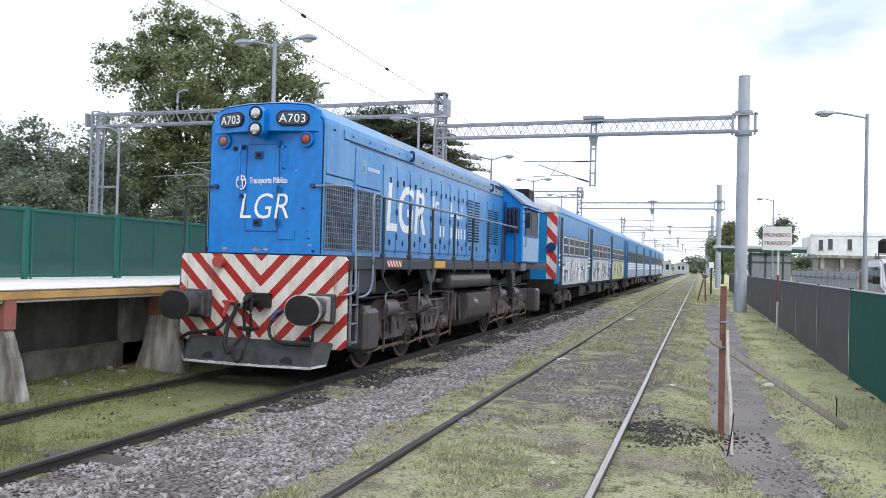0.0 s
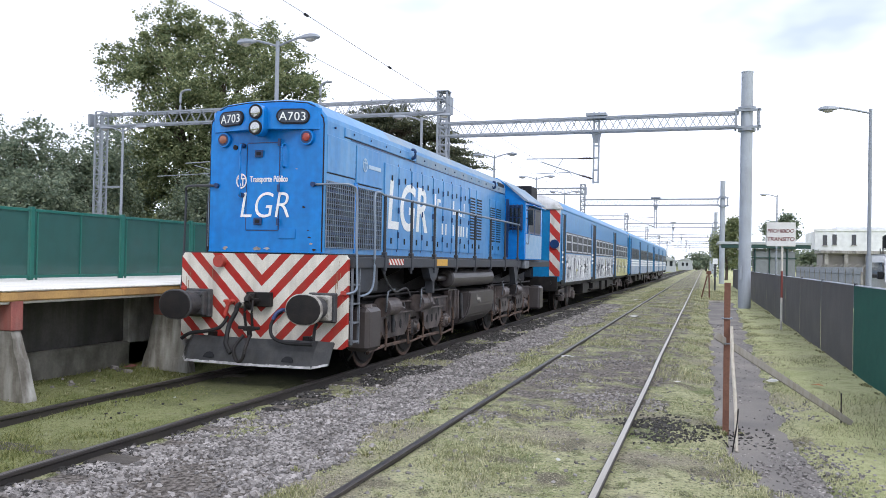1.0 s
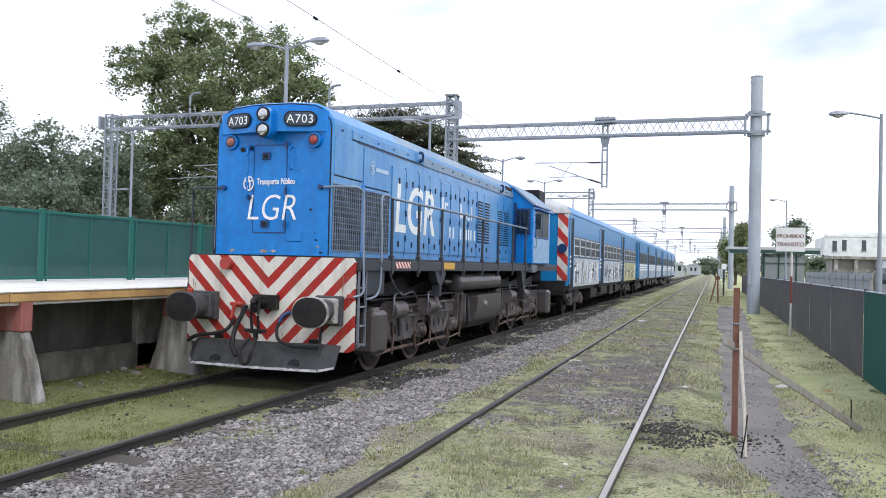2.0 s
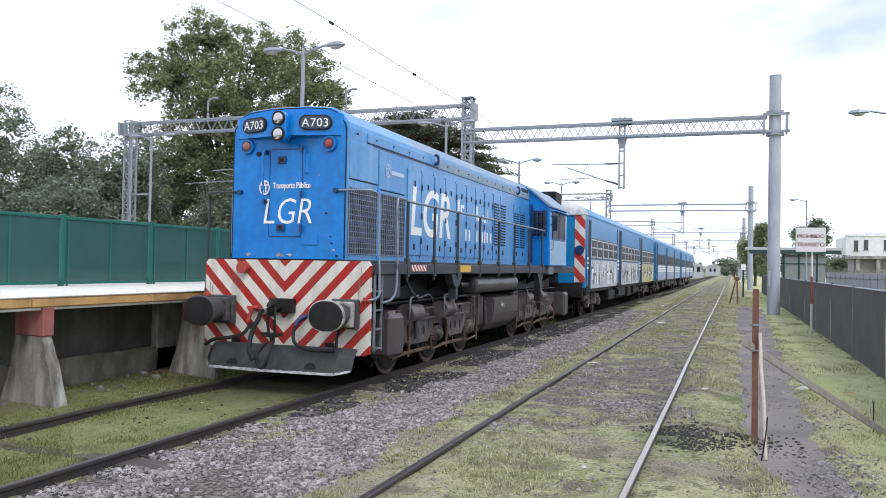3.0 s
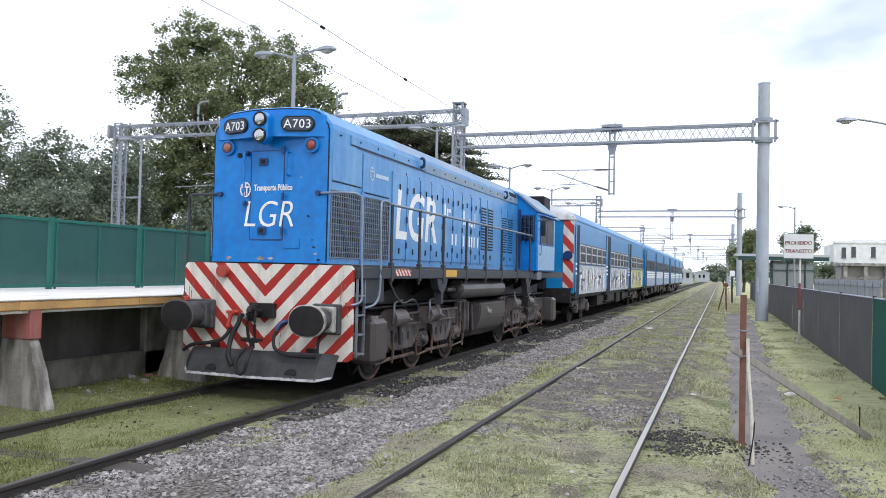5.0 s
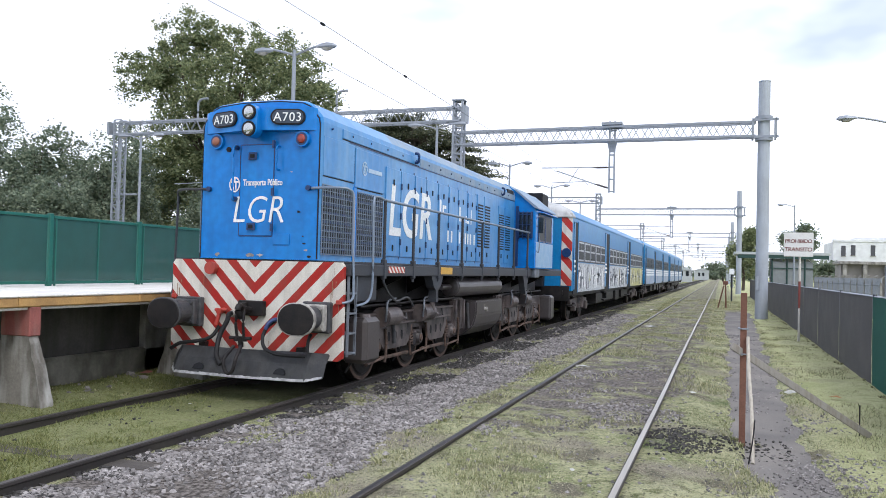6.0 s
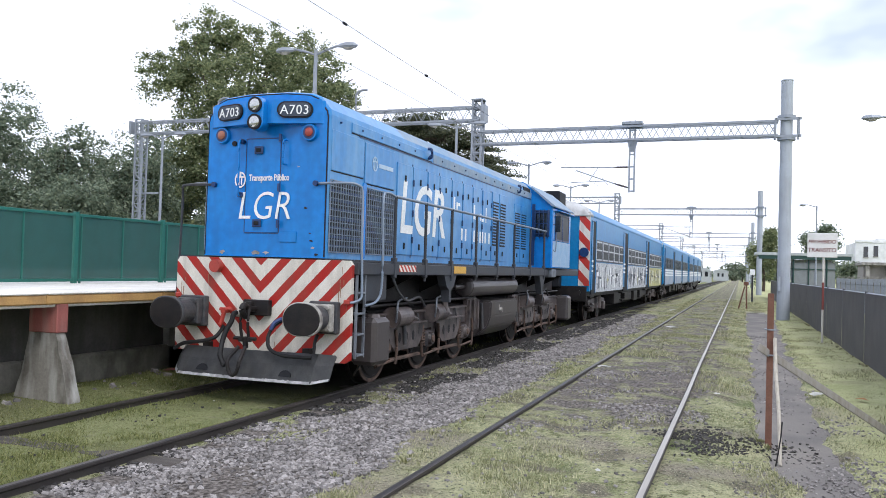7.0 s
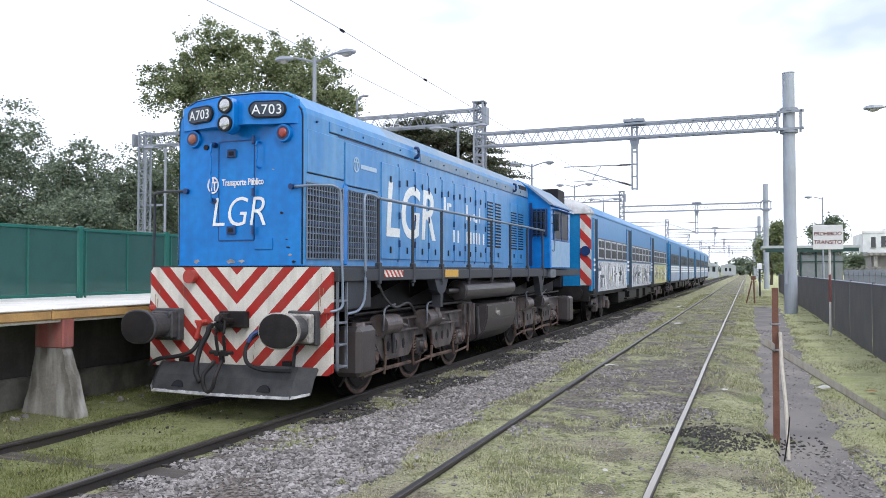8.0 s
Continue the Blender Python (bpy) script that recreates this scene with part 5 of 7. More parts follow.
M_GRAF = coach_side_material(True)
M_SKIRT = coach_side_material(False)
M_YGRAF = material("yellow_graffiti_paint", (0.5, 0.47, 0.2), 0.6, second=(0.3, 0.32, 0.2), amount=0.6, scale=2.5, bump=0.05)
COACH_LEN, COACH_GAP = 24.9, 0.75
COACH_Y = [LOCO_Y + 16.15 + k * (COACH_LEN + COACH_GAP) for k in range(3)]


def coach(k, y):
    graf = k == 0
    c = thing("coach", pose(T1, y, 0), "blue passenger coach with graffiti-covered pale lower side" if graf else "blue passenger coach with white waist stripes", "railway coach", "coaches of the train")
    L, w = COACH_LEN, 1.37
    body = [(-w, 1.05), (w, 1.05), (w, 3.42), (-w, 3.42)]
    bm = loft(bmesh.new(), [[(u, q, v) for u, v in body] for q in (0, L)])
    sh = part("body", bm, M_COACH, c)
    rf = [(-w, 3.42), (w, 3.42), (w - 0.03, 3.52), (w - 0.2, 3.72), (w - 0.55, 3.88), (0.4, 3.96), (-0.4, 3.96), (-(w - 0.55), 3.88), (-(w - 0.2), 3.72), (-(w - 0.03), 3.52)]
    bm = loft(bmesh.new(), [[(u * e, q, 3.42 + (v - 3.42) * f) for u, v in rf] for q, e, f in ((-0.02, 0.99, 0.5), (0.12, 1, 0.86), (0.5, 1, 1), (L - 0.5, 1, 1), (L + 0.02, 0.99, 0.6))])
    part("roof", bm, M_COACH, c, "rounded blue coach roof", smooth=True)
    if k == 0:
        bm = loft(bmesh.new(), [[(u * e, q, 3.42 + (v - 3.42) * f) for u, v in rf] for q, e, f in ((-0.06, 0.97, 0.45), (-0.03, 1.004, 0.66), (0.12, 1.01, 0.9), (0.55, 1.01, 1.03))])
        part("roof_dome", bm, M_COACHROOF, c, "pale rounded roof end", smooth=True)
    # lower side and stripes on both flanks
    doors = [(0.25, 1.05)] + [(7.6, 8.95), (15.9, 17.25)] + [(L - 1.05, L - 0.25)]
    spans = []
    last = 0.02
    for a, b in doors:
        if a > last:
            spans.append((last, a))
        last = b
    spans.append((last, L - 0.02))
    for s in (-1, 1):
        def sx(p, q, y0, y1, z0, z1, bevel=0.0):
            u0, u1 = sorted((s * p, s * q))
            return one_box(u0, u1, y0, y1, z0, z1, bevel=bevel)
        for i, (a, b) in enumerate(spans):
            if b - a < 0.5:
                continue
            part("lower_panel", sx(w, w + 0.012, a, b, 1.0, 1.98), M_YGRAF if graf and i == 3 and s > 0 else (M_GRAF if graf else M_SKIRT), sh, "graffiti-covered lower panel" if graf else "pale grey lower panel")
            if graf and s > 0:
                rnd = random.Random(100 + i)
                u = a + 0.1
                while u < b - 0.25:
                    wd, ht = rnd.uniform(0.1, 0.34), rnd.uniform(0.4, 0.85)
                    z0 = 1.06 + rnd.uniform(0, 0.88 - ht)
                    ln = rnd.uniform(-0.25, 0.25)
                    th = rnd.uniform(0.05, 0.13)
                    dark = rnd.random()
                    mt_ = M_WHITE if dark < 0.45 else (M_BAND if dark < 0.8 else (M_GREY if dark < 0.92 else M_YGRAF))
                    part("graffiti_stroke", prism(bmesh.new(), [(u, z0), (u + th, z0), (u + th + ln, z0 + ht), (u + ln, z0 + ht)], "x", w + 0.011, w + 0.0145), mt_, sh, "plain painted graffiti stroke")
                    if rnd.random() < 0.5:
                        part("graffiti_stroke", sx(w + 0.011, w + 0.0148, u, u + wd + 0.15, z0 + ht * 0.45, z0 + ht * 0.45 + th), mt_, sh, "plain painted graffiti stroke")
                    u += wd
            part("window_band", sx(w, w + 0.01, a, b, 2.01, 2.73), M_BAND, sh, "dark window band")
            if not graf:
                for z in (1.56, 1.72, 1.88):
                    part("stripe", sx(w + 0.010, w + 0.018, a, b, z, z + 0.09), M_WHITE, sh, "white waist stripe")
            nw = max(1, int((b - a) / 1.12))
            step = (b - a) / nw
            if b - a < 2:
                continue
            for q in range(nw):
                y0, y1 = a + q * step + 0.12, a + (q + 1) * step - 0.12
                win = part("window", sx(w + 0.004, w + 0.022, y0, y1, 2.05, 2.69, 0.01), M_FRAME if graf else M_BAND, c, "pale framed window with a barred upper light" if graf else "")
                ym = (y0 + y1) / 2
                for p0, p1, z0, z1 in ((y0 + 0.05, ym - 0.025, 2.42, 2.64), (ym + 0.025, y1 - 0.05, 2.42, 2.64), (y0 + 0.05, y1 - 0.05, 2.10, 2.37)):
                    part("pane", sx(w + 0.014, w + 0.026, p0, p1, z0, z1), M_PANE, win)
        for a, b in doors:
            d = part("doorway", sx(w - 0.02, w + 0.014, a + 0.02, b - 0.02, 0.95, 3.3), M_SEAM, c, "open dark doorway")
            part("door_leaf", sx(w - 0.02, w + 0.02, a + 0.02, a + 0.3 * (b - a), 1.1, 3.28, 0.004), M_COACH, d)
            part("door_jamb", sx(w, w + 0.03, b - 0.05, b, 0.98, 3.33, 0.005), M_COACH, d)
            for z in (0.55, 0.85):
                part("door_step", sx(w - 0.25, w, a + 0.05, b - 0.05, z, z + 0.04), M_DARK, d)
            if graf:
                for z in (1.66, 1.82, 1.98):
                    part("stripe", sx(w + 0.004, w + 0.026, a + 0.05, a + 0.4 * (b - a), z, z + 0.07), M_WHITE, d)
    # end wall facing the locomotive
    for q, f in ((0, -1), (L, 1)):
        def ey(p, t, x0, x1, z0, z1, bevel=0.0):
            v0, v1 = sorted((q + f * p, q + f * t))
            return one_box(x0, x1, v0, v1, z0, z1, bevel=bevel)
        if k == 0 or f > 0:
            for s in (-1, 1):
                pn = part("striped_panel", ey(0.002, 0.03, *sorted((s * 1.03, s * 1.375)), 1.22, 3.56, 0.006), M_DIAG, c, "red and white diagonal striped end panel")
                part("tail_light", rod(bmesh.new(), (s * 1.2, q + f * 0.03, 2.28), (s * 1.2, q + f * 0.08, 2.28), 0.15, seg=18), M_BLUE_D, pn)
                part("buffer", rod(bmesh.new(), (s * 0.98, q, 1.0), (s * 0.98, q + f * 0.55, 1.0), 0.13, 0.22, seg=18), M_DARK, c)
        part("gangway", ey(0.0, 0.36, -0.5, 0.5, 1.15, 3.3, 0.03), M_SEAM, c, "black rubber gangway")
        part("end_skirt", ey(-0.1, 0.02, -1.3, 1.3, 0.72, 1.2, 0.01), M_DARK, c)
    part("underframe", one_box(-1.2, 1.2, 0.1, L - 0.1, 0.85, 1.04, bevel=0.01), M_DARK, c)
    for y0, y1, z0 in ((6.2, 8.0, 0.45), (9.2, 11.4, 0.5), (12.3, 13.6, 0.42), (14.6, 17.2, 0.5)):
        for s in (-1, 1):
            part("equipment_box", one_box(*sorted((s * 0.75, s * 1.25)), y0, y1, z0, 0.86, bevel=0.02), M_DARK, c)
    sets = []
    for yc in (3.2, L - 3.2):
        for s in (-1, 1):
            bm = prism(bmesh.new(), [(yc - 1.7, 0.5), (yc - 1.7, 0.72), (yc - 0.6, 0.78), (yc + 0.6, 0.78), (yc + 1.7, 0.72), (yc + 1.7, 0.5), (yc + 0.9, 0.42), (yc - 0.9, 0.42)], "x", s * 0.98, s * 1.08)
            part("bogie_frame", bm, M_BOGIE, c)
            for dy in (-1.2, 1.2):
                part("axle_box", one_box(*sorted((s * 1.0, s * 1.18)), yc + dy - 0.14, yc + dy + 0.14, 0.32, 0.62, bevel=0.03), M_BOGIE, c)
            for dy in (-0.3, 0.3):
                part("spring", rod(bmesh.new(), (s * 1.08, yc + dy, 0.4), (s * 1.08, yc + dy, 0.8), 0.1, seg=10), M_BOGIE, c)
        for dy in (-1.2, 1.2):
            sets.append(wheelset(c, yc + dy, 0.46))
    return c, sets


coaches = [coach(k, y) for k, y in enumerate(COACH_Y)]


# ---- overhead line portals ----
def truss(x0, x1, z0, z1, depth, pitch, parent):
    """A lattice beam along x."""
    for y in (-depth / 2, depth / 2):
        for z in (z0, z1):
            part("chord", one_box(x0, x1, y - 0.035, y + 0.035, z - 0.045, z + 0.045), M_GALV, parent)
        bm = bmesh.new()
        n = max(2, int((x1 - x0) / pitch))
        for k in range(n):
            a, b = x0 + (x1 - x0) * k / n, x0 + (x1 - x0) * (k + 1) / n
            za, zb = (z0, z1) if (k % 2 == 0) == (y < 0) else (z1, z0)
            rod(bm, (a, y, za), (b, y, zb), 0.018, seg=5)
        tagged(part("lattice", bm, M_GALV, parent), kind="stuff")
    bm = bmesh.new()
    n = max(2, int((x1 - x0) / (2 * pitch)))
    for k in range(n + 1):
        a = x0 + (x1 - x0) * k / n
        for z in (z0, z1):
            box(bm, a - 0.02, a + 0.02, -depth / 2, depth / 2, z - 0.02, z + 0.02)
    tagged(part("cross_tie", bm, M_GALV, parent), kind="stuff")


def lattice_mast(x, z1, w, parent):
    for u in (-w, w):
        for v in (-0.2, 0.2):
            part("mast_leg", one_box(x + u - 0.045, x + u + 0.045, v - 0.045, v + 0.045, -0.3, z1), M_GALV, parent)
    bm = bmesh.new()
    n = int(z1 / 0.42)
    for k in range(n):
        a, b = z1 * k / n, z1 * (k + 1) / n
        s = 1 if k % 2 else -1
        for v in (-0.2, 0.2):
            rod(bm, (x - s * w, v, a), (x + s * w, v, b), 0.024, seg=5)
            box(bm, x - w, x + w, v - 0.02, v + 0.02, b - 0.03, b + 0.03)
        for u in (-w, w):
            rod(bm, (x + u, -0.2 * s, a), (x + u, 0.2 * s, b), 0.02, seg=5)
    tagged(part("mast_lattice", bm, M_GALV, parent), kind="stuff")


def portal():
    p = thing("catenary_portal", pose(0, 36, 0), "galvanised lattice portal carrying the overhead line, with a round grey mast", "catenary portal", "overhead line portals")
    bm = rod(bmesh.new(), (1.64, 0, -0.3), (1.64, 0, 9.93), 0.26, 0.235, seg=24)
    rod(bm, (1.64, 0, 9.93), (1.64, 0, 9.97), 0.245, seg=24)
    part("round_mast", bm, M_POLE, p, "tall round grey painted mast")
    for z in (7.42, 8.34):
        part("mast_clamp", rod(bmesh.new(), (1.64, 0, z), (1.64, 0, z + 0.12), 0.36, seg=20), M_GALV, p)
    bm = bmesh.new()
    for u in (1.2, 2.1):
        for v in (-0.28, 0.28):
            box(bm, u - 0.04, u + 0.04, v - 0.04, v + 0.04, 7.5, 8.35)
    box(bm, 1.2, 2.2, -0.32, -0.26, 7.52, 7.62)
    box(bm, 1.2, 2.2, -0.32, -0.26, 8.24, 8.34)
    part("mast_bracket", bm, M_GALV, p)
    part("conduit_box", one_box(1.42, 1.5, -0.36, -0.2, 1.1, 1.7, bevel=0.01), M_POLE, p)
    truss(-12.0, 1.3, 7.62, 8.22, 0.5, 0.34, p)
    truss(-32.4, -11.9, 8.78, 9.42, 0.5, 0.36, p)
    lattice_mast(-12.0, 9.75, 0.22, p)
    lattice_mast(-32.2, 9.6, 0.24, p)
    part("end_frame", one_box(-11.75, -11.6, -0.28, 0.28, 8.7, 9.5), M_GALV, p)
    part("end_frame", one_box(-32.9, -32.75, -0.28, 0.28, 8.8, 9.5), M_GALV, p)
    part("mast_cap", one_box(-12.3, -11.7, -0.28, 0.28, 9.75, 9.8), M_GALV, p)
    bm = bmesh.new()
    for u in (-0.11, 0.11):
        box(bm, -4.7 + u - 0.035, -4.7 + u + 0.035, -0.06, 0.06, 5.28, 8.5)
    for k in range(6):
        box(bm, -4.8, -4.6, -0.05, 0.05, 5.3 + k * 0.55, 5.36 + k * 0.55)
    box(bm, -5.15, -4.25, -0.32, 0.32, 8.3, 8.42)
    part("drop_post", bm, M_GALV, p)
    part("drop_post_gusset", prism(bmesh.new(), [(-4.92, 7.55), (-4.48, 7.55), (-4.58, 7.1), (-4.82, 7.1)], "y", -0.03, 0.03), M_GALV, p)
    bm = rod(bmesh.new(), (-5.25, 0, 6.42), (-7.9, 0, 6.45), 0.025, seg=6)
    rod(bm, (-5.3, 0, 5.62), (-7.2, 0, 6.30), 0.025, seg=6)
    rod(bm, (-7.45, 0, 5.75), (-5.9, 0, 5.80), 0.018, seg=6)
    rod(bm, (-6.0, 0, 5.92), (-5.75, 0, 5.62), 0.015, seg=6)
    rod(bm, (-6.2, 0, 6.42), (-6.6, 0, 5.8), 0.015, seg=6)
    part("cantilever", bm, M_GALV, p)
    for a, b in (((-4.82, 0, 6.42), (-5.5, 0, 6.42)), ((-4.82, 0, 5.48), (-5.45, 0, 5.68))):
        bm = rod(bmesh.new(), a, b, 0.03, seg=8)
        a, b = Vector(a), Vector(b)
        for k in range(7):
            q = a.lerp(b, 0.15 + 0.1 * k)
            rod(bm, q, q + (b - a).normalized() * 0.03, 0.07, 0.04, seg=10)
        part("insulator", bm, M_INSUL, p, "brown ribbed insulator")
    # arms over the line behind the platform
    part("drop_post", one_box(-23.1, -22.9, -0.06, 0.06, 5.3, 8.8), M_GALV, p)
    for a, b, r_ in (((-23.1, 0, 6.75), (-26.6, 0, 6.62), 0.03), ((-23.1, 0, 5.75), (-26.0, 0, 6.5), 0.025), ((-28.4, 0, 5.95), (-25.0, 0, 6.05), 0.022), ((-25.4, 0, 6.1), (-24.8, 0, 5.7), 0.02)):
        part("cantilever", rod(bmesh.new(), a, b, r_, seg=6), M_GALV, p)
    return p


first_portal = portal()
for y, s in ((82, 1), (130, 1), (178, 1), (226, 1), (276, 1)):
    copy_thing(first_portal, pose(0, y, 0))
for x in (-27.0, -18.6):
    part("lamp_bracket", pipe(bmesh.new(), bend([(x, 0, 9.3), (x, 0, 10.2), (x + 0.04, 0, 10.42), (x + 0.25, 0, 10.56), (x + 0.62, 0, 10.58)]), 0.06), M_GALV, first_portal, "bent grey pipe standing on the lattice beam")
part("cross_arm", one_box(-32.4, -30.9, -0.05, 0.05, 5.35, 5.45), M_GALV, first_portal)


def wires():
    for x, z, marks in ((-7.2, 6.25, (13.28, 17.46)), (-8.4, 6.19, ())):
        w = thing("overhead_wire", pose(0, 0, 0), "thin dark overhead line wire", "wire", "overhead wires")
        pts = [(x, y, z + 0.02 * math.sin(y)) for y in range(-14, 40, 3)] + [(x, 82, z), (x, 130, z)]
        part("cable", pipe(bmesh.new(), pts, 0.006, 5), M_GREY, w)
        for y in marks:
            bm = rod(bmesh.new(), (x, y - 0.06, z), (x, y + 0.06, z), 0.028, seg=8)
            part("clamp", bm, M_SEAM, w)


wires()


# ---- lamps ----
def lamp_head(bm, glass, x, y, z, s):
    sec = []
    for u, w, h0, h1 in ((0.0, 0.035, 0.0, 0.04), (0.1, 0.08, -0.02, 0.07), (0.28, 0.11, -0.04, 0.09), (0.45, 0.09, -0.035, 0.07), (0.52, 0.025, -0.01, 0.03)):
        sec.append([(x + s * u, y - w, z), (x + s * u, y - w * 0.6, z + h1), (x + s * u, y + w * 0.6, z + h1), (x + s * u, y + w, z), (x + s * u, y + w * 0.6, z + h0), (x + s * u, y - w * 0.6, z + h0)])
    loft(bm, sec)
    bmesh.ops.create_uvsphere(glass, u_segments=12, v_segments=8, radius=0.095, matrix=pose(x + s * 0.28, y, z - 0.02) @ Matrix.Diagonal((1.6, 0.8, 0.8, 1)))


def street_lamp(x, y, base, top, arms, reach=0.6, group="double lamps along the platform", label="tall grey double-armed platform lamp", r=0.06):
    l = thing("street_lamp", pose(x, y, base), label, "lamp", group)
    h = top - base
    bm = rod(bmesh.new(), (0, 0, 0), (0, 0, h), r, r * 0.75, seg=12)
    rod(bm, (0, 0, 0), (0, 0, h * 0.35), r * 1.35, seg=12)
    part("pole", bm, M_GALV, l)
    for s in arms:
        part("arm", pipe(bmesh.new(), bend([(0, 0, h - 0.12), (s * reach * 0.5, 0, h - 0.02), (s * reach, 0, h + 0.06)]), 0.028), M_GALV, l)
        bm, gl = bmesh.new(), bmesh.new()
        lamp_head(bm, gl, s * reach, 0, h + 0.03, s)
        hd = part("lamp_head", bm, M_GALV, l)
        part("lamp_bowl", gl, M_PALE, hd, smooth=True)
    return l


for y in (16.7, 26.9, 37.4, 47.6, 58):
    street_lamp(-9.8, y, PLAT_Z, 6.85, (-1, 1))
street_lamp(-22.2, 26, 1.2, 6.7, (-1, 1), group="lamps by the far platform", label="grey double-armed lamp on the far platform")
street_lamp(-24.2, 37, 1.2, 7.0, (1,), group="lamps by the far platform", label="thin grey lamp on the far platform", r=0.045)
street_lamp(4.24, 24.0, -0.1, 6.02, (-1,), reach=0.78, group="lamps by the street", label="grey street lamp with one short arm", r=0.058)
street_lamp(4.8, 60.0, -0.1, 6.7, (-1,), reach=0.6, group="lamps by the street", label="grey street lamp with one short arm", r=0.058)


# ---- trees ----
def leaf_cards(rng, at, size):
    """Folded leaf cards of about the given size at the given points, turned at random."""
    n = len(at)
    w, h = size * rng.uniform(0.5, 1.1, n), size * rng.uniform(0.6, 1.3, n)
    o = np.zeros((n, 4, 3))
    o[:, 0, 0], o[:, 2, 0] = -w * 0.5, w * 0.5
    o[:, 1, 1], o[:, 3, 1] = -h * 0.5, h * 0.6
    o[:, 1, 2] = o[:, 3, 2] = -w * 0.15
    ax, ay, az = rng.uniform(-1.1, 1.1, n), rng.uniform(-1.1, 1.1, n), rng.uniform(0, 6.28, n)
    for a, (i, j) in ((ax, (1, 2)), (ay, (2, 0)), (az, (0, 1))):
        c, d = np.cos(a)[:, None], np.sin(a)[:, None]
        u, v = o[:, :, i].copy(), o[:, :, j].copy()
        o[:, :, i], o[:, :, j] = u * c - v * d, u * d + v * c
    return (o + at[:, None, :]).reshape(-1, 3)


def leaves(seed, blobs, per_clump, size, density, flat=1.0, core=0.5, spread=0.36):
    """Small leaves in uneven clumps near the skin of rough ellipsoids (centre, radii), larger ones deep inside."""
    rng = np.random.default_rng(seed)
    out = []
    for c, r in blobs:
        c, r = np.array(c, float), np.array(r, float)
        area = r[0] * r[1] + r[1] * r[2] + r[0] * r[2]
        for share, k0, k1, per, sz in ((1.0, 0.45, 1.1, per_clump, size), (core, 0.0, 0.62, max(4, per_clump // 2), size * 1.7)):
            n = int(density * area * share)
            if not n:
                continue
            d = rng.normal(0, 1, (n, 3))
            d /= np.linalg.norm(d, axis=1)[:, None]
            k = k0 + (k1 - k0) * rng.random(n) ** 0.6
            mid = c + d * r * k[:, None]
            rad = 0.5 + 0.75 * rng.random(n)
            e = rng.normal(0, 1, (n, per, 3)) * np.array((spread, spread, spread * 0.7 * flat)) * rad[:, None, None]
            at = (mid[:, None, :] + e).reshape(-1, 3)
            if flat < 0.5:
                at[:, 2] -= 0.12 * np.abs(at[:, 0] - c[0])
            out.append(leaf_cards(rng, at, sz))
    verts = np.concatenate(out)
    i = np.arange(0, len(verts), 4)
    faces = np.concatenate([np.stack((i, i + 1, i + 2), 1), np.stack((i, i + 2, i + 3), 1)])
    me = bpy.data.meshes.new("crown")
    me.from_pydata(verts.tolist(), [], faces.tolist())
    return me


def tree(x, y, z, trunk_h, r, blobs, label, leaf, seed, per_clump=34, size=0.34, density=1.5, flat=1.0, group="", core=0.5):
    t = thing("tree", pose(x, y, z), label, "tree", group)
    rnd = random.Random(seed)
    bm = pipe(bmesh.new(), bend([(0, 0, -0.2), (0.1, 0, trunk_h * 0.4), (-0.1, 0.1, trunk_h * 0.8), (0, 0, trunk_h)]), r, 10)
    for v in bm.verts:
        k = 1 - 0.5 * max(0, v.co.z) / trunk_h
        v.co.x, v.co.y = v.co.x * k, v.co.y * k
    tk = part("trunk", bm, M_BARK, t, smooth=True)
    for (cx, cy, cz), (rx, ry, rz) in blobs:
        for _ in range(3):
            e = Vector((cx + rnd.uniform(-0.6, 0.6) * rx, cy + rnd.uniform(-0.6, 0.6) * ry, cz + rnd.uniform(-0.3, 0.6) * rz))
            s = Vector((0, 0, trunk_h * rnd.uniform(0.55, 0.98)))
            m = s.lerp(e, 0.5) + Vector((0, 0, 0.4))
            bm = bmesh.new()
            rod(bm, s, m, r * 0.4, r * 0.25, seg=6)
            rod(bm, m, e, r * 0.25, r * 0.06, seg=6)
            part("limb", bm, M_BARK, tk)
    me = leaves(seed, blobs, per_clump, size, density, flat, core, 0.5 if flat < 0.5 else 0.36)
    hang("crown", me, leaf, t)
    return t


# big plane tree beyond the platforms
tree(-35.5, 50, -0.1, 9.5, 0.55, [((-6.1, 0, 15.9), (2.8, 3.0, 2.0)), ((-1.9, 0, 18.1), (3.0, 3.2, 2.8)), ((3.3, 1, 17.2), (2.9, 3.2, 2.2)), ((7.0, 0, 14.4), (2.5, 3, 2.4)),
     ((0.5, -1, 13.8), (5.2, 4, 3.0)), ((-2.2, -1, 10), (4.6, 4, 3.0)), ((5, -1, 10), (4.8, 4, 3.2)), ((0.5, 0, 5.5), (7, 4, 3.2))], "large broad green plane tree with gaps in its crown", M_LEAF, 11, size=0.2, density=3.3, per_clump=70, core=0.35)
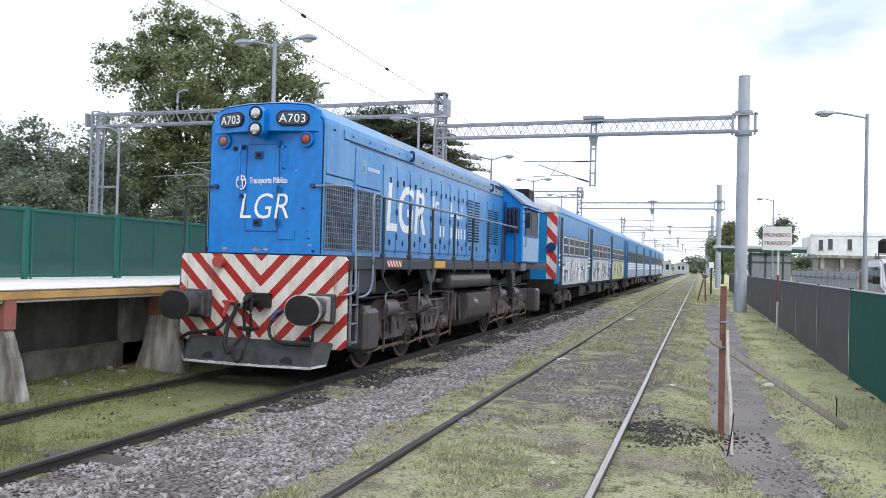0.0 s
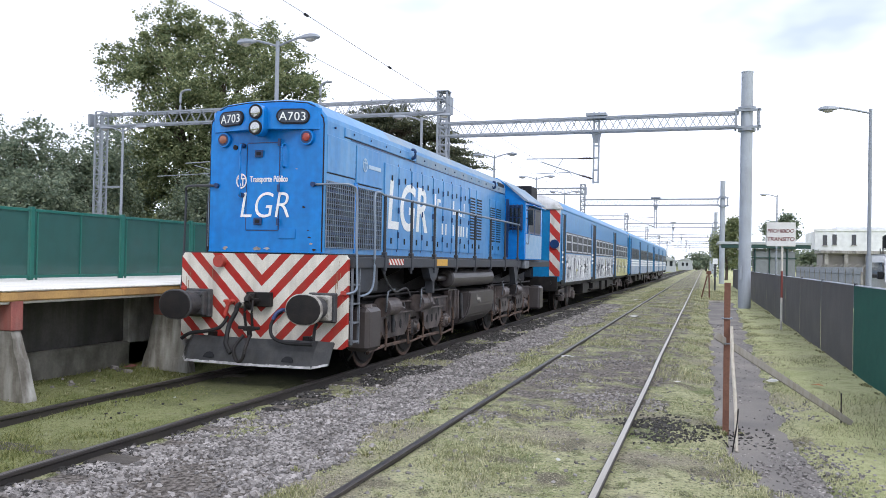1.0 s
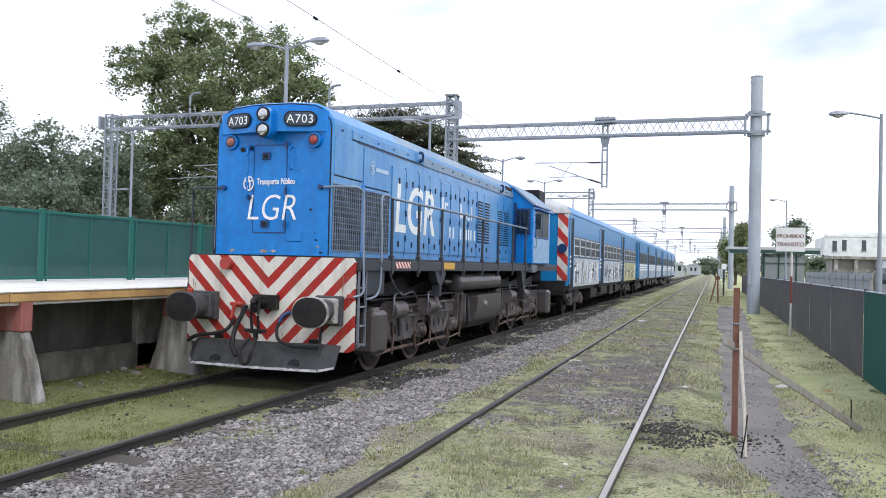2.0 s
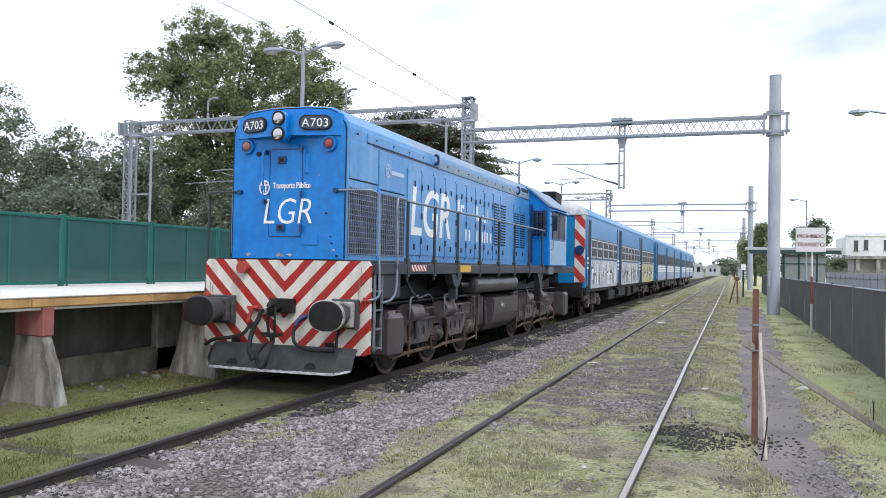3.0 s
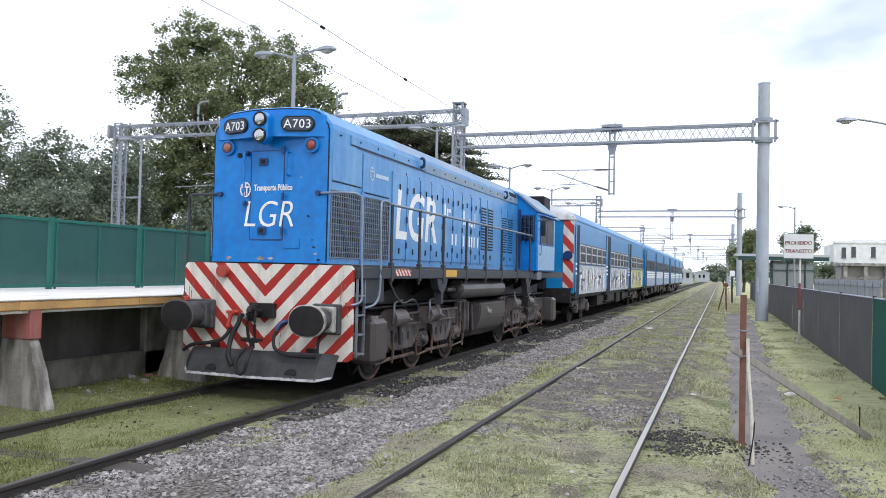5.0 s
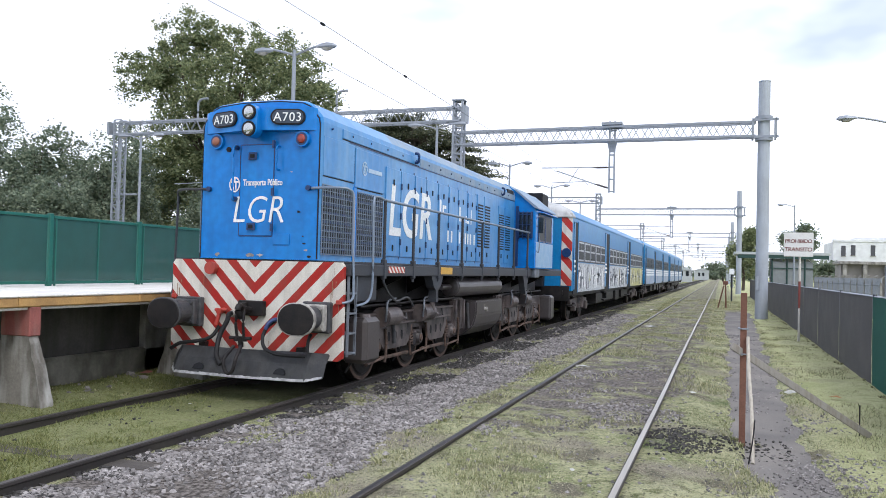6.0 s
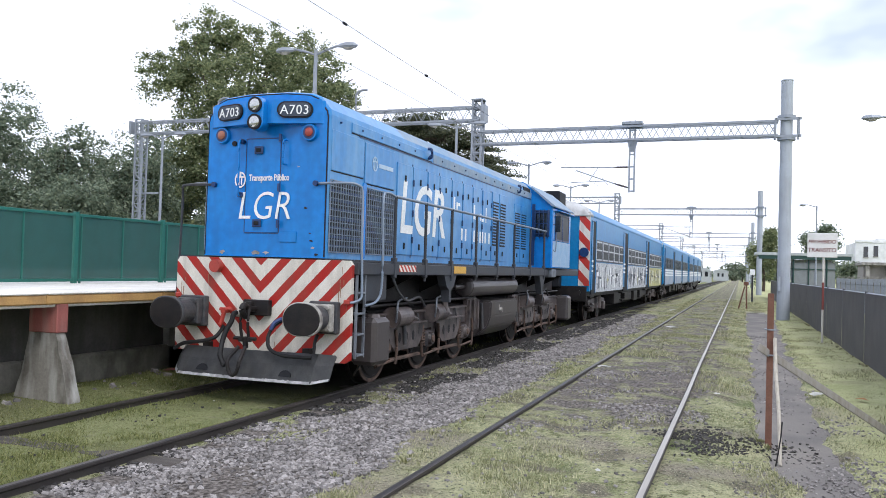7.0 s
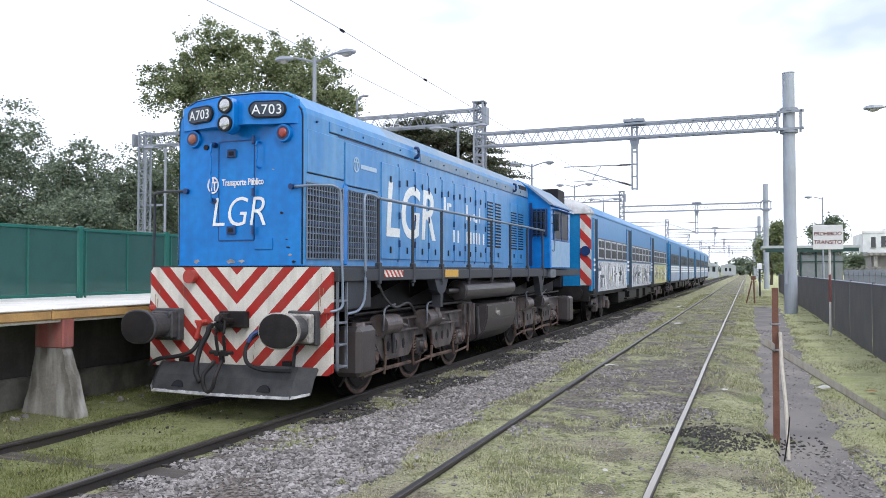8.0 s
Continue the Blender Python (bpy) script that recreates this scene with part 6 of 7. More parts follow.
# darker trees at the left and behind
k = 0
for x, y, h, w in ((-50, 40, 14.3, 4.8), (-43.5, 41, 11.0, 3.8), (-38.5, 42, 10.7, 3.4), (-56, 37, 13.4, 4.8), (-31, 46, 8.4, 4.2), (-25, 50, 8.0, 4.2), (-63, 44, 13, 6), (-20, 60, 7, 4), (-45, 52, 10.5, 6), (-33, 62, 10, 6), (-62, 28, 9, 5), (-47, 37, 8, 4), (-40, 38, 7, 4)):
    k += 1
    tree(x, y, -0.1, h * 0.45, 0.25, [((0, 0, h * 0.42), (w, w * 0.8, h * 0.36)), ((0.3 * w, 0, h * 0.72), (w * 0.62, w * 0.6, h * 0.24)), ((-0.45 * w, 0.5, h * 0.66), (w * 0.5, w * 0.5, h * 0.22))],
         "dark green leafy tree in the belt behind the station", M_LEAF_D, 20 + k, size=0.19, density=4.0, per_clump=52, core=0.3, group="tree belt behind the station")
# cedar behind the train
tree(-24, 62, -0.1, 13, 0.5, [((-4.6, 0, 13.4), (3.2, 3, 0.8)), ((-1.4, 0, 14.4), (3.0, 3, 0.6)), ((-2.6, 1, 13.7), (3.6, 3, 0.5)), ((1.2, 0, 13.0), (2.8, 3, 0.4)), ((2.6, 0, 12.0), (2.6, 3, 0.35)), ((3.6, 0, 10.9), (2.6, 3, 0.35)), ((4.6, 0, 9.9), (2.4, 3, 0.35)), ((-3, 0, 11.8), (4, 3, 0.5)), ((0.5, 0, 10.6), (3.6, 3, 0.4)), ((1.5, 0, 9.4), (4.4, 3, 0.5)), ((0, 0, 7.5), (5, 3, 1.0))],
     "wide dark cedar with flat layered boughs", M_CEDAR, 51, size=0.15, density=3.6, per_clump=80, flat=0.22, core=0.3)
# right-hand side and far trees
tree(2.6, 104, -0.1, 4, 0.2, [((-0.9, 0, 3.6), (0.7, 0.8, 2.6)), ((0.6, 0, 4.8), (1.0, 1.0, 2.8)), ((0.7, 0, 6.8), (0.5, 0.6, 0.9))], "bushy green tree beside the line", M_LEAF, 61, size=0.26, density=12, group="trees beside the line")
tree(8.9, 104, -0.1, 4, 0.2, [((0, 0, 5.6), (1.7, 1.5, 1.6)), ((0.6, 0, 7.2), (0.9, 0.9, 0.9)), ((-1.2, 0, 6.2), (0.7, 0.7, 0.9)), ((0, 0, 3), (1.5, 1.5, 1.8))], "dark bushy tree beside the line", M_LEAF_D, 62, size=0.28, density=11, group="trees beside the line")
tree(13.2, 110, -0.1, 3, 0.2, [((0, 0, 2.3), (2.0, 2, 1.4))], "low dark bush beside the line", M_LEAF_D, 63, size=0.28, density=11, group="trees beside the line")
for i, (x, y, h, w) in enumerate(((0.6, 260, 5.5, 2.4), (-3, 320, 4, 3), (-14, 330, 6, 5), (8, 330, 6, 6), (-24, 300, 8, 8), (20, 300, 9, 9), (-3, 400, 9, 9), (14, 410, 9, 9), (34, 330, 9, 10), (-40, 340, 9, 10), (55, 340, 9, 12))):
    tree(x, y, -0.1, h * 0.4, 0.3, [((0, 0, h * 0.5), (w * 0.7, w * 0.6, h * 0.42)), ((w * 0.4, 0, h * 0.38), (w * 0.5, w * 0.5, h * 0.34))], "hazy green tree far down the line", M_LEAF_D, 70 + i, size=0.6, density=1.6, per_clump=24, group="far trees down the line")


# ---- right-hand side ----
def screen_fence():
    proto = {}
    y = 7.05
    k = 0
    while y < 72:
        mat = M_GREENNET if y < 14 else M_BLACKNET
        key = mat.name
        if key in proto:
            copy_thing(proto[key], pose(2.4, y, -0.12))
        else:
            f = thing("screen_fence_panel", pose(2.4, y, -0.12), "low fence panel covered in %s screen cloth" % ("green" if mat is M_GREENNET else "black"), "fence", "cloth-covered fence panels beside the path")
            part("post", rod(bmesh.new(), (0.02, 0, 0), (0.02, 0, 1.54), 0.03, seg=10), M_GREY, f)
            part("top_rail", rod(bmesh.new(), (0.02, 0, 1.5), (0.02, 3.86, 1.5), 0.022, seg=8), M_GALV, f)
            bm = bmesh.new()
            n = 26
            a = [bm.verts.new((-0.013, 3.84 * i / n + 0.01, 0.03)) for i in range(n + 1)]
            b = [bm.verts.new((-0.016, 3.84 * i / n + 0.01, 0.75)) for i in range(n + 1)]
            c = [bm.verts.new((-0.012, 3.84 * i / n + 0.01, 1.5)) for i in range(n + 1)]
            for r, q in ((a, b), (b, c)):
                for i in range(n):
                    bm.faces.new((r[i], r[i + 1], q[i + 1], q[i]))
            bmesh.ops.solidify(bm, geom=list(bm.faces), thickness=0.006)
            part("screen_cloth", bm, mat, f)
            proto[key] = f
        y += 3.87
        k += 1


screen_fence()


def ringed_post(x, y, h, board):
    p = thing("ringed_post", pose(x, y, -0.12), "thin red and white ringed post with a hand-painted board" if board else "thin red and white ringed post in the grass", "post", "red and white posts")
    part("shaft", rod(bmesh.new(), (0, 0, -0.1), (0, 0, h), 0.03, seg=12), M_RINGS, p)
    if board:
        b = part("board", one_box(-0.41, 0.33, -0.085, -0.05, 2.36, 3.02, bevel=0.008), M_SIGN, p, "white hand-painted warning board")
        hang("writing", lettering("PROHIBIDO", 0.138, pose(-0.05, -0.088, 2.74) @ FRONT, 0.12, 0.002, 0.92, 0.002), M_SCRIPT, b)
        hang("writing", lettering("TRANSITO", 0.152, pose(-0.05, -0.088, 2.51) @ FRONT, 0.1, 0.002, 0.95, 0.002), M_SCRIPT, b)
    return p


ringed_post(2.04, 23.7, 2.4, True)
ringed_post(2.02, 8.7, 1.25, False)


def rusty_post():
    p = thing("marker_post", pose(0.24, 9.1, -0.12), "rusty length of rail standing upright beside the path", "post")
    bm = prism(bmesh.new(), [(-0.032, -0.04), (0.032, -0.04), (0.032, -0.026), (0.008, -0.014), (0.008, 0.02), (0.024, 0.03), (0.024, 0.05), (-0.024, 0.05), (-0.024, 0.03), (-0.008, 0.02), (-0.008, -0.014), (-0.032, -0.026)], "z", -0.2, 1.61)
    part("shaft", bm, M_RUST, p)
    part("wire_tie", rod(bmesh.new(), (0, 0, 1.22), (0, 0, 1.235), 0.058, seg=12), M_GALV, p)
    part("wire_tie", rod(bmesh.new(), (0, 0, 0.95), (0, 0, 0.965), 0.058, seg=12), M_GALV, p)
    s = thing("wooden_stake", pose(0, 0, 0), "pale split wooden stake leaning on the rusty post", "stake")
    bm = pipe(bmesh.new(), bend([(0.285, 9.05, 1.02), (0.292, 8.8, 0.68), (0.315, 8.55, 0.3), (0.322, 8.27, -0.14)]), 0.018, 7)
    part("stick", bm, M_STAKE, s)
    s = thing("iron_rod", pose(0, 0, 0), "thin dark bent iron rod in the ground", "rod")
    part("bar", pipe(bmesh.new(), bend([(0.335, 8.32, 0.27), (0.325, 8.29, 0.14), (0.305, 8.26, 0.0), (0.28, 8.25, -0.16)]), 0.007), M_DARK, s)
    s = thing("iron_rod", pose(0, 0, 0), "thin dark iron rod in the ground", "rod")
    part("bar", rod(bmesh.new(), (1.51, 10.07, 0.24), (1.51, 10.07, -0.14), 0.008, seg=6), M_DARK, s)
    d = thing("plank", pose(0, 0, 0), "long weathered grey plank wedged against the rusty post", "plank")
    a, b = Vector((0.12, 9.0, 0.93)), Vector((1.6, 9.95, -0.08))
    m = Matrix.Translation((a + b) / 2) @ (b - a).to_track_quat("X", "Y").to_matrix().to_4x4()
    L = (b - a).length / 2
    part("board", box(bmesh.new(), -L, L, -0.038, 0.038, -0.012, 0.012, bevel=0.005, m=m), M_TIMBER, d)


rusty_post()


def barrier():
    p = thing("rail_trestle", pose(0.1, 46, -0.12), "rusty trestle of old rail at the end of the path", "trestle")
    part("leg", rod(bmesh.new(), (0.2, 0, 0), (0.16, 0, 1.4), 0.04, seg=8), M_RUST, p)
    part("leg", rod(bmesh.new(), (-0.22, 0.2, 0), (0.08, 0, 1.25), 0.035, seg=8), M_RUST, p)
    part("head", one_box(0.02, 0.28, -0.06, 0.06, 1.3, 1.5, bevel=0.02), M_RUST, p)
    q = thing("signal_box", pose(0.75, 60, -0.12), "small white equipment cabinet on a post", "cabinet")
    part("stem", rod(bmesh.new(), (0, 0, 0), (0, 0, 1.9), 0.06, seg=8), M_GREY, q)
    part("case", one_box(-0.17, 0.17, -0.1, 0.1, 1.9, 2.3, bevel=0.02), M_WHITE, q)


barrier()


def shelter():
    s = thing("shelter", pose(0, 70, 0), "flat-roofed platform shelter with grey panels and green posts", "shelter")
    part("roof", one_box(1.0, 8.1, -1.5, 3.0, 3.44, 3.66, bevel=0.02), M_ROOF, s)
    part("fascia", one_box(1.3, 8.0, -1.46, -1.38, 3.14, 3.436, bevel=0.01), M_DKGREEN, s, "dark green beam under the roof edge")
    part("soffit", one_box(1.3, 8.0, -1.36, 2.9, 3.38, 3.436), M_GREY, s)
    part("floor", one_box(2.6, 8.4, -1.5, 3.0, -0.2, 0.9), M_CONCRETE, s)
    for x in (2.8, 3.9, 5.0, 6.3):
        part("post", rod(bmesh.new(), (x, -1.2, 0.9), (x, -1.2, 3.3), 0.06, seg=8), M_DKGREEN, s)
    for a, b in ((3.9, 4.9), (5.05, 6.2), (6.3, 6.9)):
        part("wall_panel", one_box(a, b, 2.2, 2.26, 0.9, 3.2), M_ROOF, s)
    part("back_wall", one_box(2.8, 3.8, 2.2, 2.26, 0.9, 3.2), M_GREY, s)
    part("rail", one_box(2.7, 7.0, -1.25, -1.2, 2.35, 2.42), M_DKGREEN, s)
    part("screen_panel", one_box(3.9, 6.9, -1.16, -1.13, 0.9, 2.9), M_PANEL, s, "dull translucent screen")


shelter()


def street_fence():
    """Concrete posts with bent tops and pickets between them."""
    a, b = Vector((5.5, 54, -0.12)), Vector((6.45, 38, -0.12))
    n = 12
    proto = None
    for k in range(n):
        p = a.lerp(b, k / (n - 1))
        m = pose(p.x, p.y, p.z)
        if proto:
            copy_thing(proto, m)
            continue
        f = thing("concrete_fence_post", m, "grey concrete fence post with a bent top", "fence post", "concrete posts along the street")
        part("shaft", prism(bmesh.new(), [(-0.05, 0), (0.05, 0), (0.04, 1.65), (-0.04, 1.65)], "y", -0.05, 0.05), M_CONCRETE, f)
        part("bent_top", pipe(bmesh.new(), bend([(0, 0, 1.62), (0.02, 0, 1.78), (0.1, 0, 1.9), (0.2, 0, 1.94)]), 0.035), M_CONCRETE, f)
        proto = f
    w = thing("picket_fence", pose(0, 0, 0), "grey steel picket fence between concrete posts", "fence")
    for z in (0.35, 1.55):
        part("rail", rod(bmesh.new(), a + Vector((0, 0, z)), b + Vector((0, 0, z)), 0.03, seg=6), M_GALV, w)
    cnt = 110
    for k in range(cnt):
        p = a.lerp(b, k / (cnt - 1))
        part("picket", one_box(p.x - 0.02, p.x + 0.02, p.y - 0.035, p.y + 0.035, -0.1, 1.72), M_GALV, w)


street_fence()


def houses():
    h = thing("house", pose(0, 110, 0), "white flat-roofed rendered house behind the street", "house")
    part("wall", one_box(13.3, 24, 0, 10, -0.2, 6.3), M_HOUSE, h)
    part("wall", one_box(16.0, 30, 1.5, 14, 6.28, 6.9), M_HOUSE, h)
    part("parapet", one_box(13.2, 24.1, -0.1, 0.15, 6.3, 6.6, bevel=0.02), M_HOUSE, h)
    for x, z in ((14.2, 4.5), (15.3, 4.6), (17.5, 4.6)):
        w = part("window", one_box(x, x + 0.5, -0.03, 0.02, z, z + 1.3), M_GLASS, h)
        part("sill", one_box(x - 0.06, x + 0.56, -0.1, 0.0, z - 0.08, z), M_CONCRETE, w)
    g = thing("shed", pose(0, 74, 0), "low brown building with open bays beside the street", "shed")
    part("wall", one_box(9.6, 14.5, 0.4, 4, -0.2, 2.9), M_BROWN, g)
    part("roof", one_box(9.4, 14.8, -0.3, 4.2, 2.9, 3.15, bevel=0.02), M_CONCRETE, g)
    for x in (9.7, 11.2, 12.8, 14.2):
        part("column", one_box(x, x + 0.3, -0.2, 0.2, -0.2, 2.9), M_CONCRETE, g)
    t = thing("water_tank", pose(13.0, 66, -0.2), "dark rooftop water tank on a steel stand", "water tank")
    bm = bmesh.new()
    for u in (-0.5, 0.5):
        for v in (-0.5, 0.5):
            rod(bm, (u, v, -0.1), (u, v, 3.4), 0.04, seg=6)
    for z in (1.2, 2.3, 3.3):
        box(bm, -0.55, 0.55, -0.53, -0.47, z, z + 0.06)
    part("stand", bm, M_GREY, t)
    bm = rod(bmesh.new(), (0, 0, 3.4), (0, 0, 4.3), 0.45, seg=20)
    rod(bm, (0, 0, 4.3), (0, 0, 4.5), 0.43, 0.16, seg=20)
    part("tank", bm, M_SEAM, t)
    for x, y, w, d, z, mt in ((-9.6, 170, 3.0, 12, 2.6, M_ROOF), (-8.4, 205, 3, 10, 2.8, M_ROOF), (-6.5, 300, 5, 10, 3.4, M_ROOF), (-13.5, 240, 5, 14, 5.6, M_ROOF)):
        f = thing("far_building", pose(x, y, 0), "small pale building far down the line", "building", "far buildings down the line")
        part("wall", one_box(-w / 2, w / 2, 0, d, -0.2, z), mt, f)
        part("roof", prism(bmesh.new(), [(-w / 2 - 0.2, z), (w / 2 + 0.2, z), (0, z + 0.8)], "y", -0.2, d + 0.2), M_ROOF, f)
        for q in (-0.8, 0.6):
            part("window", one_box(q - 0.35, q + 0.35, -0.03, 0.02, 1.4, 2.6), M_GLASS, f)
        for q in range(3):
            part("window", one_box(w / 2 - 0.02, w / 2 + 0.03, 1.2 + q * 3, 2.4 + q * 3, 1.4, 2.6), M_GLASS, f)
    p = thing("far_platform", pose(0, 0, 0), "pale concrete edge of the second platform", "platform", kind="structure")
    part("deck", one_box(-30, -17.5, -10, 130, -0.2, 1.1), M_CONCRETE, p)
    part("edge", one_box(-17.9, -17.46, -10, 130, 1.1, 1.24, bevel=0.01), M_SLAB, p)


houses()


def van():
    c = thing("van", pose(6.7, 31.2, -0.1), "silver parked van on the street behind the fence", "van")
    side = [(-2.1, 0.4), (-2.15, 0.95), (-2.0, 1.25), (-1.35, 1.4), (-0.75, 2.15), (-0.4, 2.28), (2.0, 2.3), (2.2, 2.1), (2.25, 0.45)]
    bm = loft(bmesh.new(), [[(x, y, z) if z < 1.45 else (x * 0.88, y, z) for y, z in side] for x in (-0.92, -0.45, 0.45, 0.92)])
    bmesh.ops.bevel(bm, geom=[e for e in bm.edges if e.calc_face_angle(0) > 0.5], offset=0.06, segments=2, affect="EDGES")
    part("body", bm, M_CAR, c)
    for x in (-0.905, 0.875):
        part("side_window", prism(bmesh.new(), [(-1.05, 1.45), (1.9, 1.45), (1.9, 2.0), (-0.6, 2.0)], "x", x, x + 0.03), M_GLASS, c)
    part("windscreen", one_box(-0.75, 0.75, -0.02, 0.02, -0.42, 0.42, m=pose(0, -1.07, 1.79, -38)), M_GLASS, c)
    for x in (-0.86, 0.86):
        for y in (-1.35, 1.45):
            w = part("wheel", rod(bmesh.new(), (x - 0.1, y, 0.33), (x + 0.1, y, 0.33), 0.33, seg=20), M_HOSE, c)
            part("rim", rod(bmesh.new(), (x - 0.11, y, 0.33), (x + 0.11, y, 0.33), 0.2, seg=16), M_GALV, w)
    for x in (-0.66, 0.66):
        part("headlight", one_box(x - 0.17, x + 0.17, -2.17, -2.0, 0.9, 1.15, bevel=0.03), M_LENS, c)
        part("wing_mirror", one_box(*sorted((math.copysign(0.9, x), math.copysign(1.1, x))), -1.05, -0.95, 1.42, 1.68, bevel=0.02), M_SEAM, c)
    part("bumper", one_box(-0.9, 0.9, -2.22, -2.05, 0.4, 0.7, bevel=0.04), M_GREY, c)
    part("radiator_grille", one_box(-0.42, 0.42, -2.17, -2.1, 0.78, 1.05, bevel=0.02), M_SEAM, c)


van()


# ---- ballast, grass and litter ----
def stones(name, area, count, size, mt, label, seed, keep):
    rng = np.random.default_rng(seed)
    x0, x1, y0, y1 = area
    v = np.array([(-1, -1, -1), (1, -1, -1), (1, 1, -1), (-1, 1, -1), (-1, -1, 1), (1, -1, 1), (1, 1, 1), (-1, 1, 1)], float) * 0.5
    f = np.array([(0, 3, 2, 1), (4, 5, 6, 7), (0, 1, 5, 4), (1, 2, 6, 5), (2, 3, 7, 6), (3, 0, 4, 7)])
    verts, faces = [], []
    i = 0
    for _ in range(count):
        u = rng.random()
        x, y = x0 + (x1 - x0) * rng.random(), y0 + (y1 - y0) * u ** 1.5
        if not keep(x, y, rng.random()):
            continue
        s = size * rng.uniform(0.5, 1.25) * (1 + 0.018 * max(0, y - 8))
        a = Euler(rng.uniform(0, 6.28, 3))
        m = np.array(a.to_matrix())
        q = (v * s * rng.uniform(0.55, 1.25, 3) * (1 + rng.uniform(-0.32, 0.32, (8, 3)))) @ m.T
        q[:, 2] *= 0.8
        q += (x, y, surface(x, y) + s * 0.12)
        verts.append(q)
        faces.append(f + i)
        i += 8
    me = bpy.data.meshes.new(name)
    me.from_pydata(np.concatenate(verts).tolist(), [], np.concatenate(faces).tolist())
    tagged(hang(name, me, mt), label, "ballast", kind="stuff")


def patch(x, y, s=1.0, k=0.0):
    return noise.noise((x * s, y * s, k))


def on_sleeper_end(x, y):
    return x < -4.52 and (y - 3.0 + 0.13) % 0.66 < 0.26 and 3.0 < y < 16


stones("ballast", (-4.95, -2.5, 2.5, 34), 76000, 0.031, M_STONE, "loose grey crushed stone between the tracks", 3, lambda x, y, r: (x > -4.36 + 0.32 * max(0.0, min(1.0, (y - 9) / 3)) + 0.2 * patch(x, y, 1.4, 2) or y < 8 or r < 0.12) and not on_sleeper_end(x, y) and r < stony(x, y) * (1.15 + 1.5 * patch(x, y, 0.9, 3)) + (0.03 if x < -2.75 else 0))
stones("ballast", (-4.95, -2.6, -7, 2.5), 14000, 0.034, M_STONE, "loose grey crushed stone between the tracks", 23, lambda x, y, r: r < stony(x, y) * 1.2)
# black stones stand for oily ballast and for shade along the train
stones("ballast", (-5.0, -4.0, 2.5, 34), 22000, 0.034, M_CINDER, "oily dark stones that also carry the train's shade, beside its rail", 14, lambda x, y, r: not on_sleeper_end(x, y) and not tufted(x, y) and r < (1.0 if x < -4.4 + 0.32 * max(0.0, min(1.0, (y - 9) / 3)) + 0.2 * patch(x, y, 1.4, 2) and y > 8 else 0.5 * (1 - (x + 5.0) / 0.5) + 0.4 * patch(x, y, 1.1, 8)))
stones("ballast", (-6.9, -4.85, 3, 16), 420, 0.026, M_CINDER, "scattered dark stones along the train's track", 4, lambda x, y, r: patch(x, y, 0.7, 5) > 0.1)
stones("ballast", (-2.6, -0.4, 4, 30), 26000, 0.025, M_STONE, "scattered grey stones between overgrown rails", 5, lambda x, y, r: r < 0.04 or patch(x, y, 0.6, 12) + 0.35 * patch(x, y, 2.3, 13) > 0.3 - 0.36 * max(0.0, min(1.0, (y - 7.6) / 2, (17 - y) / 3)) + 0.3 * r)
stones("cinders", (-1.15, 0.7, 7.6, 10.2), 6800, 0.024, M_CINDER, "dark cinders spilled beside the rail", 6, lambda x, y, r: ((x + 0.42) / 0.55) ** 2 + ((y - 8.85) / 0.9) ** 2 < 1.3 * r * (0.55 + 0.9 * patch(x, y, 3.1, 50)) or (r < 0.2 and ((x - 0.4) / 0.5) ** 2 + ((y - 9.0) / 0.6) ** 2 < 1))


stones("rubble", (-8.45, -7.7, 6.5, 11.5), 120, 0.06, M_STONE, "broken pale rubble below the platform wall", 31, lambda x, y, r: r < 0.25 + 0.9 * patch(x, y, 1.2, 70))


def sleepers():
    for tr, mid, ys in ((track_a, T1, (3.0, 16.0)), (track_b, T2, (4.0, 14.0))):
        sink = 0.03 if tr is track_a else 0.05
        y = ys[0]
        k = 0
        while y < ys[1]:
            k += 1
            h = height(mid, y) + 0.012 * (1 if patch(k * 1.7, mid, 1, 4) > -0.1 else -1.8) - (0.004 if tr is track_a and k in (1, 2, 4, 5) else sink)
            part("sleeper", one_box(-1.3 + 0.05 * patch(k, 1), 1.3 + 0.06 * patch(k, 2), y - 0.12, y + 0.12, -0.3, h, bevel=0.012), M_SLEEPER, tr)
            y += 0.66


stones("gravel", (0.5, 2.1, 6.4, 8.8), 2600, 0.02, M_STONE, "pale grit where the path ends in the grass", 18, lambda x, y, r: r < 0.5 + patch(x, y, 1.6, 44))
stones("gravel", (-0.1, 1.7, 6.8, 26), 5200, 0.02, M_STONE, "fine grit strewn over the worn path", 16, lambda x, y, r: r < 0.35 + patch(x, y, 1.3, 40) and height(x, y) < -0.11)
sleepers()


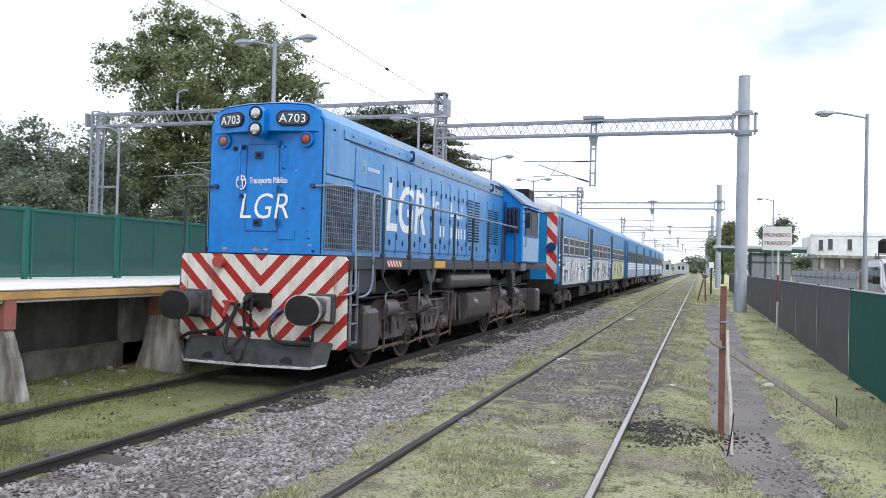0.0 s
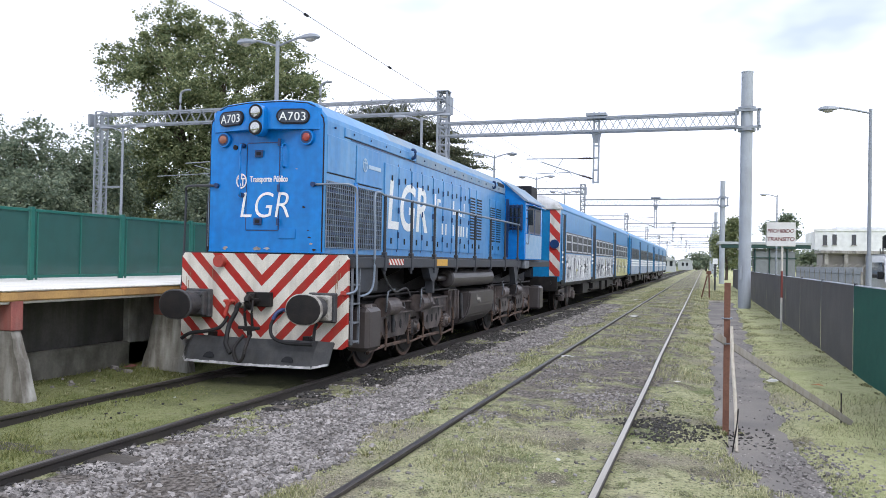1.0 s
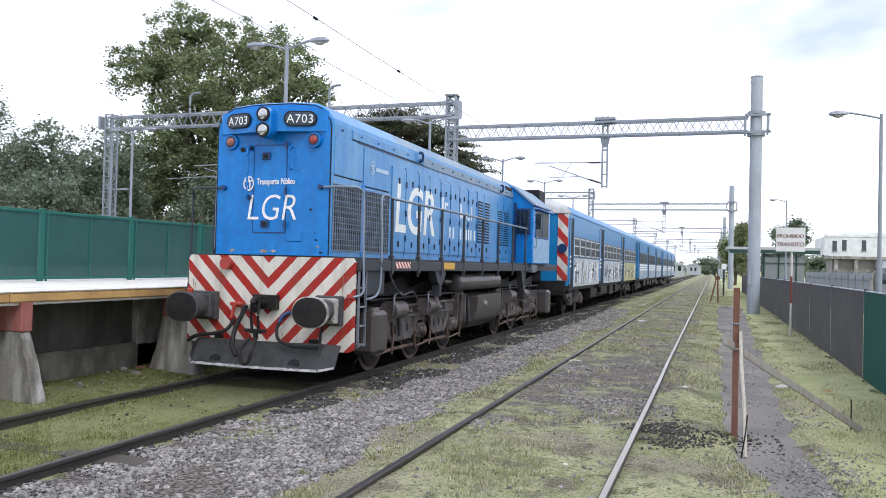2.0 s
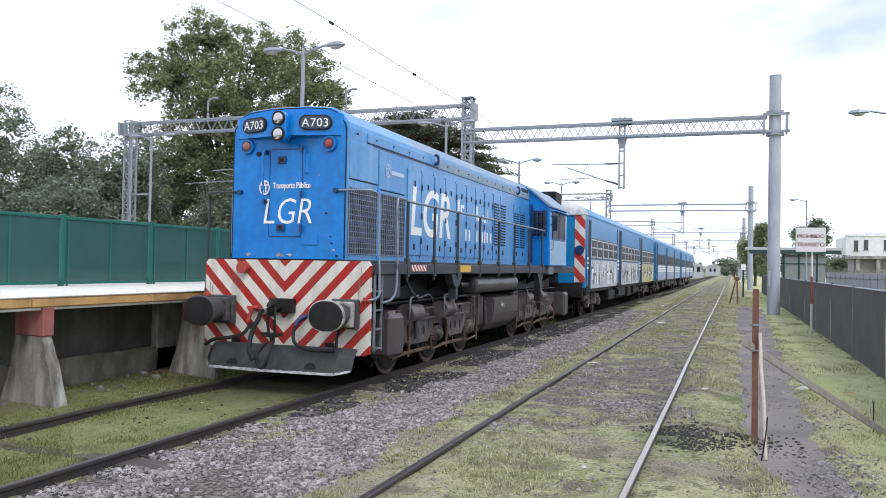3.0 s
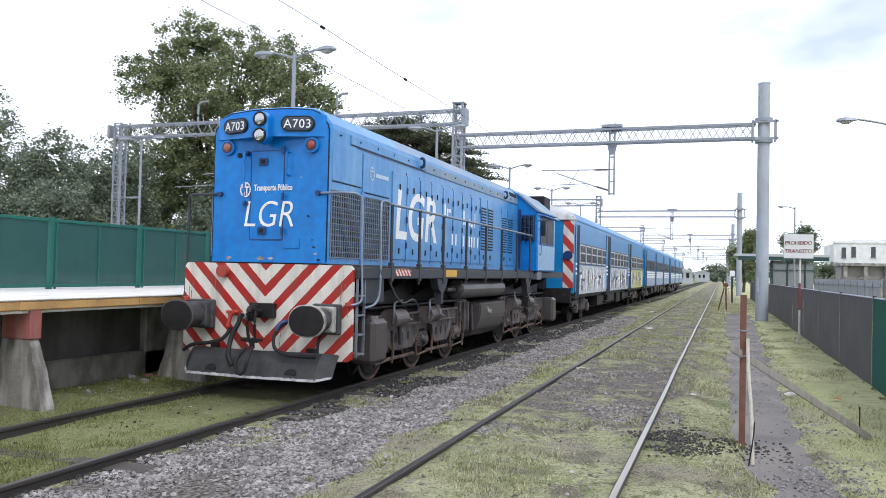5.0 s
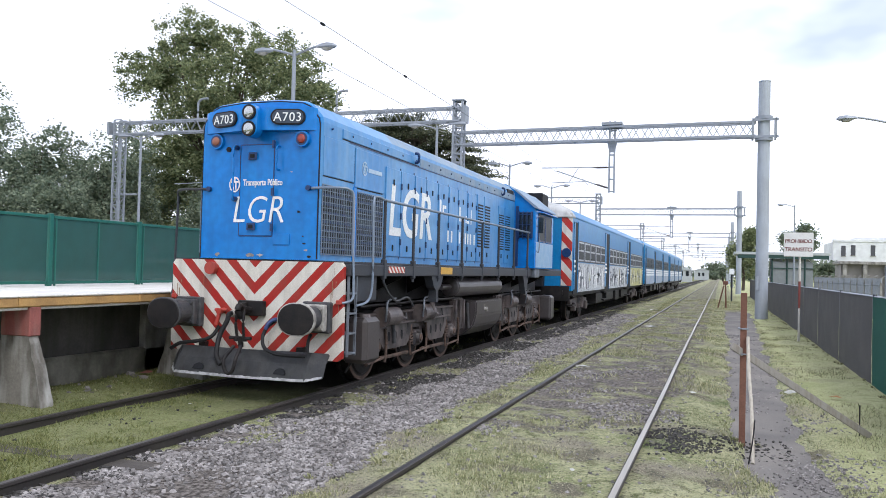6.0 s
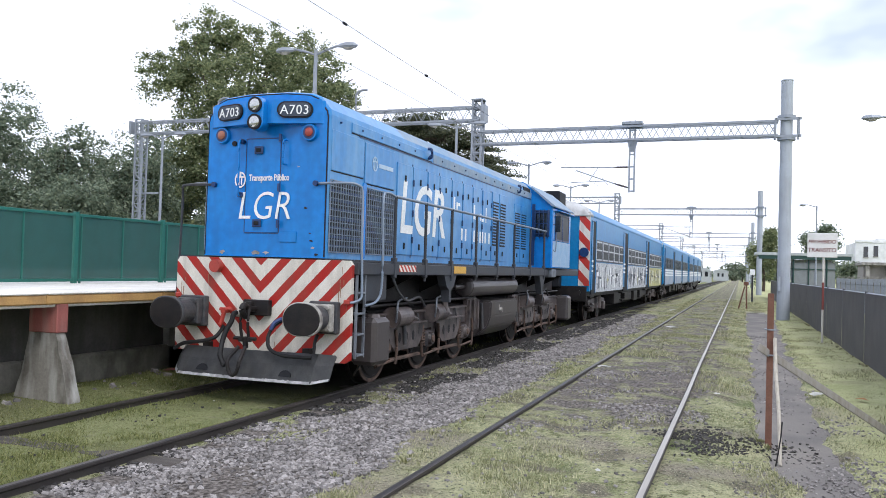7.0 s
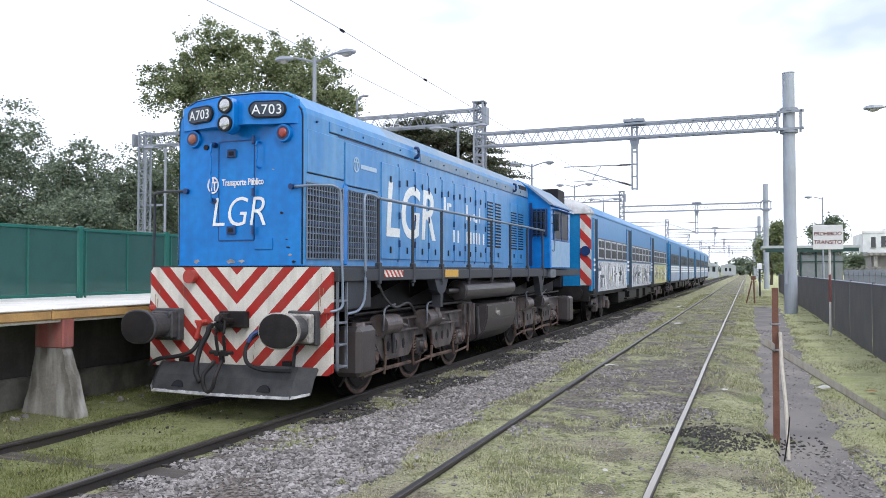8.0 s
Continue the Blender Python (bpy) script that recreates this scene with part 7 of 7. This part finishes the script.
def grass():
    rng = np.random.default_rng(7)
    verts, faces = [], []
    n = 0
    want = 260000
    xs = rng.uniform(-8.5, 2.6, want * 2)
    ys = 4.2 + 56 * rng.random(want * 2) ** 2.6
    for x, y in zip(xs, ys):
        if n >= want:
            break
        s = stony(x, y)
        p = patch(x, y, 0.8, 20) + 0.5 * patch(x, y, 2.5, 21)
        green = 0.35 + p
        if -5.0 < x < -2.5:
            green = -0.55 + 1.5 * p + (1.1 if x > ballast_edge(y) - 0.08 else 0) + (0.9 if tufted(x, y) else 0)
        elif 0 < x < 1.7 and height(x, y) < -0.15:
            green = -0.9
        elif x > 1.4:
            green = 0.15 + 0.8 * p
        elif x < -7:
            green = 0.7 + p
        elif -2.5 < x < -0.75:
            green = 0.02 + 1.5 * p - 0.3 * max(0.0, min(1.0, (y - 8) / 1.5, (16 - y) / 3))
        if abs(abs(x - T1) - HALF) < 0.06 or abs(abs(x - T2) - HALF) < 0.06:
            continue
        if -6.95 < x < -4.5 and y > 9.3 and not tufted(x, y):
            green -= 0.75
        if rng.random() > green:
            continue
        z = height(x, y)
        k = 1 + 0.07 * max(0, y - 8)
        h = rng.uniform(0.01, 0.036) * (1.7 if p > 0.25 else 1) * min(k, 1.3) * (0.65 if x > 1.3 or -5.0 < x < -4.0 else 1)
        w = rng.uniform(0.003, 0.006) * k
        a = rng.uniform(0, 6.28)
        lx, ly = rng.normal(0, 0.6, 2) * h
        verts += [(x - w * math.cos(a), y - w * math.sin(a), z - 0.005), (x + w * math.cos(a), y + w * math.sin(a), z - 0.005), (x + lx, y + ly, z + h)]
        faces.append((3 * n, 3 * n + 1, 3 * n + 2))
        n += 1
    me = bpy.data.meshes.new("grass")
    me.from_pydata(verts, [], faces)
    me.materials.append(M_GRASS)
    me.materials.append(M_GRASS_G)
    for p in me.polygons:
        if p.center.x < -4.95:
            p.material_index = 1
    tagged(hang("grass", me, None), "short patchy dry green grass", "grass", kind="stuff")


grass()


def weeds():
    rnd = random.Random(9)
    spots = [(-7.3 - 1.15 * rnd.random(), 5.5 + 8 * rnd.random()) for _ in range(46)] + [(0.24 + rnd.gauss(0, 0.12), 9.1 + rnd.gauss(0, 0.12)) for _ in range(8)] + [(2.25 + 0.1 * rnd.random(), 9 + 24 * rnd.random()) for _ in range(40)]
    spots += [(T1 + HALF + 0.35 + 0.35 * rnd.random(), 7.5 + 5 * rnd.random()) for _ in range(16)] + [(-2.75 - 0.45 * rnd.random(), 5 + 13 * rnd.random()) for _ in range(22)]
    verts, faces = [], []
    for x, y in spots:
        z = height(x, y)
        r = rnd.uniform(0.025, 0.06)
        for _ in range(26):
            a, q = rnd.uniform(0, 6.28), rnd.uniform(0, 0.5) * r
            h, lean, w = rnd.uniform(0.5, 1.1) * r, rnd.uniform(0.2, 0.8) * r, rnd.uniform(0.004, 0.009)
            i = len(verts)
            c, d = math.cos(a), math.sin(a)
            bx, by = x + q * c, y + q * d
            verts += [(bx - w * d, by + w * c, z - 0.01), (bx + w * d, by - w * c, z - 0.01), (bx + lean * 0.5 * c + w * d, by + lean * 0.5 * d - w * c, z + h * 0.7), (bx + lean * c, by + lean * d, z + h)]
            faces += [(i, i + 1, i + 2), (i, i + 2, i + 3)]
    me = bpy.data.meshes.new("weeds")
    me.from_pydata(verts, [], faces)
    tagged(hang("weeds", me, M_GRASS), "small tufts of weeds by posts, rails and platform wall", "weeds", kind="stuff")


weeds()


def litter():
    rnd = random.Random(5)
    for x, y, w, mt, name, label in ((1.0, 12.9, 0.2, M_LITTER, "litter", "scrap of white paper on the path"), (1.62, 12.8, 0.15, M_DEADLEAF, "dead_leaf", "curled orange dead leaf in the grass"), (-1.18, 6.85, 0.05, M_LITTER, "litter", "scrap of white paper in the grass"),
                                     (-3.85, 8.35, 0.05, M_LITTER, "litter", "white scrap among the ballast"), (-5.05, 9.97, 0.04, M_LITTER, "litter", "white scrap among the ballast"), (-2.05, 26, 0.3, M_LITTER, "litter", "scrap of white paper in the grass"),
                                     (-2.3, 14.2, 0.2, M_LITTER, "litter", "pale slab of stone between the rails"), (-6.2, 8.3, 0.04, M_LITTER, "litter", "white scrap between the rails"), (-0.35, 12.0, 0.1, M_LITTER, "litter", "scrap of white paper in the grass"),
                                     (-8.2, 9.9, 0.16, M_CAP, "rag", "crumpled red rag below the platform"), (-0.15, 9.25, 0.1, M_TIMBER, "wood_chip", "pale wood chip beside the cinders"), (-2.9, 38, 0.3, M_LITTER, "litter", "scrap of white paper in the grass")):
        bm = bmesh.new()
        vs = [bm.verts.new((w * (0.35 + 0.4 * rnd.random()) * math.cos(a * 0.9), w * (0.3 + 0.4 * rnd.random()) * math.sin(a * 0.9), 0.012 + 0.25 * w * rnd.random())) for a in range(7)]
        c = bm.verts.new((0, 0, 0.02 + 0.2 * w))
        for k in range(7):
            bm.faces.new((vs[k], vs[(k + 1) % 7], c))
        bmesh.ops.solidify(bm, geom=list(bm.faces), thickness=0.006)
        ob = part(name, bm, mt)
        ob.location = (x, y, surface(x, y) + 0.012)
        tagged(ob, label, name.replace("_", " "))


litter()


# ---- what moves: the train creeps forward and gathers way ----
ROLL = [(0.0, 0.205), (0.5, 0.150), (1.0, 0.108), (1.75, 0.072), (2.5, 0.048), (3.0, 0.028), (3.5, 0.0), (4.0, -0.043), (4.5, -0.112), (5.25, -0.255), (6.0, -0.455), (6.5, -0.642), (7.0, -0.875), (7.5, -1.145), (8.0, -1.465)]


def motions():
    walk(loco, [(t, pose(T1, LOCO_Y + s, 0)) for t, s in ROLL])
    for (c, _), y in zip(coaches, COACH_Y):
        walk(c, [(t, pose(T1, y + s, 0)) for t, s in ROLL])
    for sets, r in [(loco_wheels, 0.508)] + [(s, 0.46) for _, s in coaches]:
        for ws in sets:
            at = ws.location.copy()
            walk(ws, [(t, pose(at.x, at.y, at.z, -math.degrees(s / r))) for t, s in ROLL])


motions()
